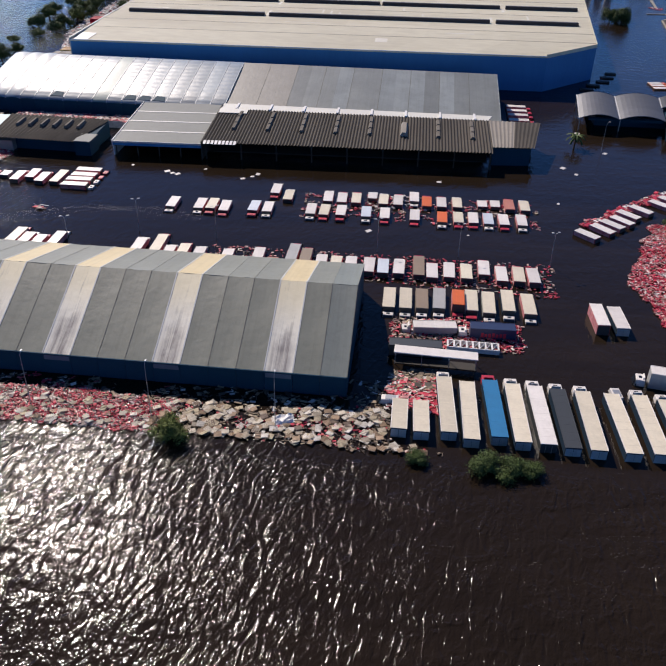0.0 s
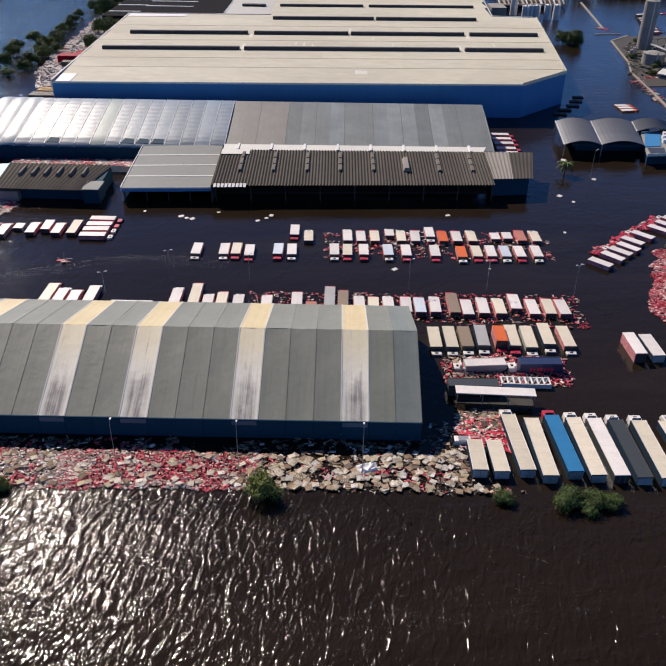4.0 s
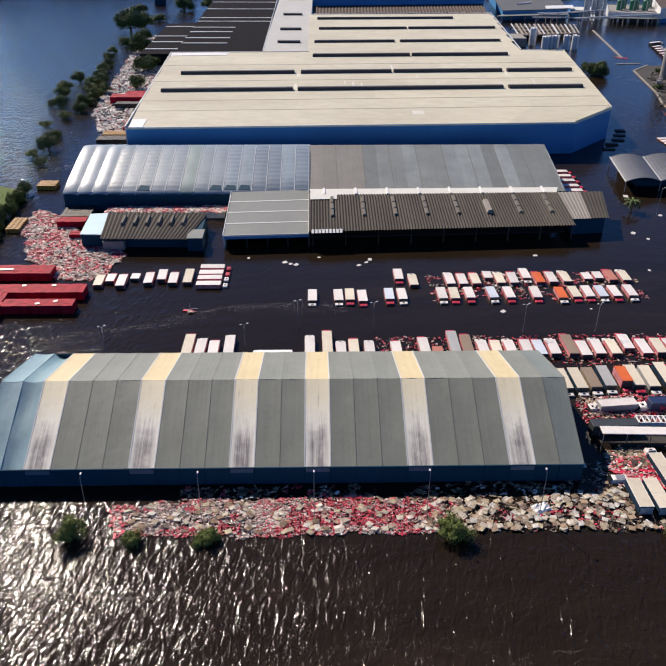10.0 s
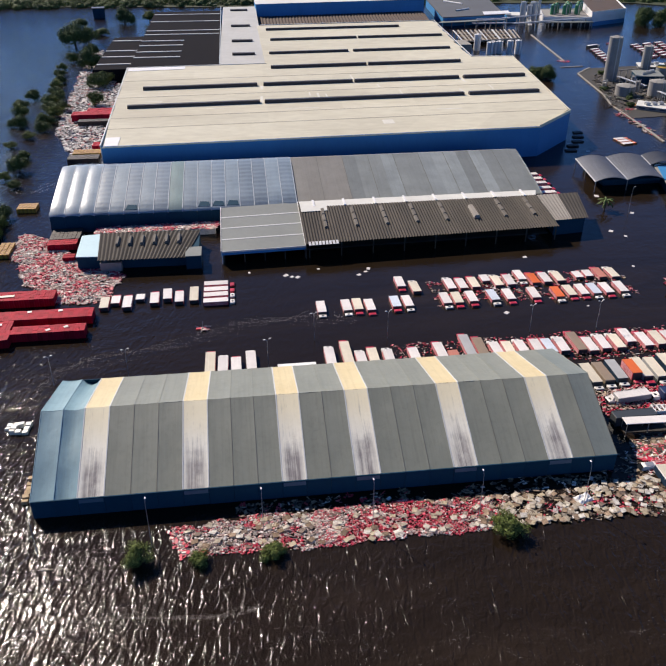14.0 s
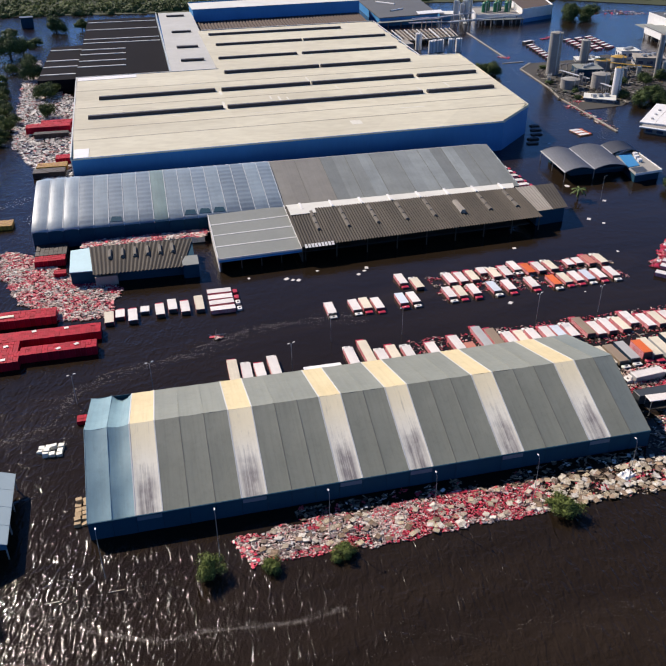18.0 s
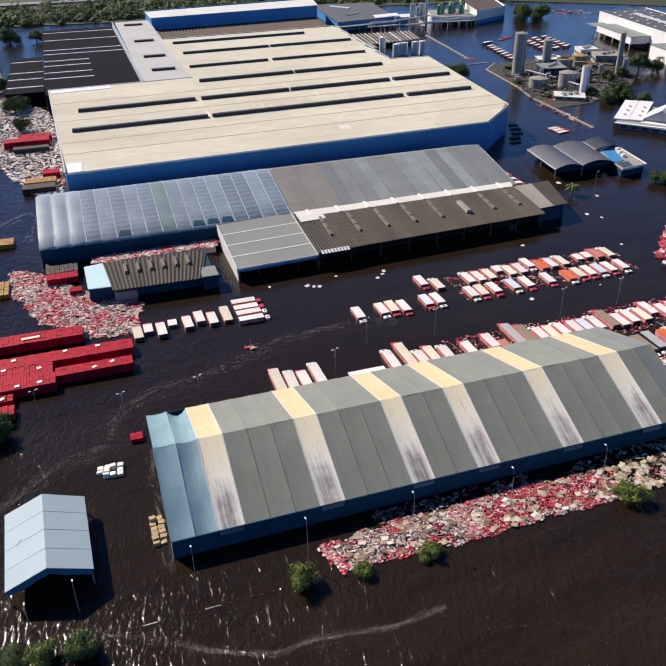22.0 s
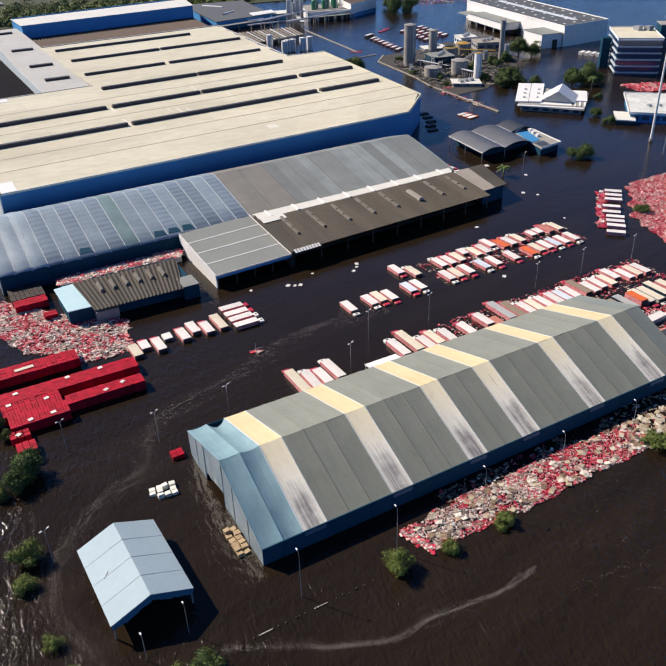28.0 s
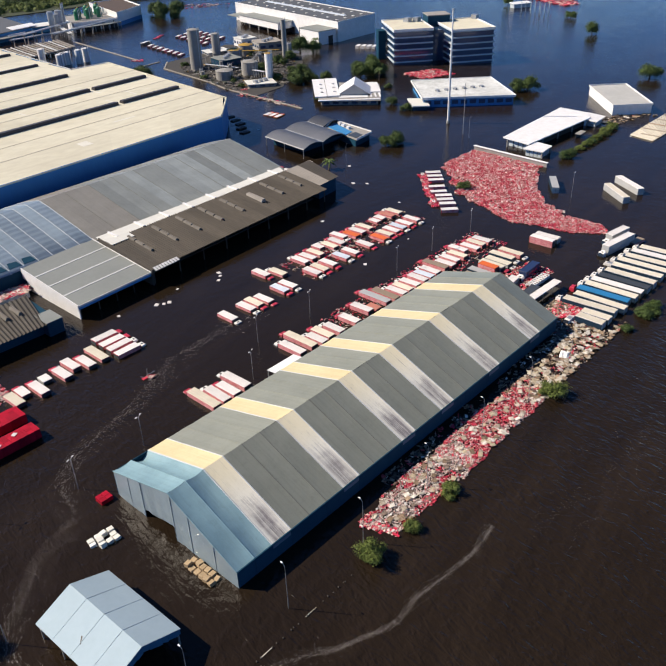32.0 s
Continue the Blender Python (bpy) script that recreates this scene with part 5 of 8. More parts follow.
M_SCRAPMIX = scatter_mat("scrap_mix", [(0.0, (0.06, 0.05, 0.045)), (0.3, (0.13, 0.11, 0.09)), (0.55, (0.04, 0.05, 0.03)), (0.75, (0.25, 0.23, 0.2)), (0.9, (0.4, 0.38, 0.35)), (0.96, (0.3, 0.17, 0.03))])
M_WHITEMIX = scatter_mat("white_carton_mix", [(0.0, (0.62, 0.58, 0.54)), (0.45, (0.48, 0.44, 0.40)), (0.7, (0.70, 0.67, 0.64)), (0.88, (0.45, 0.16, 0.14))])
M_YELLOWMIX = scatter_mat("yellow_crate_mix", [(0.0, (0.50, 0.28, 0.03)), (0.4, (0.34, 0.18, 0.03)), (0.7, (0.16, 0.04, 0.03)), (0.85, (0.55, 0.36, 0.1))])
M_PALLET, nt, p = blank("pallet_wood")
info = nt.nodes.new("ShaderNodeObjectInfo")
tone = ramp(nt, [(0.0, (0.60, 0.54, 0.44)), (0.2, (0.50, 0.42, 0.29)), (0.34, (0.24, 0.165, 0.105)), (0.52, (0.40, 0.34, 0.26)), (0.7, (0.42, 0.30, 0.20)), (0.8, (0.68, 0.64, 0.57)), (0.93, (0.19, 0.14, 0.11))], "CONSTANT")
nt.links.new(info.outputs["Random"], tone.inputs[0])
coord = nt.nodes.new("ShaderNodeTexCoord")
grime = ramp(nt, [(0.4, (1, 1, 1)), (0.8, (0.45, 0.42, 0.4))])
nt.links.new(noise_node(nt, coord.outputs["Object"], 2.2, 5.0, 0.7).outputs["Fac"], grime.inputs[0])
nt.links.new(mixed(nt, "MULTIPLY", 1.0, tone.outputs[0], grime.outputs[0]), p.inputs["Base Color"])
p.inputs["Roughness"].default_value = 0.85
M_FOAM = surface("foam_and_chaff", (0.46, 0.42, 0.38), (0.26, 0.23, 0.20), 0.5, 3.0, 0.8)


M_PALEMIX = scatter_mat("sodden_carton_mix", [(0.0, (0.50, 0.39, 0.32)), (0.18, (0.32, 0.22, 0.175)), (0.32, (0.17, 0.11, 0.088)), (0.46, (0.66, 0.59, 0.53)), (0.56, (0.45, 0.27, 0.235)), (0.70, (0.07, 0.05, 0.045)), (0.82, (0.47, 0.36, 0.25)), (0.90, (0.38, 0.16, 0.15))])
M_PALEPINK = scatter_mat("pale_pink_carton_mix", [(0.0, (0.60, 0.52, 0.46)), (0.20, (0.40, 0.31, 0.27)), (0.34, (0.22, 0.16, 0.14)), (0.46, (0.72, 0.68, 0.63)), (0.60, (0.54, 0.37, 0.33)), (0.74, (0.12, 0.09, 0.085)), (0.82, (0.58, 0.46, 0.37)), (0.91, (0.50, 0.22, 0.21))])
M_CRIMSON = scatter_mat("crimson_crate_mix", [(0.0, (0.60, 0.018, 0.062)), (0.36, (0.46, 0.012, 0.042)), (0.56, (0.66, 0.13, 0.15)), (0.70, (0.62, 0.44, 0.38)), (0.84, (0.60, 0.24, 0.24)), (0.92, (0.70, 0.62, 0.56))], 0.6)


def field(name, poly, n, mt, size, label, seed, high=0.35, flat=0.6, gap=0.0, red=None, heap=0.0):
    """Countless pieces afloat in a ragged patch, joined into one mesh; red: how readily red ones gather in knots."""
    rr, g = random.Random(seed), Geo()
    xs, ys = [p[0] for p in poly], [p[1] for p in poly]
    made = tries = 0
    if heap:
        g.prism(grown(poly, -1.2), -1.2, heap + 0.02)
    while made < n and tries < 60 * n:
        tries += 1
        x, y = rr.uniform(min(xs) - 1, max(xs) + 1), rr.uniform(min(ys) - 1, max(ys) + 1)
        w = noise.noise(Vector((x * 0.25, y * 0.25, seed))) * 1.6
        if not inside(poly, x + w, y - w):
            continue
        if gap and noise.noise(Vector((x * 0.35, y * 0.35, seed + 7))) > gap:
            continue
        made += 1
        knot = noise.noise(Vector((x * 0.16, y * 0.2, seed + 3))) + 0.6 * noise.noise(Vector((x * 0.5, y * 0.6, seed + 5))) + rr.gauss(0, 0.12)
        mi = 1 if red is not None and knot > red else 0
        s = size * (0.4 + 1.1 * rr.random() ** 1.8) * (0.85 if mi else 1.0)
        m = pose(x, y, heap + rr.uniform(-0.04, 0.14) + high * 0.45 * rr.random() ** 2, rr.gauss(0, 12 * flat), rr.gauss(0, 12 * flat), rr.uniform(0, 360) if rr.random() < 0.7 else rr.gauss(5, 14))
        if rr.random() < 0.3:
            g.block(m, s * 1.7, s * rr.uniform(0.14, 0.26), high * rr.uniform(0.1, 0.4), mi, False)
            continue
        g.block(m, s * 1.12, s * rr.uniform(0.3, 0.8), high * rr.uniform(0.12, 0.6), mi, False)
    return solid(name, g, mt if red is None else [mt, M_CRIMSON], label, category="debris", kind="stuff")


def pallet_mesh(seed, boards):
    """A pallet as one ribbed body: boards proud, the gaps between them low."""
    rr, g, prof = random.Random(seed), Geo(), [(-0.62, 0.0)]
    for i in range(boards):
        x = -0.53 + 1.06 * i / (boards - 1) + rr.uniform(-0.015, 0.015)
        prof += [(x - 0.092, 0.06), (x - 0.092, 0.12), (x + 0.092, 0.12), (x + 0.092, 0.06)]
    prof.append((0.62, 0.0))
    n = len(prof)
    g.v = [(x, y, z) for y in (-0.52, 0.52) for x, z in prof]
    g.f = [(i, i + 1, n + i + 1, n + i) for i in range(n - 1)]
    g.f += [tuple(range(n - 1, -1, -1)), tuple(range(n, 2 * n))]
    g.mi = [0] * len(g.f)
    return g.mesh("pallet", M_PALLET)


PALLETS = [pallet_mesh(1, 5), pallet_mesh(2, 6), pallet_mesh(3, 4)]
BANK = [(72, -23.2), (72, -32.0), (90, -31.8), (107, -32.2), (120, -31.4), (118, -29.8), (111.5, -29.5), (110.6, -19.8), (106, -21.5), (92, -23.4)]


def pallets(name, poly, n, label, seed):
    ob = thing(name, label, "debris")
    rr, made = random.Random(seed), 0
    xs, ys = [p[0] for p in poly], [p[1] for p in poly]
    while made < n:
        x, y = rr.uniform(min(xs), max(xs)), rr.uniform(min(ys), max(ys))
        if not inside(poly, x, y):
            continue
        made += 1
        m = pose(x, y, rr.uniform(0.08, 0.34), rr.gauss(0, 6), rr.gauss(0, 6), rr.gauss(25, 35)) @ Matrix.Diagonal((rr.uniform(0.85, 1.08),) * 2 + (1.2, 1))
        part("pallet", PALLETS[made % 3], None, ob, m=m)


field("carton_debris", BANK, 1500, M_TANMIX, 0.5, "tan boxes and boards washed against the bank", 11, 0.3, 0.9, 0.0, 0.28)
pallets("pallet_drift", BANK, 250, "loose wooden pallets washed up along the bank", 12)
field("crate_debris", [(40, -23.2), (40, -32.4), (52, -32.4), (76, -32.2), (76, -23.2)], 5600, M_PALEPINK, 0.44, "red crates drifting along the hall", 13, 0.26, 1.3, 0.0, -0.26)
pallets("pallet_scatter", [(15, -25), (17, -31), (44, -32), (74, -31.6), (74, -24), (30, -24)], 120, "single pallets among drifting crates", 44)
field("shade_drift", [(24, -19.4), (24, -24), (62, -24), (62, -19.4)], 420, M_TANMIX, 0.7, "sodden cartons in the shade of the hall", 45, 0.25, 0.7, 0.12, 0.3)
field("bottle_debris", [(13, -24.4), (15.2, -31.8), (33, -32.8), (44, -32.6), (44, -23.2), (29, -23.2)], 4300, M_PALEPINK, 0.44, "pale and pink crates drifting along the hall", 14, 0.26, 1.3, 0.0, 0.16)
field("broken_crates", [(12.6, -26), (14.6, -32.6), (17, -31.5), (14.5, -25)], 60, M_CRIMSON, 0.9, "bright red crates at the drift's end", 15)
field("mud_bank", [(60, -22.2), (60, -24.5), (110, -24), (111, -13), (107, -13)], 500, M_TANMIX, 0.8, "rubbish in the shade of the hall", 16, 0.2, 0.5, 0.15)
field("crate_field", [(224, 86), (224, 52), (216, 49.5), (197.7, 40.8), (184.5, 28.3), (178.2, 16.3), (178.5, 3.4), (172.6, -1), (166.2, 9), (165, 17.6), (161.7, 31), (169.5, 53), (174, 62), (186, 74), (199, 87)],
      27000, M_REDFIELD, 0.52, "great field of floating red and white crates", 17, 0.42, 0.9, 0.0, 0.12)
field("crate_drift", [(-46.6, 124.5), (-36.8, 118), (-24.2, 101), (-7.9, 87.5), (-9.8, 72.1), (-14, 70), (-25, 69.5), (-27, 76.5), (-38, 83.6), (-42.1, 99), (-48.2, 106)],
      7500, M_PALEPINK, 0.72, "pale and red crates drifting beside the annex", 18, 0.4, 0.9, 0.0, -0.02)
field("carton_drift", [(-32.6, 338), (-44.7, 362), (-60, 420), (-62, 460), (-70, 440), (-62.2, 294), (-58, 248), (-45, 212), (-36, 188), (-28, 196), (-27.5, 235), (-31, 320)],
      6500, M_WHITEMIX, 1.25, "white cartons and boards piled beside the warehouse", 19, 0.4, 1.0, 0.0, 0.7)
field("wall_drift", [(-21, 115.4), (21, 116.0), (21, 121.4), (8, 121.4), (-21, 121.0)], 1700, M_PALEPINK, 0.85, "red and pale crates heaped behind the annex", 20, 0.3, 0.8, 0.0, -0.05, 2.2)
field("row_drift", [(100, 61), (103, 75), (112, 72), (112, 62)], 60, M_WHITEMIX, 0.8, "white cartons among the trucks", 21)
field("yard_drift", [(84, 55), (84, 72), (145, 73), (145, 56)], 1100, M_PALEMIX, 0.6, "crates scattered among the trucks", 22, 0.3, 0.6, -0.03, -0.15)
field("back_drift", [(66, 24), (66, 36), (145, 37), (145, 22)], 1500, M_PALEMIX, 0.55, "crates scattered among the parked row", 23, 0.3, 0.6, 0.0, -0.25)
field("corner_drift", [(110, 9), (110, -1), (136, -1.5), (136, 9.5), (125, 10)], 1700, M_PALEMIX, 0.6, "red and pale crates between the trailers", 24, 0.35, 0.8, 0.0, -0.1)
field("red_drift", [(110.6, -12), (110.8, -20.8), (119.5, -21), (119.5, -11)], 700, M_CRIMSON, 0.75, "bright red crates beside the trailers", 25)
field("pallet_heap", [(110.6, -9), (110.8, -15), (119.5, -15), (119.5, -9)], 300, M_TANMIX, 1.2, "broken tan pallets beside the trailers", 26)
field("file_drift", [(181, 87), (176, 82), (165, 71.5), (158, 64), (155.5, 60.5), (158, 59), (168, 69), (184.6, 85)], 700, M_CRIMSON, 0.75, "red crates round the cabs of the slanting file", 64, 0.5, 0.9)
field("office_drift", [(322, 205), (318, 185), (340, 178), (345, 195)], 900, M_CRIMSON, 1.4, "red crates before the office block", 27, 0.5)
field("far_drift", [(392, 560), (430, 528), (462, 528), (440, 560)], 130, M_REDMIX, 1.8, "far red crates on the water", 28, 0.5)
field("board_drift", [(291, 55), (322, 45), (330, 52), (300, 64)], 130, M_TANMIX, 2.0, "pale boards afloat beside a small building", 29, 0.4)


# stacks of red crates on pallets, in rows
M_CRATE = surface("red_crate_plastic", (0.46, 0.004, 0.026), (0.26, 0.003, 0.014), 0.6, 3.5, 0.65, 0.0, 0.3, 0.35, (1, 1, 1), 0.5, 0.15)
M_CRATEDULL = surface("dark_crate_plastic", (0.045, 0.03, 0.026), (0.02, 0.015, 0.014), 0.6, 3.5, 0.6, 0.0, 0.3, 0.3)


def load_mesh(mt, name="pallet_load"):
    g = Geo()
    for i in range(2):
        for j in range(2):
            g.box(-0.56 + 0.57 * i, -0.56 + 0.57 * j, -1.4, -0.02 + 0.57 * i, -0.02 + 0.57 * j, 0.0, 0)
    g.box(-0.5, -0.5, -1.4, 0.5, 0.5, -0.06)
    return g.mesh(name, mt)


LOAD, LOADDULL, LOADYELLOW = load_mesh(M_CRATE), load_mesh(M_CRATEDULL), load_mesh(M_YELLOWMIX)


def stacks(poly_rows, label, mesh=LOAD, white=0):
    ob = thing("crate_stack_row", label, "crates", group="crate stacks")
    rr = random.Random(len(label) + int(poly_rows[0][0]))
    for x0, y0, x1, y1, z in poly_rows:
        nx, ny = max(1, round((x1 - x0) / 1.35)), max(1, round((y1 - y0) / 1.35))
        for i in range(nx):
            for j in range(ny):
                x, y = x0 + (i + 0.5) * (x1 - x0) / nx, y0 + (j + 0.5) * (y1 - y0) / ny
                part("pallet_load", mesh, None, ob, m=pose(x, y, z + rr.uniform(-0.06, 0.05), 0, 0, rr.uniform(-1.5, 1.5)) @ Matrix.Diagonal((1.175, 1.175, 2.2, 1)))
    for i in range(white):
        x0, y0, x1, y1, z = poly_rows[i % len(poly_rows)]
        x, y = rr.uniform(x0 + 1, x1 - 2), rr.uniform(y0 + 0.6, y1 - 0.6)
        part("board", Geo().box(-0.6, -0.5, 0, 0.6, 0.5, 0.05), M_TRUCKWHITE, ob, "loose white board", pose(x, y, z + 0.14, 0, 0, rr.uniform(0, 40)))


stacks([(-49.4, 69.2, -25.8, 74.8, 2.5)], "long row of stacked dark red crates", white=0)
part("tarp", Geo().box(-2.4, -0.6, 0, 2.4, 0.6, 0.05), M_BEIGE, bpy.data.objects["crate_stack_row"], "pale tarp", pose(-39.5, 71.6, 2.66, 0, 0, 3))
stacks([(-48.0, 57.6, -13.4, 62.6, 2.4), (-48, 52.2, -34, 57.6, 2.3)], "broad block of stacked dark red crates", white=5)
stacks([(-33.4, 49.6, -14.2, 53.6, 2.5), (-47.2, 46.8, -33.4, 52.0, 2.5)], "long row of stacked red crates", white=4)
stacks([(-48.0, 43.2, -43.4, 46.4, 1.8), (-47.4, 37.6, -43, 41.2, 1.8)], "small stack of red crates at the row's end", white=1)
stacks([(-35.4, 113.0, -25.4, 121.8, 2.2)], "block of dark crates beside the middle hall", LOADDULL)
stacks([(-35.2, 108.2, -25.6, 112.6, 2.2)], "red crates beside the annex")
stacks([(-28.6, 98.8, -25.0, 102.0, 1.6)], "small red crate stack beside the annex")
stacks([(-53.5, 268, -32.5, 275, 3.4), (-47, 275, -31.5, 281, 3.4)], "stacked red crates beside the warehouse")
stacks([(-49, 259, -33, 263.5, 2.4)], "dark crates beside the warehouse", LOADDULL)
stacks([(-44, 199, -31, 205, 2.4)], "dull crates beside the warehouse", LOADDULL)
stacks([(-43, 206, -30.5, 212, 2.6)], "yellow crates beside the warehouse", LOADYELLOW)
stacks([(-36, 216, -28.8, 222, 2.8)], "red crates at the warehouse wall")
stacks([(-53, 144, -46, 150, 1.6)], "yellow crates by the trees", LOADYELLOW)
stacks([(-51, 104, -46.4, 114, 1.4)], "yellow and red crates by the trees", LOADYELLOW)

stacks([(176, 190.5, 181, 193, 0.5), (179.5, 197, 184.5, 199.5, 0.6), (184.5, 203.5, 189.5, 206, 0.5), (187.5, 210.5, 192.5, 213, 0.5), (190.5, 217.5, 195, 220, 0.5)], "dark stacked crates beside the warehouse corner", LOADDULL)
M_TANBALE = surface("tan_cardboard", (0.44, 0.32, 0.19), (0.17, 0.115, 0.065), 0.8, 3.0, 0.8, 0.0, 0.2, 0.3)


# floating pallet rafts near the hall's open end
def raft(x, y, rz, cols, rows, label, crate=None):
    ob = thing("pallet_raft", label, "pallets", pose(x, y, 0, 0, 0, rz))
    rr = random.Random(int(x * 7))
    for i in range(cols):
        for j in range(rows):
            if crate is not None and rr.random() < 0.16:
                continue
            if crate is not None:
                part("bale", Geo().box(-0.62, -0.56, -0.5, 0.62, 0.56, rr.uniform(0.3, 0.95)), crate, ob, m=pose(1.42 * (i - (cols - 1) / 2) + rr.uniform(-0.12, 0.12), 1.3 * (j - (rows - 1) / 2) + rr.uniform(-0.1, 0.1), 0, rr.gauss(0, 5), rr.gauss(0, 5), rr.uniform(-14, 14)), bevel=0.05)
                continue
            for k in range(rr.choice((2, 4, 6))):
                part("pallet", PALLETS[(i + j + k) % 3], None, ob, m=pose(1.45 * (i - (cols - 1) / 2) + rr.uniform(-0.15, 0.15), 1.35 * (j - (rows - 1) / 2), -0.1 + 0.16 * k, 0, 0, rr.uniform(-7, 7)))


raft(-23.2, 10.6, -8, 4, 3, "raft of white bales afloat beside the hall", M_WHITEROOF)
raft(-15.7, -10.6, 0, 2, 6, "row of tan bales on pallets against the hall", M_TANBALE)
stacks([(-18.0, 19.2, -15.2, 21.4, 1.0)], "dark red crate stack by the hall corner")

field("sunken_cart", [(14.6, 50.4), (17.8, 50.2), (18, 51.6), (14.8, 51.8)], 14, M_REDMIX, 0.9, "red wreckage adrift in the yard", 41, 0.5)
wreck = thing("bent_poles", "bent steel poles sticking out of sunken wreckage", "wreck", pose(16.6, 51.0, 0))
for a, b in (((0, 0, -0.4), (0.5, 0.3, 2.2)), ((0.3, 0.2, 0.6), (2.6, 0.1, 0.5)), ((-0.4, 0, 0.1), (-1.6, 0.5, 0.7))):
    part("pole", Geo().tube(a, b, 0.07, 6), M_STEEL, wreck)
# crumpled white plastic on the pallets
sheet, srr = Geo(), random.Random(66)
for j in range(9):
    for i in range(9):
        sheet.v.append(((i - 4) * 0.42 + srr.uniform(-0.12, 0.12), (j - 4) * 0.3 + srr.uniform(-0.1, 0.1), srr.uniform(0.2, 0.75) * (0.3 if i in (0, 8) or j in (0, 8) else 1.0)))
for j in range(8):
    for i in range(8):
        sheet.f.append((j * 9 + i, j * 9 + i + 1, j * 9 + i + 10, j * 9 + i + 9))
        sheet.mi.append(0)
solid("plastic_sheet", sheet, M_WHITE, "crumpled white plastic sheet on drifted pallets", "sheet", m=pose(93.6, -26.4, 0.15, 0, 0, 20))
# single boards and cartons on open water
g = Geo()
for x, y, s in ((41.8, 80.8, 1.6), (43.6, 79.6, 1.2), (45.3, 79.1, 1.5), (64.4, 78.5, 1.3), (68, 82.5, 1.5), (66.8, 80.5, 1.1), (102.4, 49.4, 1.5), (120, 84.8, 1.3), (166.3, 135.4, 2.2), (157, 101.8, 1.8),
                (30.5, 84.0, 1.0), (52.3, 84.1, 0.9), (160.2, 97.0, 1.3), (172.0, 117.0, 1.6), (186, 190, 1.6), (152, 74, 1.0), (100.6, 63, 0.9), (127, 50.5, 0.6)):
    g.block(pose(x, y, -0.05, 3, -2, R.uniform(0, 90)), s, s * 0.75, 0.16)
solid("floating_cartons", g, M_TRUCKWHITE, "single white cartons afloat on open water", "debris", "stuff")


def foam(name, pts, strands, spread, seed, label, dash=0.05, keep=0.62):
    """Foam drawn out by the current into wandering strands of small flecks."""
    rr, g = random.Random(seed), Geo()
    legs = [(Vector(p), Vector(q)) for p, q in zip(pts, pts[1:])]
    for k in range(strands):
        off, ph = rr.gauss(0, spread), rr.uniform(0, 90)
        s = 0.0
        for a, b in legs:
            d = b - a
            length = d.length
            d.normalize()
            side = Vector((-d.y, d.x))
            t = 0.0
            while t < length:
                u = s + t
                t += rr.uniform(0.18, 0.6)
                if noise.noise(Vector((u * 0.09, ph, seed))) > keep - 0.5 or rr.random() < 0.25:
                    continue
                w = off * (1.0 + 1.4 * noise.noise(Vector((u * 0.07, 4.0, seed)))) + 0.9 * noise.noise(Vector((u * 0.11, 8.0, seed))) + spread * 1.5 * noise.noise(Vector((u * 0.05, seed * 3.1, k * 0.15))) + 0.5 * noise.noise(Vector((u * 0.35, ph, 2.0)))
                c = a + d * t + side * (w + rr.gauss(0, 0.16))
                e, f = d * rr.uniform(1.5, 5.0) * dash + side * rr.gauss(0, 0.04), side * dash * rr.uniform(0.3, 0.7)
                g.face([(c.x - e.x, c.y - e.y, 0.008), (c.x + f.x, c.y + f.y, 0.008), (c.x + e.x, c.y + e.y, 0.008), (c.x - f.x, c.y - f.y, 0.008)])
            s += length
    solid(name, g, M_FOAM, label, "foam", "stuff")


def curve_points(pts, n=6):
    """A smooth line through the given points."""
    out = []
    for i in range(len(pts) - 1):
        p = [Vector(pts[min(max(i + j, 0), len(pts) - 1)]) for j in (-1, 0, 1, 2)]
        for k in range(n):
            t = k / n
            out.append(0.5 * (2 * p[1] + (p[2] - p[0]) * t + (2 * p[0] - 5 * p[1] + 4 * p[2] - p[3]) * t * t + (3 * p[1] - p[0] - 3 * p[2] + p[3]) * t ** 3))
    return out + [Vector(pts[-1])]


LINE = curve_points([(29.5, -44.9), (24, -45.7), (17.7, -45.8), (6.8, -44.4), (-0.6, -44), (-10.6, -41.1), (-15, -38), (-19.2, -35.1), (-27.2, -31.5)])
foam("foam_line", LINE, 24, 0.34, 31, "thin line of foam and chaff on the water", 0.024, 0.55)
foam("foam_core", LINE[:34], 12, 0.12, 34, "white core of the foam line", 0.026, 0.64)
foam("foam_fringe", LINE, 18, 0.9, 35, "loose flecks beside the foam line", 0.02, 0.42)
BEND = curve_points([(60, 51), (46, 53), (27.5, 51.2), (17.8, 47.6), (1.9, 40.2), (-14.1, 36.1), (-21.6, 27.8), (-23.9, 18.6), (-33.5, 15.9), (-41.2, 8.6), (-47.3, 1.7), (-49, -14), (-44, -30)])
foam("foam_bend", BEND, 34, 1.5, 32, "curving drift of foam across the yard", 0.025, 0.54)
foam("foam_bend_edge", [p + Vector((0.4, 1.6)) for p in BEND], 12, 0.4, 36, "brighter edge of the foam drift", 0.024, 0.58)
foam("foam_streaks", curve_points([(30, -50), (75, -56), (120, -52), (160, -45)]), 26, 4.6, 33, "faint streaks of foam on the open water", 0.026, 0.34)
foam("eddy_foam", curve_points([(-62, 172), (-53, 164), (-47, 172), (-40, 176), (-38, 160), (-42, 148)]), 14, 1.6, 37, "pale foam turning in an eddy by the middle hall", 0.05, 0.5)
foam("shore_foam", curve_points([(-47, -32), (-49.5, -20), (-51, -6), (-51, 10), (-49.5, 24)]), 14, 1.3, 38, "foam and chaff along the flooded bushes", 0.034, 0.5)


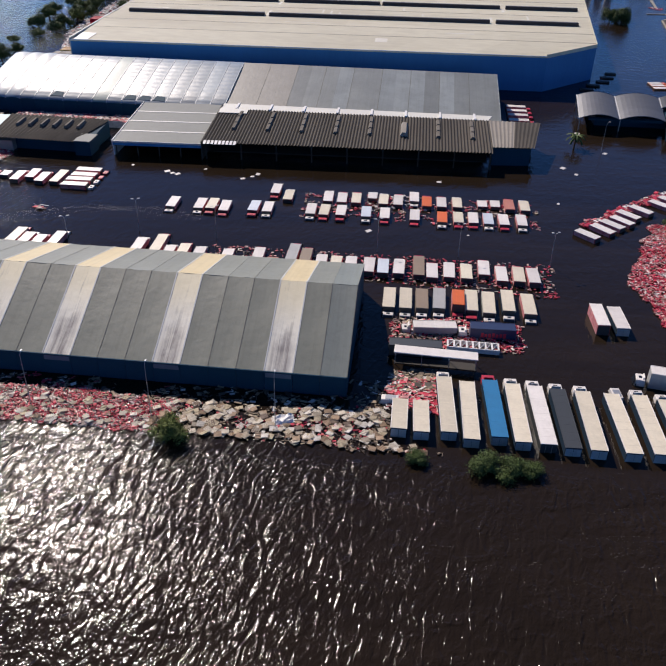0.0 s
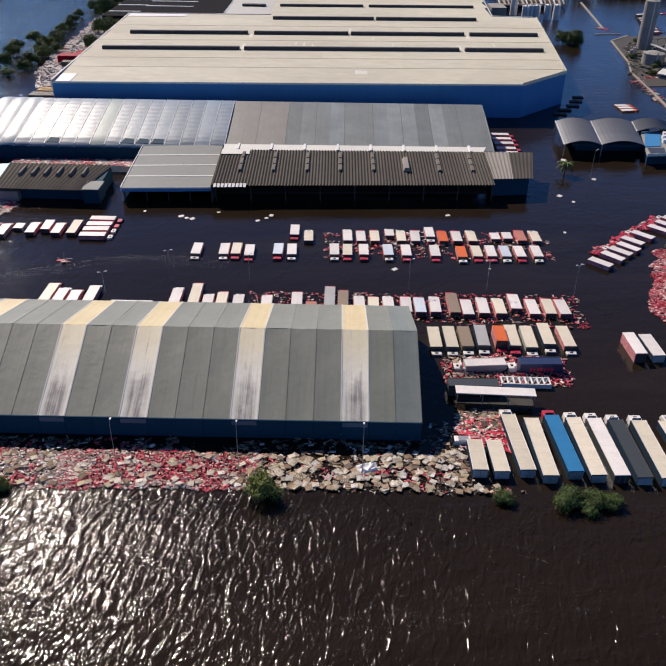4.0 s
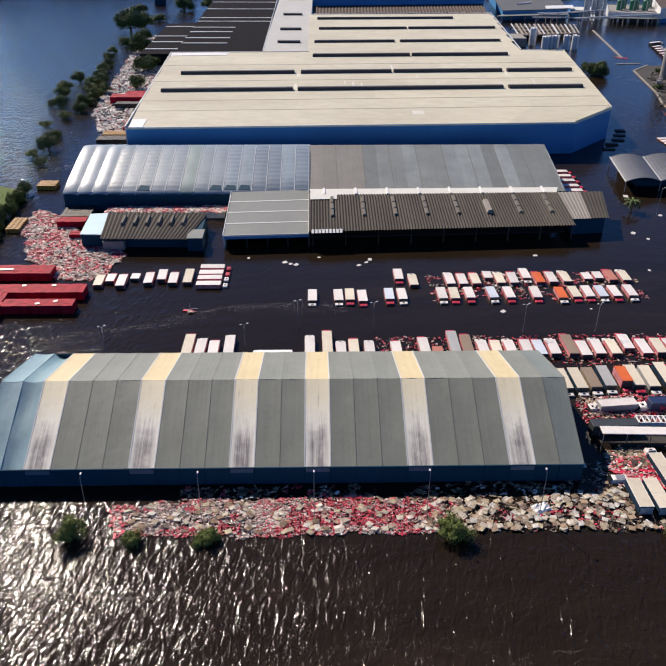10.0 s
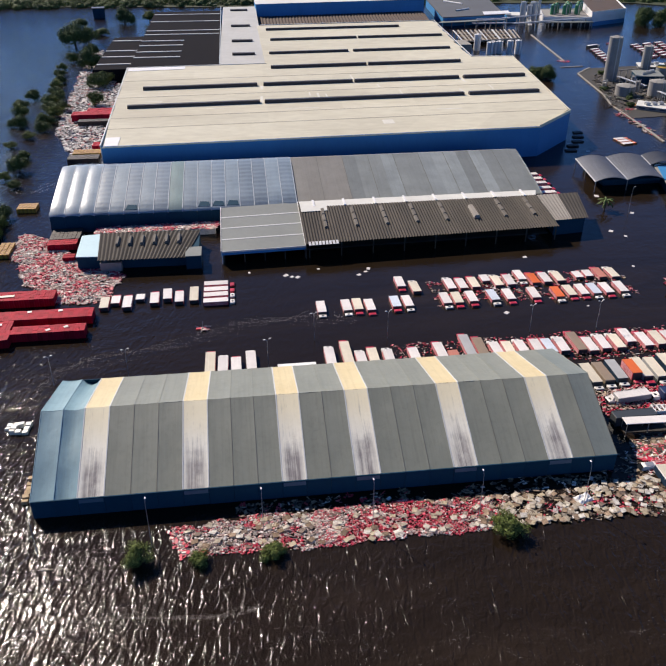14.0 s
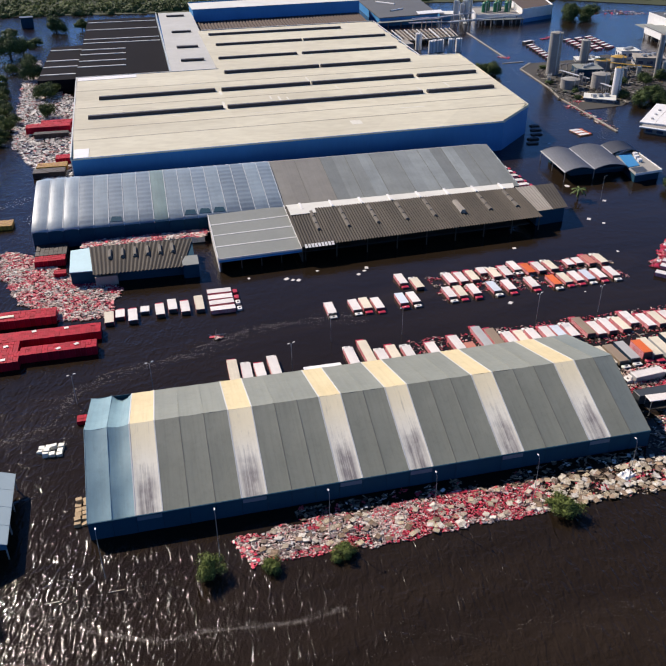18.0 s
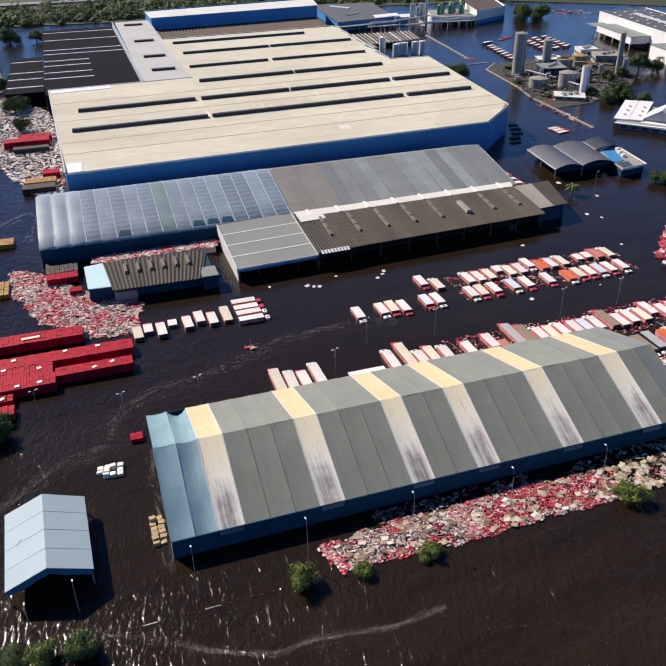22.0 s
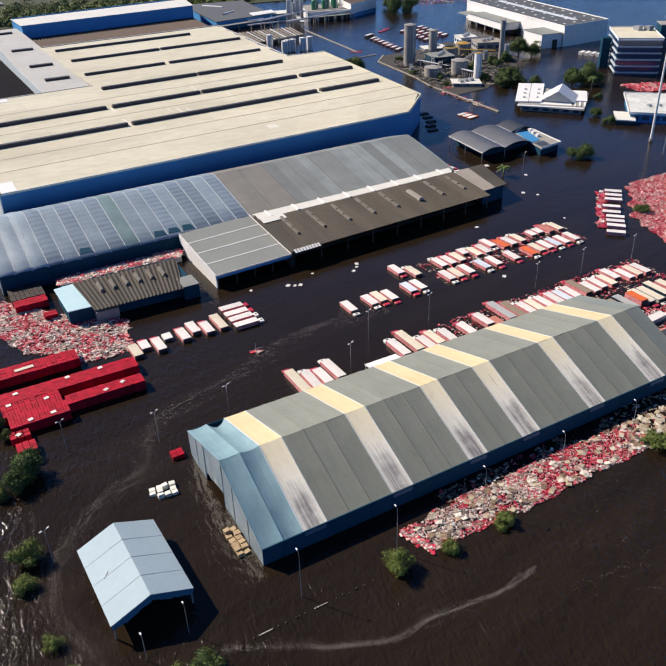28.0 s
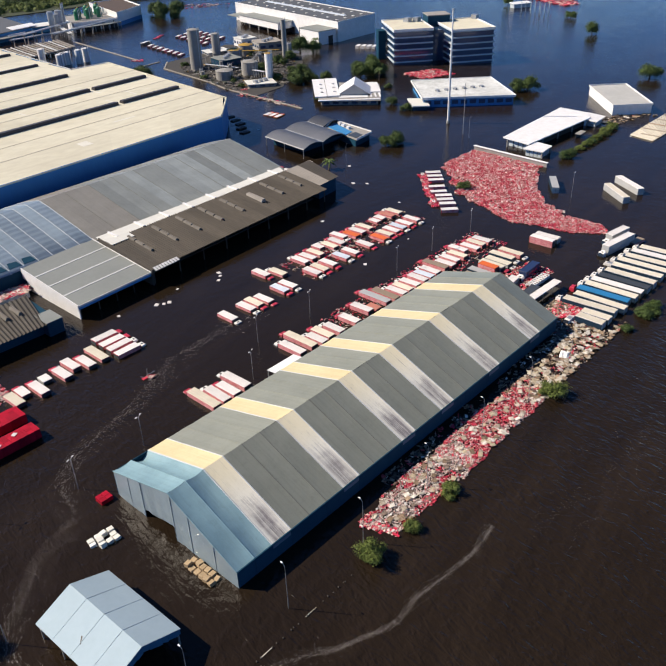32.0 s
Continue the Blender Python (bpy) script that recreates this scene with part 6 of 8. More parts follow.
# ---- lamps, masts and fences ----
def lamp_post(x, y, h, heads, rz, label):
    ob = thing("street_lamp", label, "street lamp", pose(x, y, 0, 0, 0, rz), "yard lamps")
    part("pole", Geo().tube((0, 0, -1.5), (0, 0, h * 0.8), 0.08, 8, 0.06), M_STEEL, ob)
    for s in ((1,), (1, -1))[heads - 1]:
        g = Geo().tube((0, 0, h * 0.8), (0.1 * s, 0, h * 0.94), 0.04).tube((0.1 * s, 0, h * 0.94), (0.55 * s, 0, h * 0.985), 0.035)
        arm = part("arm", g, M_STEEL, ob)
        part("lamp_head", Geo().box(min(0.5 * s, 1.05 * s), -0.13, h * 0.985 - 0.07, max(0.5 * s, 1.05 * s), 0.13, h * 0.985 + 0.06), M_WHITE, arm, "white lamp head", bevel=0.03)


for x in (-11.0, 9.4, 30.1, 50.8, 71.6, 92.6):
    lamp_post(x, -28.5, 11.3, 1, 90, "slender steel lamp post standing in flood water")
lamp_post(-31.1, -25.4, 7.0, 1, 90, "slender steel lamp post beside the shelter")
lamp_post(-39.0, -27.0, 6.0, 1, 90, "slender steel lamp post beside the shelter")
for x, y in ((-0.6, 28.6), (33.8, 29.1), (-18.4, 27.5), (-37.5, 35.2), (-47.6, 2.9), (46.6, 41), (66.2, 39.8), (105.2, 38.4), (124.2, 38.4), (145.2, 37)):
    lamp_post(x, y, 8.6, 2, 20, "double-headed steel lamp post in the flooded yard")
for x, y in ((171, 118), (196.5, 25), (236, 98)):
    lamp_post(x, y, 10, 1, 0, "tall steel lamp post beyond the halls")
mast = thing("flag_mast", "very tall pale steel mast rising from the water", "mast", pose(250.9, 120.2, 0))
part("pole", Geo().tube((0, 0, -1.5), (0, 0, 53), 0.62, 12, 0.34), M_WHITE, mast)
part("collar", Geo().cyl(0, 0, -1.0, 1.2, 0.95, 12), M_CONCRETE, mast)
part("cap", Geo().cyl(0, 0, 53, 53.6, 0.5, 10), M_STEEL, mast)
m2 = thing("thin_mast", "thin grey mast rising from the water", "mast", pose(240, 104, 0))
part("pole", Geo().tube((0, 0, -1.5), (0, 0, 24), 0.2, 8, 0.12), M_STEEL, m2)

fence = thing("sunken_fence", "line of fence posts barely above the water", "fence")
for i in range(19):
    x = -22.5 + 1.35 * i + R.uniform(-0.5, 0.5)
    part("post", Geo().box(x - 0.09, -32.2 + 0.08 * math.sin(i * 2.1), -1.2, x + 0.09, -32.0 + 0.08 * math.sin(i * 2.1), 0.05 + 0.3 * R.random()), M_FIBRE, fence)
for i in (1, 2, 9, 10):
    part("rail", Geo().box(-22.5 + 1.35 * i, -32.15, 0.05, -21.2 + 1.35 * i, -32.03, 0.14), M_PALLET, fence)


# ---- buildings beyond the halls ----
def rect(a, b, depth):
    """A rectangle from its front edge a-b; it reaches back to the left of that edge."""
    a, b = Vector(a), Vector(b)
    n = Vector((-(b - a).y, (b - a).x)).normalized() * depth
    return [tuple(a), tuple(b), tuple(b + n), tuple(a + n)]


def wall_boxes(ob, name, a, b, z0, z1, n, fill, mt, out=0.12, label=""):
    """n equal pieces set proud along the wall from a to b."""
    a, b = Vector(a), Vector(b)
    d = (b - a) / n
    o = Vector((d.y, -d.x)).normalized() * out
    for i in range(n):
        p, q = a + d * (i + (1 - fill) / 2), a + d * (i + (1 + fill) / 2)
        part(name, Geo().hull8([(*(p + o), z0), (*(q + o), z0), (*q, z0), (*p, z0), (*(p + o), z1), (*(q + o), z1), (*q, z1), (*p, z1)]), mt, ob, label)


# arched zinc canopies
arch = thing("arched_canopy", "three arched zinc canopies over a flooded bay", "canopy")
ARCH_S, ARCH_N = [167.0, 180.4, 195.4, 208.5], [170.4, 184.0, 200.0, 213.0]


def arch_point(i, u, v, lift=0.0):
    """A point of vault i: u across it, v from its near end to its far end."""
    x0 = ARCH_S[i] + (ARCH_N[i] - ARCH_S[i]) * v
    x1 = ARCH_S[i + 1] + (ARCH_N[i + 1] - ARCH_S[i + 1]) * v
    return (x0 + (x1 - x0) * u, 139.6 + 0.6 * i + 28.6 * v, 4.2 + 1.5 * math.sin(math.pi * u) ** 0.9 + lift)


for i in range(3):
    v0 = 0.55 if i == 2 else 0.0
    for j in range(3):
        g, n, m = Geo(), 10, 16
        for b in range(m + 1):
            v = v0 + (1 - v0) * (j + b / m) / 3
            g.v += [arch_point(i, k / n, v, 0.17 * (b % 2)) for k in range(n + 1)]
        for b in range(m):
            for k in range(n):
                a = b * (n + 1) + k
                g.f.append((a, a + 1, a + n + 2, a + n + 1))
                g.mi.append(0)
        part("arched_sheet", g, M_ARCH, arch)
    for v in (v0, 1.0):
        g = Geo()
        pts = [arch_point(i, u / 8, v, 0.05) for u in range(9)]
        for p, q in zip(pts, pts[1:]):
            g.tube(p, q, 0.12, 4)
        part("arch_rib", g, M_ARCH, arch)
    for v in (max(v0, 0.02), 0.5, 0.98):
        x, y, z = arch_point(i, 0.01, v)
        part("column", Geo().cyl(x + 0.1, y, -1.5, z, 0.16, 8), M_STEEL, arch)
    x, y, z = arch_point(i, 0.0, v0)
    q, r2, z = arch_point(i, 0.0, 1.0)
    part("valley_gutter", Geo().hull8([(x - 0.2, y, 4.05), (x + 0.2, y, 4.05), (q + 0.2, r2, 4.05), (q - 0.2, r2, 4.05), (x - 0.25, y, 4.4), (x + 0.25, y, 4.4), (q + 0.25, r2, 4.4), (q - 0.25, r2, 4.4)]), M_SEAM, arch)
part("front_beam", Geo().box(170.2, 141.0, 3.3, 194.6, 141.3, 4.1), M_DARKBLUE, arch, "blue front beam")
part("office_box", Geo().box(173.6, 146.5, -1.5, 205, 166, 3.2), M_DARKBLUE, arch, "navy room under the canopy")
PATIO = [(193.6, 131.6), (207.0, 133.4), (211.4, 161.5), (199.6, 156.4)]
part("flat_roof", Geo().prism(PATIO, 3.3, 3.7), M_CONCRETE, arch, "grey flat roof beside the vaults")
part("roof_tarp", Geo().prism([(195.6, 140.0), (201.5, 141.0), (206.8, 156.6), (200.6, 155.4)], 3.7, 3.95), M_BLUEWALL, arch, "bright blue roof sheet")
part("roof_opening", Geo().prism([(195.4, 133.4), (200.8, 134.0), (202.2, 139.6), (196.2, 139.2)], 3.7, 3.85), M_SLATE, arch, "dark roof opening")
for k in range(3):
    wall_boxes(arch, "parapet", PATIO[k], PATIO[(k + 1) % 4], 3.2, 4.2, 5, 0.98, M_WHITE)
part("flat_roof_body", Geo().prism(grown(PATIO, -1.2), -1.5, 3.3), M_DARKBLUE, arch)
for x, y in ((204.6, 146.0), (206.0, 150.4), (207.6, 154.2)):
    part("roof_unit", Geo().box(x - 0.8, y - 0.8, 3.7, x + 0.8, y + 0.8, 4.9), M_WHITE, arch, "white roof unit")

# low white house with a gabled middle
house = thing("white_house", "low white-roofed house with a gabled middle", "house")
H = [(236.5, 195), (257.5, 169), (286, 193.5), (267, 229)]
part("body", Geo().prism(grown(H, -2.0), -1.5, 2.6), M_CONCRETE, house)
part("roof", Geo().prism(grown(H, 0.2), 2.3, 2.62), M_CONCRETE, house, "grey terrace deck")
for i in range(4):
    wall_boxes(house, "window", grown(H, -2.0)[i], grown(H, -2.0)[(i + 1) % 4], 0.6, 2.0, 6, 0.6, M_GLASS, 0.1)
c = Vector((263.5, 193))
u, v = Vector((0.63, -0.78)), Vector((0.78, 0.63))
P = [c - u * 9 - v * 9, c + u * 9 - v * 9, c + u * 9 + v * 9, c - u * 9 + v * 9]
for s in (-1, 1):
    e0, e1, r0, r1 = c + u * 9 * s - v * 9, c + u * 9 * s + v * 9, c - v * 9, c + v * 9
    q = [(*r0, 9.0), (*e0, 3.3), (*e1, 3.3), (*r1, 9.0)]
    part("gable_roof", Geo().slab(q if s > 0 else q[::-1], 0.25), M_WHITE, house)
part("gable_end", Geo().face([(*(c - v * 8.6 - u * 8.3), 3.1), (*(c - v * 8.6 + u * 8.3), 3.1), (*(c - v * 8.6), 8.6)]), M_GREYTOP, house)
wing = [Vector(p) for p in ((239.6, 201.4), (250.2, 192.0), (279.4, 221.2), (268.3, 231.0))]
for k in range(2):
    f0, f1 = 0.5 * k + 0.01, 0.5 * k + 0.49
    q = [wing[0].lerp(wing[1], f0), wing[0].lerp(wing[1], f1), wing[3].lerp(wing[2], f1), wing[3].lerp(wing[2], f0)]
    part("wing_roof", Geo().prism([tuple(p) for p in q], 2.7, 3.4 + 0.1 * k), M_WHITE, house, "white flat wing roof")
    for j in range(3):
        p = q[0].lerp(q[1], 0.62).lerp(q[3].lerp(q[2], 0.62), 0.2 + 0.22 * j)
        part("roof_vent", Geo().box(p.x - 0.55, p.y - 0.55, 3.3, p.x + 0.55, p.y + 0.55, 4.0), M_STEEL, house, "grey roof vent")
part("side_roof", Geo().prism([(264.4, 186.2), (270.6, 179.6), (286.2, 195.2), (280.0, 202.4)], 2.7, 3.3), M_WHITE, house, "white flat side roof")
for k in range(4):
    a, b = lerp((257.8, 178.8), (262.6, 173.6), k / 3), lerp((264.2, 185.2), (269.2, 179.8), k / 3)
    part("pergola_beam", Geo().hull8([(a[0] - 0.35, a[1] + 0.35, 2.7), (a[0] + 0.35, a[1] - 0.35, 2.7), (b[0] + 0.35, b[1] - 0.35, 2.7), (b[0] - 0.35, b[1] + 0.35, 2.7),
                                      (a[0] - 0.35, a[1] + 0.35, 3.0), (a[0] + 0.35, a[1] - 0.35, 3.0), (b[0] + 0.35, b[1] - 0.35, 3.0), (b[0] - 0.35, b[1] + 0.35, 3.0)]), M_WHITE, house)
part("eaves_beam", Geo().prism([(235.4, 194.9), (258.2, 170.0), (259.6, 171.4), (236.8, 196.3)], 2.66, 3.1), M_WHITE, house, "white front eaves beam")
part("porch_slab", Geo().prism([(247.6, 190.6), (258.4, 178.6), (262.6, 182.8), (252.4, 194.4)], 2.64, 2.85), M_WHITE, house, "white porch slab")

# long low block with a white roof
lowb = thing("white_roofed_block", "long low block with a stained white roof and blue walls", "building")
L = [(266, 147.5), (299.5, 111), (327, 144), (294.3, 176.5)]
part("body", Geo().prism(grown(L, -1.2), -1.5, 4.4), M_BLUEWALL, lowb)
part("roof", Geo().prism(L, 4.4, 5.0), M_DIRTYROOF, lowb)
for i in range(4):
    wall_boxes(lowb, "parapet", L[i], L[(i + 1) % 4], 4.3, 5.4, 8, 0.99, M_WHITE, 0.25)
    wall_boxes(lowb, "window", grown(L, -1.2)[i], grown(L, -1.2)[(i + 1) % 4], 1.4, 3.4, 10, 0.7, M_GLASS, 0.1)
for k in range(6):
    x, y = lerp((283, 150), (305, 136), k / 5)
    part("roof_unit", Geo().box(x - 0.9, y - 0.9, 5.0, x + 0.9, y + 0.9, 5.9), M_STEEL, lowb)
part("annex_roof", Geo().prism([(258, 148), (264, 141), (275, 152), (269, 160)], 2.0, 2.6), M_WHITEROOF, lowb)
part("annex", Geo().prism([(259, 148.5), (264, 142.5), (274, 152), (269, 158.5)], -1.5, 2.0), M_DARKBLUE, lowb)

# office block of two wings
office = thing("office_block", "five-storey office block with blue glass bands and white floors", "office building")
WINGS = (rect((337, 223), (357, 206.5), 40), rect((357.5, 192), (380, 175), 40))
for w in WINGS:
    part("core", Geo().prism(grown(w, -1.2), -1.5, 20), M_GLASS, office)
    for s in range(6):
        z = 1.2 + 3.75 * s
        part("floor_band", Geo().prism(w, z + 0.2, z + 1.0), M_PALEWALL, office)
    for s in range(5):
        for i in range(4):
            if i == 2:
                continue
            wall_boxes(office, "window", grown(w, -1.15)[i], grown(w, -1.15)[(i + 1) % 4], 2.5 + 3.75 * s, 4.7 + 3.75 * s, 6, 0.92, M_GLASS, 0.06)
    part("roof", Geo().prism(grown(w, -0.8), 21.0, 21.4), M_CREAMROOF, office, "cream flat roof")
    for i in range(4):
        wall_boxes(office, "parapet", w[i], w[(i + 1) % 4], 21.1, 22.0, 3, 0.995, M_WHITE, 0.15)
part("link", Geo().prism([(360, 213), (368, 207), (378, 197), (400, 222), (384, 236)], -1.5, 19), M_GLASS, office, "dark glass link between wings")
part("stair_tower", Geo().prism([(372, 222), (384, 213), (392, 223), (380, 232)], 19, 25.5), M_DARKBLUE, office)
part("stair_tower_roof", Geo().prism([(371.5, 222), (384, 212.4), (392.6, 223), (380, 232.6)], 25.5, 26), M_CONCRETE, office)
for x, y in ((368, 236), (373, 232), (402, 205)):
    part("roof_unit", Geo().box(x - 2, y - 2, 21.4, x + 2, y + 2, 24), M_STEEL, office)
part("side_tower", Geo().prism([(346, 243), (350, 240), (355, 246), (351, 249)], -1.5, 18), M_DARKBLUE, office)

# large white hall
wb = thing("white_hall", "large white hall with a dark grey roof", "warehouse")
B = [(376, 306), (421, 308), (449, 452), (403, 450)]
part("body", Geo().prism(B, -1.5, 13.4), M_WHITE, wb)
part("roof", Geo().prism(grown(B, -0.8), 13.4, 13.7), M_DARKROOF, wb, "dark grey roof")
for i in range(4):
    wall_boxes(wb, "parapet", B[i], B[(i + 1) % 4], 13.2, 14.3, 6, 0.995, M_WHITE, 0.2)
for i in range(10):
    for j in range(4):
        x, y = lerp(lerp(B[0], B[3], (i + 0.6) / 10.4), lerp(B[1], B[2], (i + 0.6) / 10.4), (j + 0.7 + 0.25 * (i % 2)) / 4.6)
        part("skylight", Geo().box(x - 0.9, y - 0.9, 13.7, x + 0.9, y + 0.9, 14.1), M_WHITEROOF, wb)
for o in (0.47, 0.53):
    p, q = lerp(lerp(B[0], B[1], o), lerp(B[3], B[2], o), 0.1), lerp(lerp(B[0], B[1], o), lerp(B[3], B[2], o), 0.86)
    part("ridge_light", Geo().hull8([(p[0], p[1], 13.7), (p[0] + 0.9, p[1], 13.7), (q[0] + 0.9, q[1], 13.7), (q[0], q[1], 13.7), (p[0], p[1], 14.15), (p[0] + 0.9, p[1], 14.15), (q[0] + 0.9, q[1], 14.15), (q[0], q[1], 14.15)]), M_PALETOP, wb, "pale blue roof light strip")
part("corner_block", Geo().prism([(359, 310), (375.6, 307.5), (380, 331), (363.4, 333.5)], -1.5, 9.4), M_WHITE, wb, "white corner block")
part("corner_roof", Geo().prism([(358.6, 309.6), (375.6, 307), (380.4, 331.4), (363, 334)], 9.4, 9.7), M_GREYROOF, wb)
part("corner_door", Geo().hull8([(368, 308.4, 0), (372, 307.8, 0), (372, 308.3, 0), (368, 308.9, 0), (368, 308.4, 5.5), (372, 307.8, 5.5), (372, 308.3, 5.5), (368, 308.9, 5.5)]), M_SLOT, wb)
part("loading_porch", Geo().prism([(372, 366), (388.4, 364), (398, 420), (383, 423)], 3.6, 8.6), M_WHITE, wb, "white loading porch")
part("porch_roof", Geo().prism([(371.4, 365.4), (388.6, 363.4), (398.4, 420.6), (382.6, 423.6)], 8.6, 8.9), M_GREYROOF, wb)
part("porch_back", Geo().prism([(382, 367), (387, 366), (396, 420), (391, 421)], -1.5, 3.6), M_SLOT, wb, "dark loading bays")
for i in range(5):
    x, y = lerp((372.6, 367), (383.4, 422), i / 4)
    part("porch_post", Geo().box(x - 0.4, y - 0.4, -1.5, x + 0.4, y + 0.4, 3.6), M_CONCRETE, wb)
part("low_canopy", Geo().prism([(384, 424), (398.6, 421.6), (402, 442), (388, 444)], 6.2, 6.7), M_GREYROOF, wb)
wall_boxes(wb, "loading_door", (398, 440), (380.6, 334), 0.2, 4.4, 9, 0.5, M_SLOT, 0.15)

# flat white canopy and the wall before the crate field
fw = thing("flat_white_canopy", "flat white canopy roof on short posts", "canopy")
part("roof", Geo().prism([(236.4, 80.0), (234.0, 65.4), (288.0, 62.8), (295.4, 68.4), (296, 83.0)], 3.3, 3.8), M_WHITE, fw)
part("porch_roof", Geo().prism([(228.8, 65.3), (229.4, 55.8), (239.6, 56.8), (240.6, 65.0)], 2.86, 3.27), M_WHITE, fw)
for x, y in ((235.5, 77), (234.9, 66.3), (247, 65.6), (260, 64.9), (273, 64.4), (294.6, 69.4), (295, 82.0), (268, 80.6), (250, 79.8), (229.9, 56.4), (239.0, 57.3)):
    part("post", Geo().box(x - 0.25, y - 0.25, -1.5, x + 0.25, y + 0.25, 3.1), M_CONCRETE, fw)
part("end_roof", Geo().prism([(285.6, 64.4), (284.6, 57.8), (296.2, 58.7), (297.6, 69.4)], 2.86, 3.27), M_WHITE, fw, "white roof of the end room")
part("end_room", Geo().prism([(287, 63.6), (286.2, 59.2), (295.2, 60.0), (296.0, 68.0)], -1.5, 2.86), M_PALEWALL, fw)
# solid block, darkened by colour to read as shade below the roof
part("back_room", Geo().prism([(239, 66.8), (286, 64.8), (292.6, 70), (292, 80.6), (240, 77.8)], -1.5, 3.2), M_INSIDE, fw, "room under the canopy, its shade put into a dark colour")
for a, b in (((237.8, 77.6), (236.6, 67)), ((230, 64.4), (230.4, 56.9)), ((230.4, 56.9), (239, 57.8))):
    wall_boxes(fw, "glazed_bay", a, b, -1.0, 2.9, 4, 0.86, M_PALEWALL, 0.15)
kiosk = thing("bus_shelter", "small dark shelter beside the white canopy", "shelter", pose(268, 57.6, 0, 0, 0, 4))
part("roof", Geo().box(-3.2, -1.4, 2.0, 3.2, 1.4, 2.3), M_CONCRETE, kiosk)
part("back", Geo().box(-3, 0.9, -1.5, 3, 1.1, 2.0), M_SLATE, kiosk)
wl = thing("boundary_wall", "pale concrete wall with a white coping", "wall")
for i in range(9):
    a, b = lerp((222.9, 86.5), (221.0, 49.0), i / 9), lerp((222.9, 86.5), (221.0, 49.0), (i + 0.97) / 9)
    part("wall_panel", Geo().hull8([(a[0], a[1], -1.2), (b[0], b[1], -1.2), (b[0] + 0.5, b[1], -1.2), (a[0] + 0.5, a[1], -1.2), (a[0], a[1], 1.9), (b[0], b[1], 1.9), (b[0] + 0.5, b[1], 1.9), (a[0] + 0.5, a[1], 1.9)]), M_CONCRETE, wl)
part("coping", Geo().hull8([(222.5, 86.7, 1.9), (223.9, 86.7, 1.9), (222.0, 48.8, 1.9), (220.6, 48.8, 1.9), (222.5, 86.7, 2.1), (223.9, 86.7, 2.1), (222.0, 48.8, 2.1), (220.6, 48.8, 2.1)]), M_WHITE, wl)

gb = thing("grey_block", "small grey flat-roofed block with white parapets", "building")
Q = [(309.6, 61.4), (324, 47.2), (355, 75.4), (340.5, 89.5)]
part("body", Geo().prism(grown(Q, -0.5), -1.5, 4.6), M_WHITE, gb)
part("roof", Geo().prism(grown(Q, -0.6), 4.6, 4.9), M_PALEROOF, gb)
for i in range(4):
    wall_boxes(gb, "parapet", Q[i], Q[(i + 1) % 4], 4.5, 5.4, 4, 0.99, M_WHITE, 0.2)

deck = thing("timber_deck", "pale slatted timber deck afloat", "deck")
for i in range(16):
    a, b = lerp((281, 28.5), (299, 28.0), i / 16), lerp((284, 40.5), (331, 41.5), i / 16)
    part("plank", Geo().hull8([(a[0], a[1], 0.1), (a[0] + 0.8, a[1], 0.1), (b[0] + 1.9, b[1], 0.1), (b[0], b[1], 0.1), (a[0], a[1], 0.5), (a[0] + 0.8, a[1], 0.5), (b[0] + 1.9, b[1], 0.5), (b[0], b[1], 0.5)]), M_BEIGE, deck)
for k in range(5):
    x = 288 + 9 * k
    part("cross_board", Geo().box(x - 0.7, 28.3, 0.5, x + 0.7, 41.0 if k else 37.0, 0.62), M_PALLET, deck)
for y in (30.5, 35, 39.5):
    part("bearer", Geo().box(282, y - 0.2, -0.2, 300 + 3 * (y - 30), y + 0.2, 0.12), M_PALLET, deck)


# tank farm
def tank(name, x, y, r, h, mt, label, top=None, group="silos"):
    ob = thing(name, label, "tank", pose(x, y, 0), group)
    body = part("shell", Geo().cyl(0, 0, -1.5, h, r, 24), mt, ob, smooth=False)
    part("top", Geo().cyl(0, 0, h, h + r * 0.18, r * 1.03, 24, r * 0.35), top or mt, ob)
    for k in range(1, max(2, int(h / 4))):
        part("hoop", Geo().cyl(0, 0, 4 * k - 0.1, 4 * k + 0.1, r * 1.015, 24), mt, body)
    part("ladder", Geo().box(-0.3, -r - 0.25, 0, 0.3, -r, h + 1.0), M_STEEL, ob)
    n = 8
    for k in range(n):
        a = 6.28318 * k / n
        part("rail_post", Geo().box(r * math.cos(a) - 0.06, r * math.sin(a) - 0.06, h, r * math.cos(a) + 0.06, r * math.sin(a) + 0.06, h + 1.1), M_STEEL, ob)


tank("silo", 256, 324, 3.9, 25, M_CONCRETE, "tall grey concrete silo with a railed top")
tank("silo", 284.5, 337, 2.9, 17, M_CONCRETE, "grey concrete silo behind the tank farm")
tank("silo", 263, 262, 2.3, 16, M_WHITE, "white steel silo with a yellow top", M_YELLOW)
tank("silo", 313.5, 299.5, 1.7, 25, M_CONCRETE, "slim pale concrete stack")
tank("silo", 318.6, 300, 1.5, 9, M_STEEL, "short steel silo beside the stack")
tank("storage_tank", 292, 327, 5.2, 6.5, M_CONCRETE, "squat tank with a yellow railed top", M_YELLOW, "tanks")
tank("storage_tank", 306, 331, 5.0, 7.0, M_CONCRETE, "squat tank with a yellow railed top", M_YELLOW, "tanks")
tank("storage_tank", 264.6, 281.6, 5.2, 8.6, M_CONCRETE, "squat weathered concrete tank", None, "tanks")
tank("storage_tank", 248.6, 287.6, 5.4, 5.4, M_CONCRETE, "squat grey tank at the bank", None, "tanks")
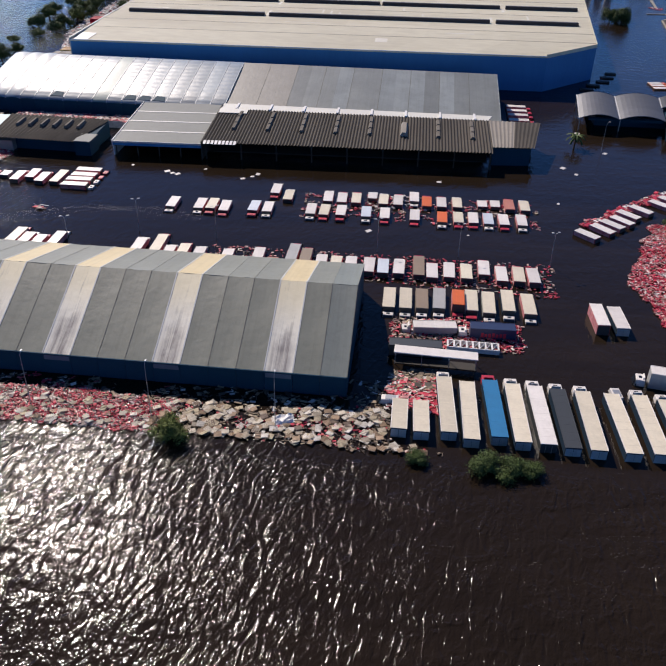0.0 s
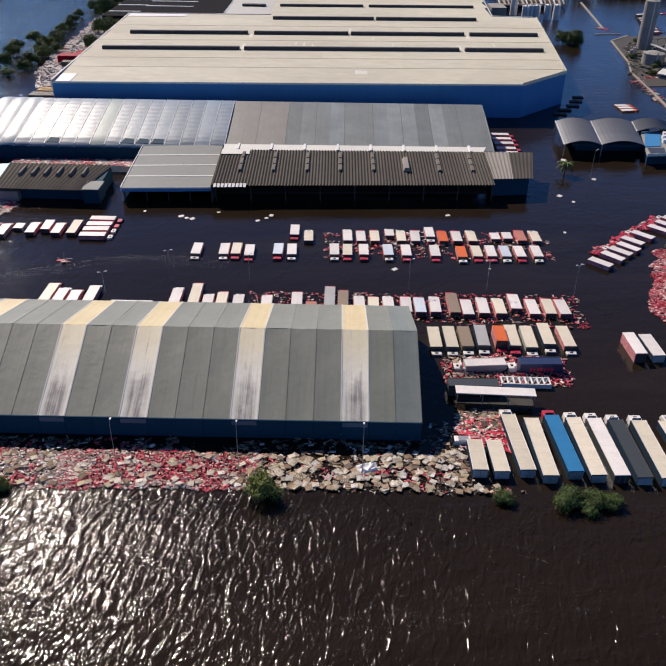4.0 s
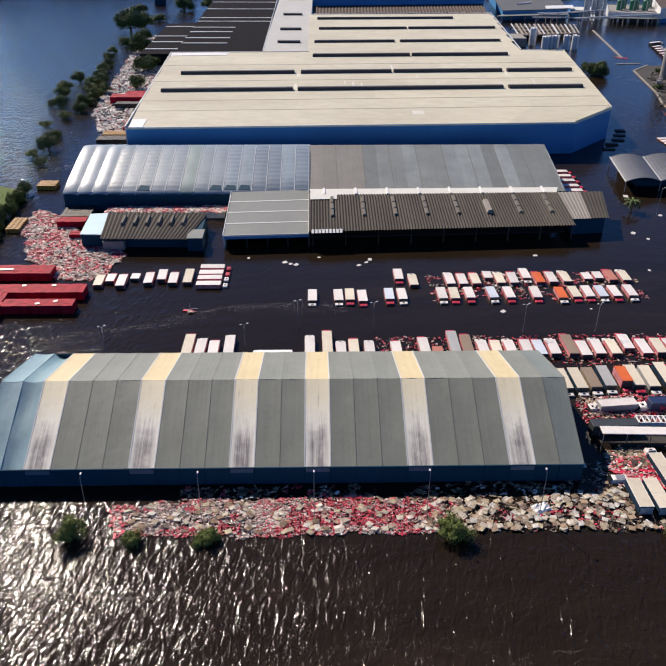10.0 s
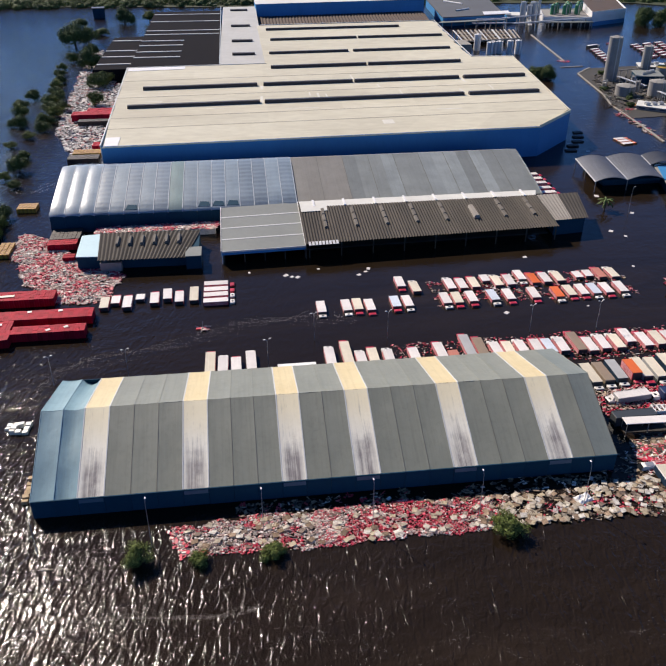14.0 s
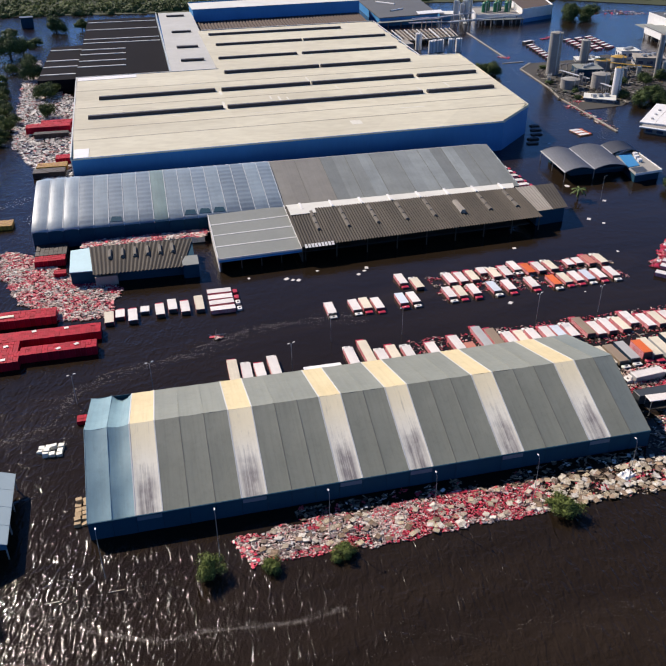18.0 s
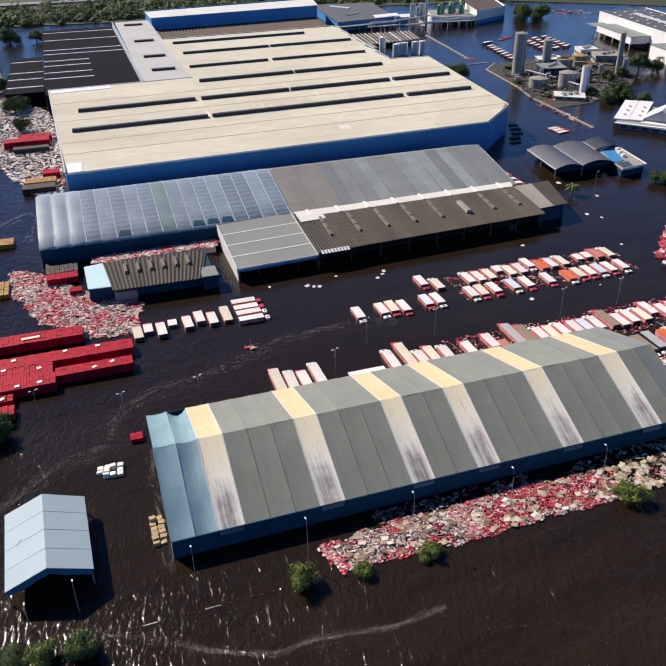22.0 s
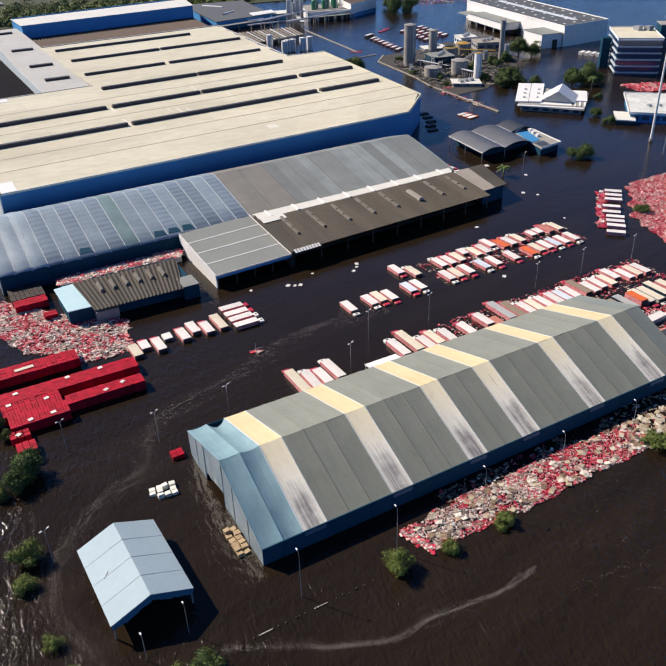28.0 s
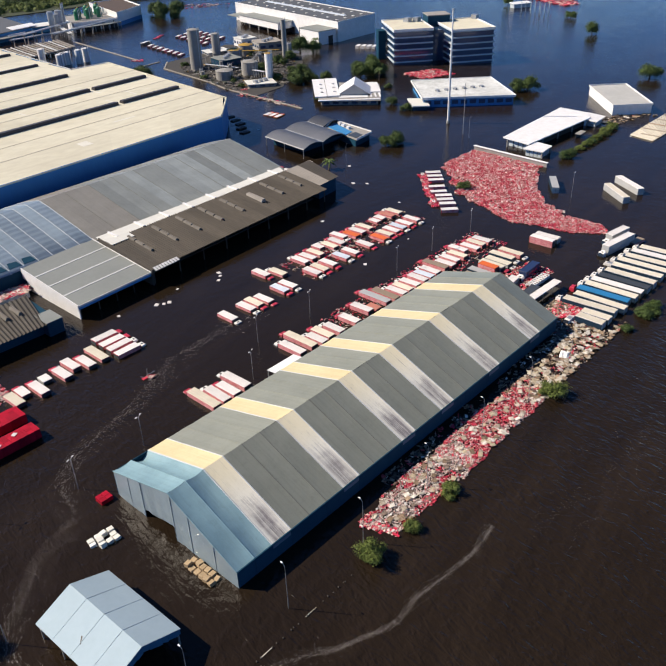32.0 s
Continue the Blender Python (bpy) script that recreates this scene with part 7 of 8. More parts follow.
for i, (x, y, r, h) in enumerate(((242, 301, 1.3, 3.5), (245, 306, 1.1, 4), (259, 294, 1.4, 6), (274, 296, 1.4, 6), (296, 306, 1.3, 5), (304, 304, 1.5, 6), (262, 306, 1.2, 6))):
    tank("process_vessel", x, y, r, h, M_STEEL if i % 2 else M_CONCRETE, "small process vessel among pipes", None, "process vessels")
for i, (x, y) in enumerate(((207, 411), (210.6, 413.6), (215, 414), (221, 409.5), (227, 410))):
    tank("storage_tank", x, y, 2.3, 9.0 if i > 2 else 8.0, M_WHITE, "white tank behind the warehouse", None, "white tanks")
tank("storage_tank", 202, 425, 2.4, 11, M_WHITE, "white tank behind the warehouse", None, "white tanks")


def shed(name, poly, z, mt_wall, mt_roof, label, n=5):
    ob = thing(name, label, "building")
    part("body", Geo().prism(poly, -1.5, z - 0.3), mt_wall, ob)
    part("roof", Geo().prism(grown(poly, 0.6), z - 0.3, z), mt_roof, ob)
    for i in range(4):
        wall_boxes(ob, "window", poly[i], poly[(i + 1) % 4], z * 0.35, z * 0.65, n, 0.6, M_GLASS, 0.1)
    for i in range(3):
        x, y = lerp(poly[0], poly[2], 0.3 + 0.2 * i)
        part("roof_unit", Geo().box(x - 1.2, y - 1.2, z, x + 1.2, y + 1.2, z + 1.4), M_STEEL, ob)
    return ob


shed("tank_farm_shed", [(267, 311), (282, 309), (286, 324), (271, 327)], 5.0, M_DARKBLUE, M_GREYROOF, "low grey shed beside the silo", 3)
shed("tank_farm_shed", [(241, 257), (254, 247), (260, 257), (247, 267)], 2.2, M_CONCRETE, M_WHITEROOF, "low white-roofed shed by the tanks", 3)
shed("tank_farm_shed", [(321, 352), (333, 349), (336, 361), (324, 364)], 6.0, M_WHITE, M_WHITEROOF, "white gatehouse behind the tanks", 3)
shed("tank_farm_shed", [(318, 330), (334, 322), (340, 336), (324, 344)], 6.0, M_CONCRETE, M_FIBREPALE, "dull brown shed behind the tanks", 3)
shed("tank_farm_shed", [(287, 349), (303, 345), (307, 357), (291, 361)], 2.4, M_CONCRETE, M_WHITEROOF, "low white-roofed shed behind the silos", 3)

# far plant with green tanks on its deck
plant = thing("bottling_plant", "white and blue plant building with green tanks on its deck", "factory")
LOWP = [(286, 520), (324.5, 514.5), (336, 560), (300, 567)]
HIGHP = [(325, 514.5), (362, 532), (379, 588), (346, 590), (334, 548)]
part("deck_block", Geo().prism(LOWP, -1.5, 6.4), M_WHITE, plant, "white deck block")
part("deck_floor", Geo().prism(grown(LOWP, -1.0), 6.4, 6.6), M_CONCRETE, plant)
part("tall_block", Geo().prism(HIGHP, -1.5, 10.2), M_WHITE, plant, "tall white block")
part("tall_roof", Geo().prism(grown(HIGHP, -1.4), 10.2, 10.5), M_BROWN, plant, "brown flat roof")
for i in range(5):
    wall_boxes(plant, "parapet", HIGHP[i], HIGHP[(i + 1) % 5], 10.1, 11.2, 3, 0.995, M_WHITE, 0.2)
for i in range(4):
    wall_boxes(plant, "parapet", LOWP[i], LOWP[(i + 1) % 4], 6.2, 7.4, 4, 0.995, M_WHITE, 0.2)
wall_boxes(plant, "blue_base", HIGHP[0], HIGHP[1], -1.0, 3.2, 4, 1.0, M_BLUEWALL, 0.25)
wall_boxes(plant, "bay_door", LOWP[0], LOWP[1], -0.5, 3.6, 5, 0.8, M_SLOT, 0.2)
part("porch_roof", Geo().prism([(287, 512), (324, 507), (325, 514), (288, 519.6)], 3.8, 4.3), M_GREYROOF, plant)
for x, y in ((288, 512.8), (300, 511), (312, 509.4), (323, 508)):
    part("porch_post", Geo().box(x - 0.3, y - 0.3, -1.5, x + 0.3, y + 0.3, 3.8), M_CONCRETE, plant)
for x, y in ((300, 537), (305, 543), (310, 535.5), (315, 541), (320, 534), (318, 551), (327, 549), (331, 555)):
    tk = thing("green_tank", "round green tank on the plant's deck", "tank", pose(x, y, 6.6), "green tanks")
    part("shell", Geo().cyl(0, 0, 0, 7.2, 2.4, 20), M_GREENTANK, tk)
    part("dome", Geo().cyl(0, 0, 7.2, 8.6, 2.4, 20, 0.7), M_GREENTANK, tk)
    part("manhole", Geo().cyl(0, 0, 8.6, 9.1, 0.6, 10), M_YELLOW, tk, "yellow manhole")
    part("walkway", Geo().box(-3.1, -0.3, 7.1, 3.1, 0.3, 7.3), M_STEEL, tk)
    part("ladder", Geo().box(-0.25, -2.7, 0, 0.25, -2.4, 7.6), M_STEEL, tk)
for x, y, r, hh in ((270, 527, 2.4, 18), (276.5, 530, 2.0, 15), (281, 533, 3.0, 17), (287, 536, 1.2, 21)):
    tank("silo", x, y, r, hh, M_STEEL, "tall steel silo beside the far plant")
for a, b, z in (((222, 508), (286, 506), 5.2), ((250, 492), (322, 512), 7.0), ((262, 486), (276, 528), 6.2), ((228, 500), (284, 524), 8.6)):
    pr = thing("pipe_bridge", "long pale pipe bridge before the far plant", "pipes", None, "pipe bridges")
    a, b = Vector(a), Vector(b)
    side = Vector((-(b - a).y, (b - a).x)).normalized()
    for o in (-1.1, 0.0, 1.1):
        part("pipe", Geo().tube((*(a + side * o), z), (*(b + side * o), z), 0.42, 6), M_SEAM if o else M_STEEL, pr)
    for i in range(6):
        p = a + (b - a) * (0.05 + 0.18 * i)
        part("post", Geo().box(p.x - 0.3, p.y - 0.3, -1.5, p.x + 0.3, p.y + 0.3, z - 0.4), M_CONCRETE, pr)
        part("cross_arm", Geo().tube((*(p - side * 1.8), z - 0.5), (*(p + side * 1.8), z - 0.5), 0.22, 5), M_STEEL, pr)

# dark-roofed works behind the warehouse
works = thing("dark_works", "low works with dark felt roof and blue walls", "factory")
WK = [(203, 529), (258, 539), (272, 632), (214, 640)]
part("wall", Geo().prism(WK, -1.5, 6.6), M_BLUEWALL, works)
part("roof", Geo().prism(grown(WK, 0.8), 6.6, 7.2), M_DARKROOF, works, "dark felt roof")
part("side_roof", Geo().prism([(240, 536), (264, 540), (267, 556), (243, 552)], 7.2, 7.6), M_WHITE, works, "white roof over the side bay")
part("front_canopy", Geo().prism([(196, 519), (256, 528), (258, 538), (203, 528.6)], 4.0, 4.4), M_GREYROOF, works)
part("sign_bar", Geo().hull8([(231, 527.4, 4.6), (247, 530, 4.6), (247, 530.4, 4.6), (231, 527.8, 4.6), (231, 527.4, 5.8), (247, 530, 5.8), (247, 530.4, 5.8), (231, 527.8, 5.8)]), M_WHITE, works, "white bar along the eave")
for i in range(2):
    p, q = lerp((222, 560), (226, 620), i), lerp((236, 570), (238, 600), i)
    part("roof_duct", Geo().tube((p[0], p[1], 7.6), (q[0], q[1], 7.6), 0.8, 8), M_WHITE, works)
for i in range(6):
    x, y = lerp((197, 520), (255, 529), i / 5)
    part("post", Geo().box(x - 0.3, y - 0.3, -1.5, x + 0.3, y + 0.3, 4.0), M_CONCRETE, works)
link = thing("white_link_shed", "small white-roofed shed beside the dark works", "shed")
part("body", Geo().prism([(264, 548), (282, 545), (286, 562), (268, 565)], -1.5, 4.6), M_BLUEWALL, link)
part("roof", Geo().prism([(263.4, 547.4), (282.6, 544.4), (286.6, 562.6), (267.4, 565.6)], 4.6, 5.0), M_WHITEROOF, link)

# stripped roof deck behind the warehouse
rack = thing("stripped_deck", "stripped roof deck of pale rafters on posts", "deck")
D0, D1, D2, D3 = (195, 439), (242, 447), (249, 484), (200, 486)
for i in range(15):
    a, b = lerp(D0, D1, i / 14.5), lerp(D3, D2, i / 14.5)
    w = 1.5 if i % 4 == 1 else 0.9
    part("rafter", Geo().hull8([(a[0], a[1], 3.7), (a[0] + w, a[1], 3.7), (b[0] + w, b[1], 3.7), (b[0], b[1], 3.7), (a[0], a[1], 4.2), (a[0] + w, a[1], 4.2), (b[0] + w, b[1], 4.2), (b[0], b[1], 4.2)]), M_FIBREPALE if i % 3 else M_SEAM, rack)
for k in (0.02, 0.34, 0.66, 0.97):
    a, b = lerp(D0, D3, k), lerp(D1, D2, k)
    part("beam", Geo().tube((a[0], a[1], 3.5), (b[0], b[1], 3.5), 0.4, 4), M_CONCRETE, rack)
    for j in range(5):
        x, y = lerp(a, b, j / 4)
        part("post", Geo().box(x - 0.3, y - 0.3, -1.5, x + 0.3, y + 0.3, 3.3), M_CONCRETE, rack)
part("ceiling_sheet", Geo().prism([(197, 444), (240, 451), (246, 482), (202, 484)], 2.9, 3.1), M_BROWN, rack, "brown sagging ceiling sheet")
part("plant_room", Geo().box(186, 418, -1.5, 196, 436, 5.5), M_CONCRETE, rack)
kerb = thing("quay_wall", "low concrete quay wall with a narrow walkway", "wall")
KP = [((243.6, 344), (236.5, 289), 0.9), ((236.5, 289), (231, 267), 0.9), ((231, 267), (229.2, 238), 0.9), ((229.2, 238), (226.3, 199), 1.2), ((257.4, 359), (243.6, 344), 1.4)]
for a, b, w in KP:
    n = max(1, int((Vector(a) - Vector(b)).length / 12))
    for i in range(n):
        p, q = lerp(a, b, i / n), lerp(a, b, (i + 0.98) / n)
        part("wall_panel", Geo().hull8([(p[0], p[1], -1.2), (q[0], q[1], -1.2), (q[0] + w, q[1], -1.2), (p[0] + w, p[1], -1.2), (p[0], p[1], 0.45), (q[0], q[1], 0.45), (q[0] + w, q[1], 0.45), (p[0] + w, p[1], 0.45)]), M_FIBREPALE, kerb)
boom = thing("floating_boom", "narrow wooden walkway running out over the water", "walkway")
for a, b, w in (((262.2, 481), (250, 383), 1.5), ((240, 362.8), (256, 364.4), 1.2)):
    d = Vector(b) - Vector(a)
    side = Vector((-d.y, d.x)).normalized() * w / 2
    n = int(d.length / 5)
    for i in range(n):
        p, q = Vector(a) + d * i / n, Vector(a) + d * (i + 0.95) / n
        c = [p - side, q - side, q + side, p + side]
        part("plank_bay", Geo().hull8([(v.x, v.y, -0.2) for v in c] + [(v.x, v.y, 0.3) for v in c]), M_FIBREPALE, boom)
field("boom_drift", [(246, 384), (251, 386), (254, 380), (248, 378)], 40, M_CRIMSON, 1.1, "red crates caught at the walkway's end", 63)
solid("tank_farm_yard", Geo().prism([(244, 343.5), (237, 289), (231.6, 267), (230, 240), (256, 243), (262, 248), (300, 268), (326, 296), (338, 345), (322, 372), (300, 362), (257.6, 358)], -1.2, 0.16), M_YARD, "muddy concrete yard of the tank farm", kind="structure")
# pipe bridges and clutter between the tanks
for k, (a, b, z, mt) in enumerate((((257, 316), (262, 290), 4.2, M_STEEL), ((268, 288), (302, 312), 5.0, M_CONCRETE), ((263, 266), (262, 276), 4.6, M_STEEL), ((294, 322), (312, 303), 5.6, M_YELLOW), ((258, 328), (283, 336), 4.4, M_CONCRETE))):
    pr = thing("pipe_bridge", "pipe bridge on posts between the tanks", "pipes", None, "pipe bridges")
    a, b = Vector(a), Vector(b)
    side = Vector((-(b - a).y, (b - a).x)).normalized()
    for o in (-0.7, 0.0, 0.7):
        part("pipe", Geo().tube((*(a + side * o), z), (*(b + side * o), z), 0.22, 8), mt, pr)
    for i in range(5):
        p = a + (b - a) * (0.1 + 0.2 * i)
        part("post", Geo().box(p.x - 0.18, p.y - 0.18, -1.5, p.x + 0.18, p.y + 0.18, z - 0.2), M_CONCRETE, pr)
        part("cross_arm", Geo().hull8([(*(p - side * 1.1), z - 0.45), (*(p - side * 1.1 + Vector((0.25, 0.25))), z - 0.45), (*(p + side * 1.1 + Vector((0.25, 0.25))), z - 0.45), (*(p + side * 1.1), z - 0.45),
                                       (*(p - side * 1.1), z - 0.22), (*(p - side * 1.1 + Vector((0.25, 0.25))), z - 0.22), (*(p + side * 1.1 + Vector((0.25, 0.25))), z - 0.22), (*(p + side * 1.1), z - 0.22)]), M_STEEL, pr)
field("tank_farm_clutter", [(236, 288), (230, 262), (262, 246), (300, 268), (326, 300), (318, 326), (290, 334), (262, 330), (250, 340)], 900, M_SCRAPMIX, 1.9, "dark scrap, pipes and boards between the tanks", 61, 1.3, 0.8, 0.25)
field("quay_drift", [(226, 204), (231, 204), (232, 250), (250, 262), (246, 268), (226, 252)], 260, M_PALEMIX, 1.3, "red and pale rubbish along the quay wall", 62, 0.4, 0.8, 0.1, 0.1)
for i, (x, y, rz) in enumerate(((368.5, 280, 22), (370.2, 276.4, 22), (371.9, 272.8, 22), (373.6, 269.2, 22))):
    bx = thing("white_container", "white container standing in the flood", "container", pose(x, y, 0, 0, 0, rz), "white containers")
    part("body", Geo().box(-3.4, -1.2, -1.4, 3.4, 1.2, 1.7), M_TRUCKWHITE, bx, bevel=0.05)
    part("roof", Geo().box(-3.45, -1.25, 1.7, 3.45, 1.25, 1.85), M_WHITE, bx)
    for s in (-1, 1):
        part("door", Geo().box(3.4, 0.05 * s if s > 0 else -1.1, -0.5, 3.46, 1.1 if s > 0 else -0.05, 1.5), M_GREYTOP, bx)

# ---- vegetation ----
def leaf_mat(name, a, b):
    m, nt, p = blank(name)
    geo = nt.nodes.new("ShaderNodeNewGeometry")
    r = ramp(nt, [(0.0, a), (0.6, b), (1.0, tuple(v * 1.5 for v in b))])
    nt.links.new(geo.outputs["Random Per Island"], r.inputs[0])
    nt.links.new(r.outputs[0], p.inputs["Base Color"])
    p.inputs["Roughness"].default_value = 0.7
    p.inputs["Specular IOR Level"].default_value = 0.2
    return m


M_LEAF = leaf_mat("dark_foliage", (0.022, 0.040, 0.012), (0.068, 0.102, 0.028))
M_LEAFLIGHT = leaf_mat("light_foliage", (0.035, 0.055, 0.012), (0.115, 0.145, 0.035))
M_BARK = surface("bark", (0.10, 0.075, 0.055), (0.05, 0.04, 0.03), 1.0, 6.0, 0.95, 0.0, 0.6)
M_LAND = surface("far_meadow", (0.034, 0.044, 0.016), (0.012, 0.018, 0.007), 0.02, 0.2, 0.95, 0.0, 0.3)
M_GRASS = surface("wet_grass", (0.080, 0.122, 0.016), (0.045, 0.070, 0.012), 0.25, 1.6, 0.9, 0.0, 0.8)


def crown_mesh(seed, leaves, mt, flat=0.75):
    """Leaves in clumps round an uneven heart, one unit in radius, its foot at zero."""
    rr, g = random.Random(seed), Geo()
    lobes = []
    for i in range(17):
        a, e = rr.uniform(0, 6.283), rr.uniform(-0.2, 1.2)
        d = rr.uniform(0.2, 0.66)
        lobes.append((Vector((math.cos(a) * math.cos(e) * d, math.sin(a) * math.cos(e) * d, (0.42 + math.sin(e) * d) * flat)), rr.uniform(0.16, 0.44)))
    for i in range(leaves):
        c, r = rr.choice(lobes)
        n = Vector((rr.gauss(0, 1), rr.gauss(0, 1), rr.gauss(0.25, 1))).normalized()
        p = c + Vector((n.x, n.y, n.z * flat)) * r * rr.uniform(0.45, 1.3)
        if p.z < 0.02:
            continue
        s = rr.uniform(0.018, 0.05)
        t = n.cross(Vector((rr.gauss(0, 1), rr.gauss(0, 1), rr.gauss(0, 1)))).normalized()
        b = (n + Vector((rr.gauss(0, 0.5), rr.gauss(0, 0.5), rr.gauss(0, 0.5)))).normalized().cross(t).normalized()
        g.face([p - t * s, p - b * s * 0.6, p + t * s * 1.2, p + b * s * 0.6])
    return g.mesh("crown", mt)


def trunk_mesh(seed):
    rr, g = random.Random(seed), Geo()
    g.tube((0, 0, -0.5), (0.03, 0.02, 0.35), 0.075, 7, 0.05)
    for i in range(6):
        a = 1.05 * i + rr.uniform(-0.3, 0.3)
        b = (0.42 * math.cos(a), 0.42 * math.sin(a), rr.uniform(0.5, 0.8))
        g.tube((0.03, 0.02, 0.25), b, 0.035, 5, 0.012)
    return g.mesh("trunk", M_BARK)


CROWNS = [crown_mesh(i, 6800, M_LEAF) for i in range(4)]
CROWNSL = [crown_mesh(10 + i, 6400, M_LEAFLIGHT) for i in range(3)]
TRUNKS = [trunk_mesh(i) for i in range(3)]
COUNT = [0]


def tree(x, y, r, h, light=False, name="tree", label="dark green leafy tree standing in flood water", z=-0.2):
    COUNT[0] += 1
    k = COUNT[0]
    ob = thing(name, label, name, pose(x, y, z, 0, 0, (k * 73) % 360), "trees" if name == "tree" else "bushes")
    s = Matrix.Diagonal((r, r, h, 1))
    part("trunk", TRUNKS[k % 3], None, ob, m=s)
    part("crown", (CROWNSL[k % 3] if light else CROWNS[k % 4]), None, ob, m=s)


BUSH = "small green bush half under water"
for x, y, r, h, l in ((7.2, -32.6, 3.2, 3.6, True), (18.3, -33.2, 2.2, 2.2, True), (31.6, -33.2, 2.6, 2.2, True), (76.0, -32.6, 3.5, 3.2, True), (75.0, -31.2, 2.0, 2.0, True), (126.2, -33.6, 3.0, 2.4, False),
                      (130.2, -34.0, 2.8, 2.0, False), (133.6, -33.8, 2.2, 1.6, False), (115.8, -33.2, 2.0, 1.6, False), (-52.0, 5.4, 3.4, 4.0, True), (-53.2, -0.8, 2.6, 2.6, True), (-31.0, -34.2, 3.0, 3.2, False),
                      (-37.0, -33.4, 3.0, 3.0, True), (-41.5, -32.2, 2.6, 2.4, False), (-46.5, 31.5, 4.0, 5.0, False), (-49.5, 27.8, 3.2, 4.2, False), (-53.5, 27.2, 2.4, 3.0, True), (-45.5, 36.0, 2.4, 3.0, False),
                      (-52, -16, 2.0, 2.0, True), (-50.5, -24, 2.2, 2.0, True), (179.5, 62.5, 3.2, 2.8, False), (237.0, 48.0, 3.6, 3.6, False), (244, 49.4, 2.4, 2.2, False), (251, 49.2, 2.4, 2.0, True), (257, 49.2, 2.6, 2.2, True), (263, 49.6, 2.6, 2.2, False), (269, 50, 3.0, 2.4, True), (276, 50.4, 3.0, 2.4, True), (283, 51, 3.4, 2.6, True), (290, 52, 3.6, 2.8, True)):
    tree(x, y, r * 1.25, h * 1.2, l, "bush", BUSH)
rr = random.Random(77)
for i in range(26):
    y = 62 + 3.1 * i
    tree(-53.2 - 0.03 * (y - 62) + rr.uniform(-1.2, 1.2), y, rr.uniform(2.2, 3.4), rr.uniform(3.6, 6.0), rr.random() < 0.25)
for x, y, r, h in ((-62.4, 192, 6, 8), (-66, 182, 4, 4), (-64, 210, 4, 4), (-60, 172, 3.5, 3.5), (-68, 240, 4.5, 4), (-64.6, 252, 5, 5.5), (-66, 265, 5.5, 6), (-64, 277, 6, 7), (-68, 288, 6, 7), (-62, 291, 5, 6), (-70, 301, 6, 7), (-68, 312, 6, 6), (-72, 325, 5.5, 6), (-74, 340, 5.5, 6), (-75, 356, 5, 5.5), (-78, 374, 5, 5), (-80, 394, 5, 5), (-77, 418, 6, 7), (-78, 262, 6, 6), (-80, 280, 6, 7), (-84, 296, 6, 6), (-82, 318, 6, 6), (-74, 226, 4, 3.5),
                   (-46, 300, 6, 8), (-50, 342, 8, 10), (-47, 350, 7, 8), (-62, 395, 9, 13), (-84, 470, 14, 17), (-76, 480, 11, 13), (-68, 440, 7, 9), (-60, 575, 11, 13), (-40, 580, 9, 10), (-95, 560, 9, 8), (-72, 520, 8, 6), (-49.5, 52, 2.6, 4), (-50.5, 56, 3, 5), (-51.5, 59.5, 3, 4.5), (-48.8, 46.5, 2.2, 3)):
    tree(x, y, r, h, COUNT[0] % 3 == 0)
for x, y, r, h in ((208, 120, 5.6, 6.4), (204, 122.5, 4.2, 5), (214, 336, 7, 8), (219, 330, 7, 9), (222, 340, 6, 7), (372, 516, 9, 14), (380, 528, 10, 13), (366, 508, 7, 11), (386, 514, 9, 12), (396, 524, 9, 12), (384, 540, 9, 12), (378, 504, 6, 8), (308, 214, 9, 11), (300, 220, 7, 9), (264, 240, 6, 7), (270, 247, 7, 8), (284, 254, 7, 7), (331, 302, 9, 12), (338, 296, 8, 9),
                   (332, 122, 8, 8), (326, 126, 6, 7), (298, 285, 4, 5), (288, 268, 4, 4), (262, 165, 4, 5), (258, 152, 4, 4), (395, 78, 9, 8), (242, 300, 4, 3), (250, 284, 4, 4), (246, 276, 3, 3), (272, 280, 4, 5), (283, 288, 5, 5), (300, 292, 5, 6), (312, 292, 5, 7),
                   (284, 316, 4, 4), (306, 326, 4, 4), (266, 258, 5, 5), (276, 240, 6, 6), (282, 232, 5, 6), (316, 236, 6, 6), (322, 230, 7, 9), (330, 236, 6, 7), (240, 262, 3, 3), (258, 340, 4, 3), (246, 205, 3, 2.5), (290, 190, 3, 3)):
    tree(x, y, r, h)


def palm(x, y, h):
    ob = thing("palm_tree", "palm tree with drooping green fronds in flood water", "palm", pose(x, y, 0), "palms")
    part("trunk", Geo().tube((0, 0, -1), (0.2, 0, h), 0.32, 8, 0.2), M_BARK, ob)
    for i in range(14):
        a, up = 6.283 * i / 14 + 0.2 * (i % 3), 0.9 - 0.45 * (i % 3)
        g, pts = Geo(), []
        for k in range(6):
            d = 0.62 * k
            pts.append(Vector((0.2 + math.cos(a) * d, math.sin(a) * d, h + up * d * 0.7 - 0.22 * d * d)))
        side = Vector((-math.sin(a), math.cos(a), 0))
        for p, q in zip(pts, pts[1:]):
            for s in (-1, 1):
                g.face([p, q, q + side * 0.42 * s - Vector((0, 0, 0.25)), p + side * 0.42 * s - Vector((0, 0, 0.25))])
        part("frond", g, M_LEAF, ob)


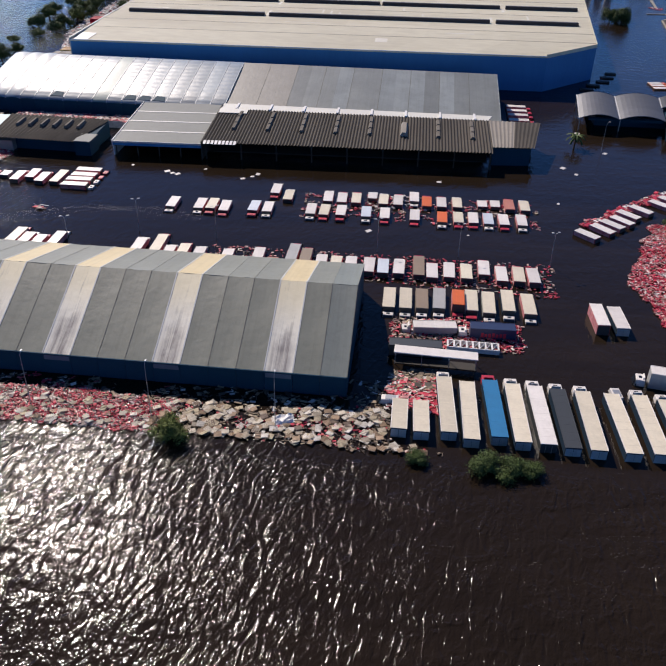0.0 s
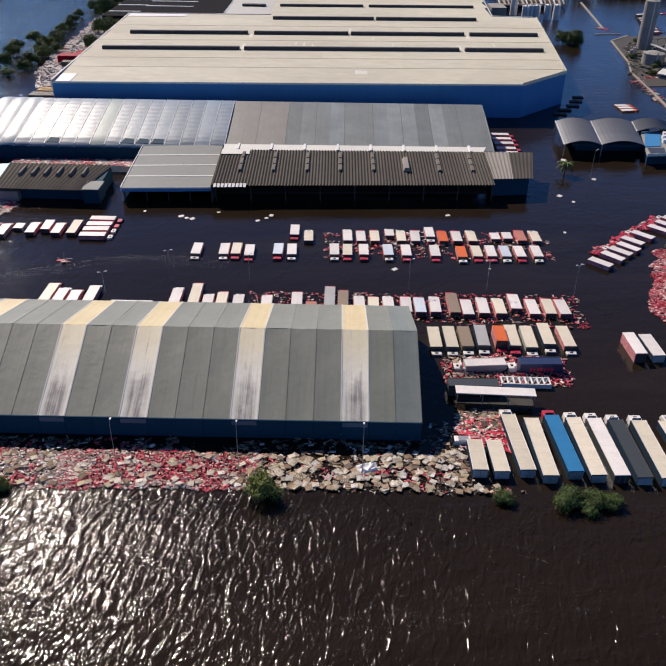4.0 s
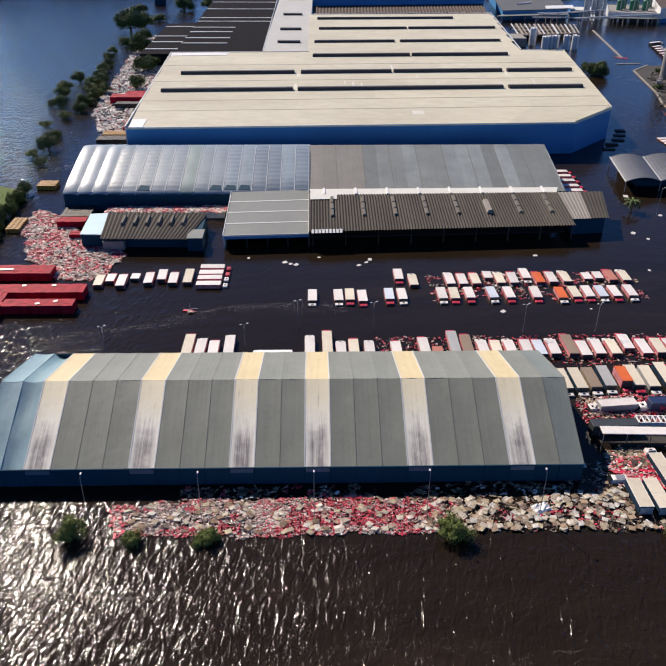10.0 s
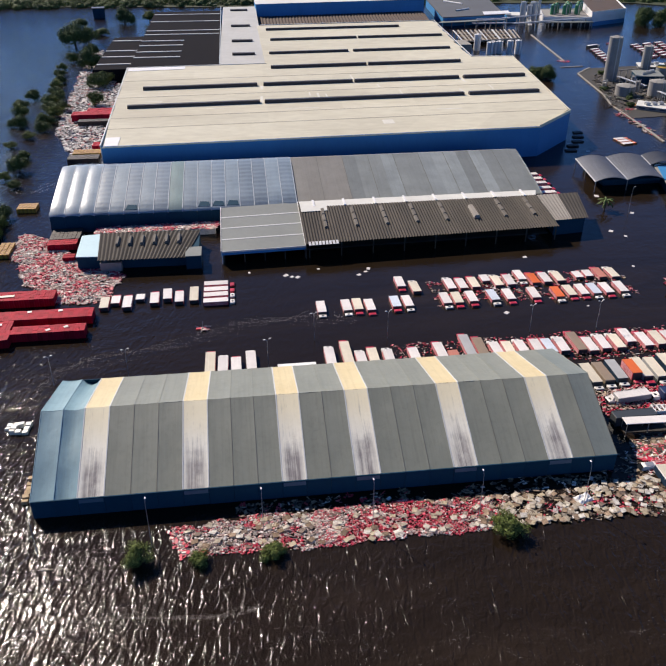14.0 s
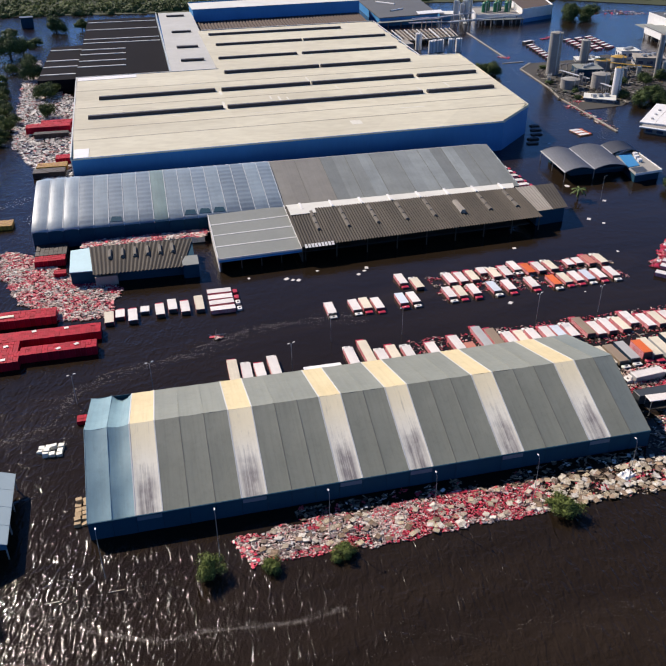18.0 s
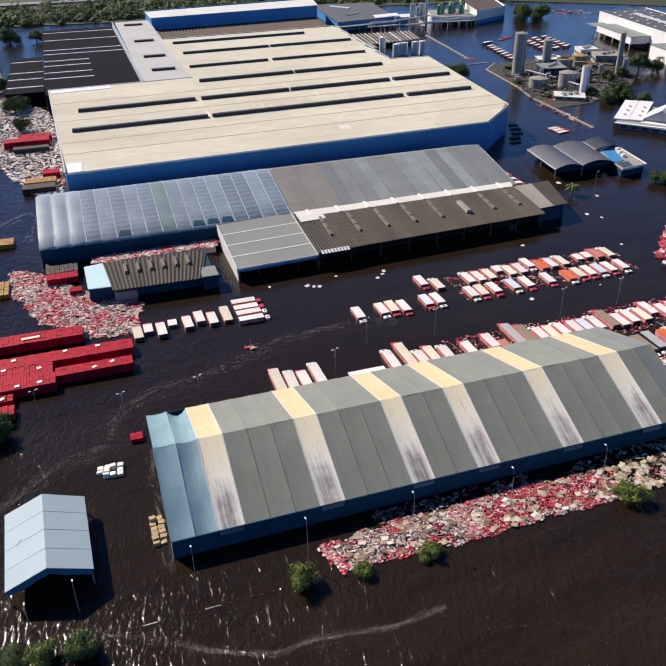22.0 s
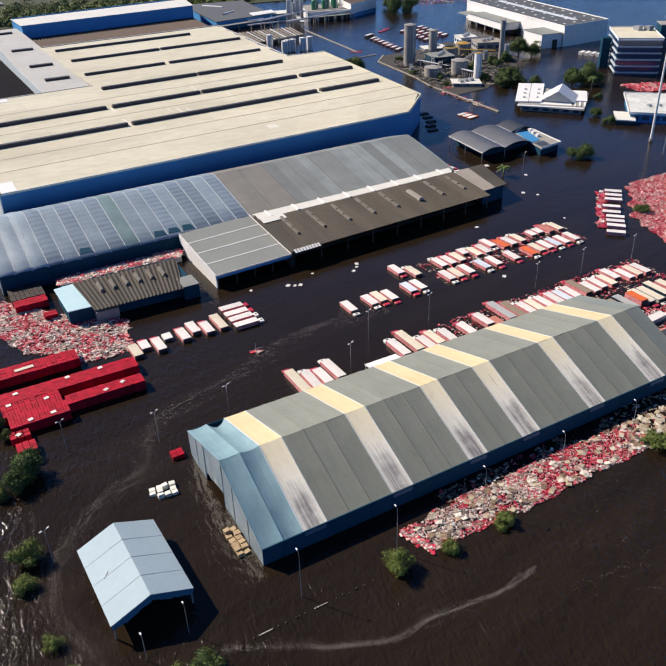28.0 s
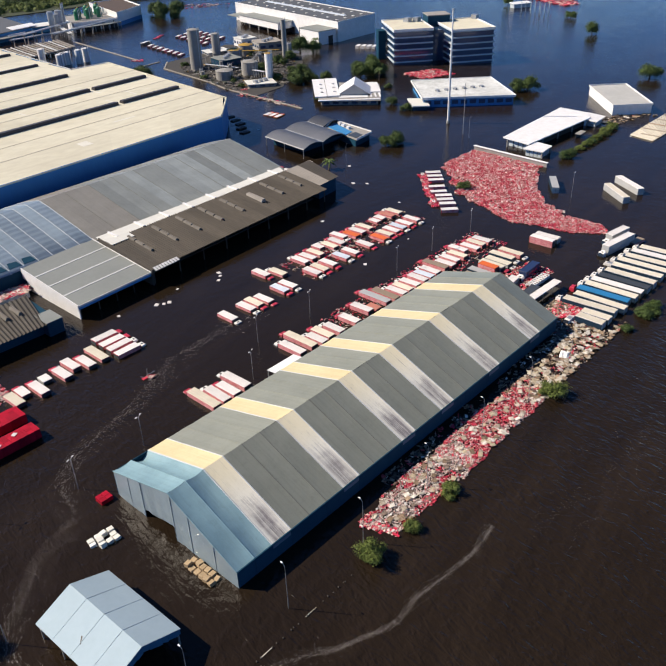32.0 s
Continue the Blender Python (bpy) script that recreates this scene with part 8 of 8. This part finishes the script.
palm(163, 121, 4.2)
palm(300, 205, 7)
palm(345, 300, 8)
solid("grass_bank", Geo().prism([(-150, 96), (-66, 97), (-56, 98), (-57, 120), (-59, 143), (-69, 148), (-150, 160)], -0.5, 0.3), M_GRASS, "strip of wet green grass above the water", kind="structure")

g, rr = Geo(), random.Random(8)
for i in range(5000):
    x, y = rr.uniform(-110, -55), rr.uniform(97, 150)
    if not inside([(-150, 96), (-66, 97), (-56, 98), (-57, 120), (-59, 143), (-69, 148), (-150, 160)], x, y):
        continue
    a, hgt, wid = rr.uniform(0, 6.28), rr.uniform(0.12, 0.4), rr.uniform(0.06, 0.16)
    g.face([(x - wid * math.cos(a), y - wid * math.sin(a), 0.28), (x + wid * math.cos(a), y + wid * math.sin(a), 0.28), (x + rr.uniform(-0.3, 0.3), y + rr.uniform(-0.3, 0.3), 0.3 + hgt)])
solid("grass_tufts", g, M_LEAFLIGHT, "rough green grass tufts on the bank", "grass", "stuff")

# wooded land and the road along the horizon
solid("land", Geo().prism([(-900, 690), (-100, 676), (60, 655), (250, 660), (420, 640), (560, 520), (800, 480), (1500, 380), (3000, 900), (3000, 3500), (-3000, 3500), (-3000, 800)], -0.5, 0.4), M_LAND, "flat green land along the horizon", kind="structure")
g, rr = Geo(), random.Random(5)
clumps = []
for i in range(2300):
    x = rr.uniform(-260, 760)
    base = 664 if x < 380 else 664 - (x - 380) * 0.42
    y = base + abs(rr.gauss(0, 62)) + (0 if x > 60 else 4)
    clumps.append((x, max(y, 478), rr.uniform(2.5, 9) * (0.7 if y < base + 14 else 1.0), 1 if noise.noise(Vector((x * 0.02, y * 0.02, 3.0))) + rr.gauss(0, 0.25) > 0.12 else 0))
for x, y, r, mi in clumps:
    tall = rr.uniform(0.6, 1.15)
    for k in range(90):
        n = Vector((rr.gauss(0, 1), rr.gauss(0, 1), abs(rr.gauss(0, 1)))).normalized()
        p = Vector((x, y, 0.3)) + Vector((n.x * r, n.y * r, n.z * r * tall)) * rr.uniform(0.7, 1.15)
        s = rr.uniform(0.4, 1.0)
        t = n.cross(Vector((rr.gauss(0, 1), rr.gauss(0, 1), rr.gauss(0, 1)))).normalized() * s
        b = n.cross(t).normalized() * s * 0.8
        g.face([p - t, p - b, p + t, p + b], mi)
solid("far_woods", g, [M_LEAF, M_LEAFLIGHT], "dense dark green woods along the far shore", "woods", "stuff")
M_ROAD = surface("asphalt", (0.19, 0.19, 0.19), (0.13, 0.13, 0.13), 0.05, 0.5, 0.9, 0.0, 0.3)
solid("road", Geo().hull8([(-900, 800, 0), (80, 815, 0), (80, 835, 0), (-900, 822, 0), (-900, 800, 2.2), (80, 815, 2.2), (80, 835, 2.2), (-900, 822, 2.2)]), M_ROAD, "grey highway on a low embankment", kind="structure")
hut = thing("lake_hut", "small white-roofed hut far out in the flood", "hut", pose(584, 275, 0, 0, 0, -26))
part("body", Geo().box(-8.6, -3.2, -1.5, 8.6, 3.2, 3.0), M_PALEWALL, hut)
part("roof", Geo().hull8([(-9.4, -4, 3.0), (9.4, -4, 3.0), (9.4, 4, 3.4), (-9.4, 4, 3.4), (-9.4, -4, 3.4), (9.4, -4, 3.4), (9.4, 4, 4.2), (-9.4, 4, 4.2)]), M_WHITE, hut, "white sheet roof")
frame_of = thing("pole_frame", "bare steel poles of a drowned frame", "frame", pose(566, 247, 0))
for i in range(3):
    for j in range(3):
        part("pole", Geo().tube((7.5 * i - 8, 9 * j - 6, -1.5), (7.5 * i - 8, 9 * j - 6, 9.0 - 1.5 * ((i + j) % 2)), 0.28, 6), M_PALEWALL, frame_of)
field("lake_drift", [(640, 304), (612, 256), (606, 242), (626, 240), (676, 282), (690, 320)], 700, M_CRIMSON, 3.0, "red crates drifting far out on the flood", 71, 0.7, 0.6, 0.05)
for x, y, r, h in ((588, 290, 6, 8), (556, 212, 7, 6), (502, 167, 6, 10)):
    tree(x, y, r, h)
box = thing("pump_house", "dark blue pump house standing alone in water", "building", pose(-86, 610, 0, 0, 0, 10))
part("body", Geo().box(-5, -4, -1.5, 5, 4, 8), M_DARKBLUE, box)
part("roof", Geo().box(-5.4, -4.4, 8, 5.4, 4.4, 8.5), M_SLATE, box)
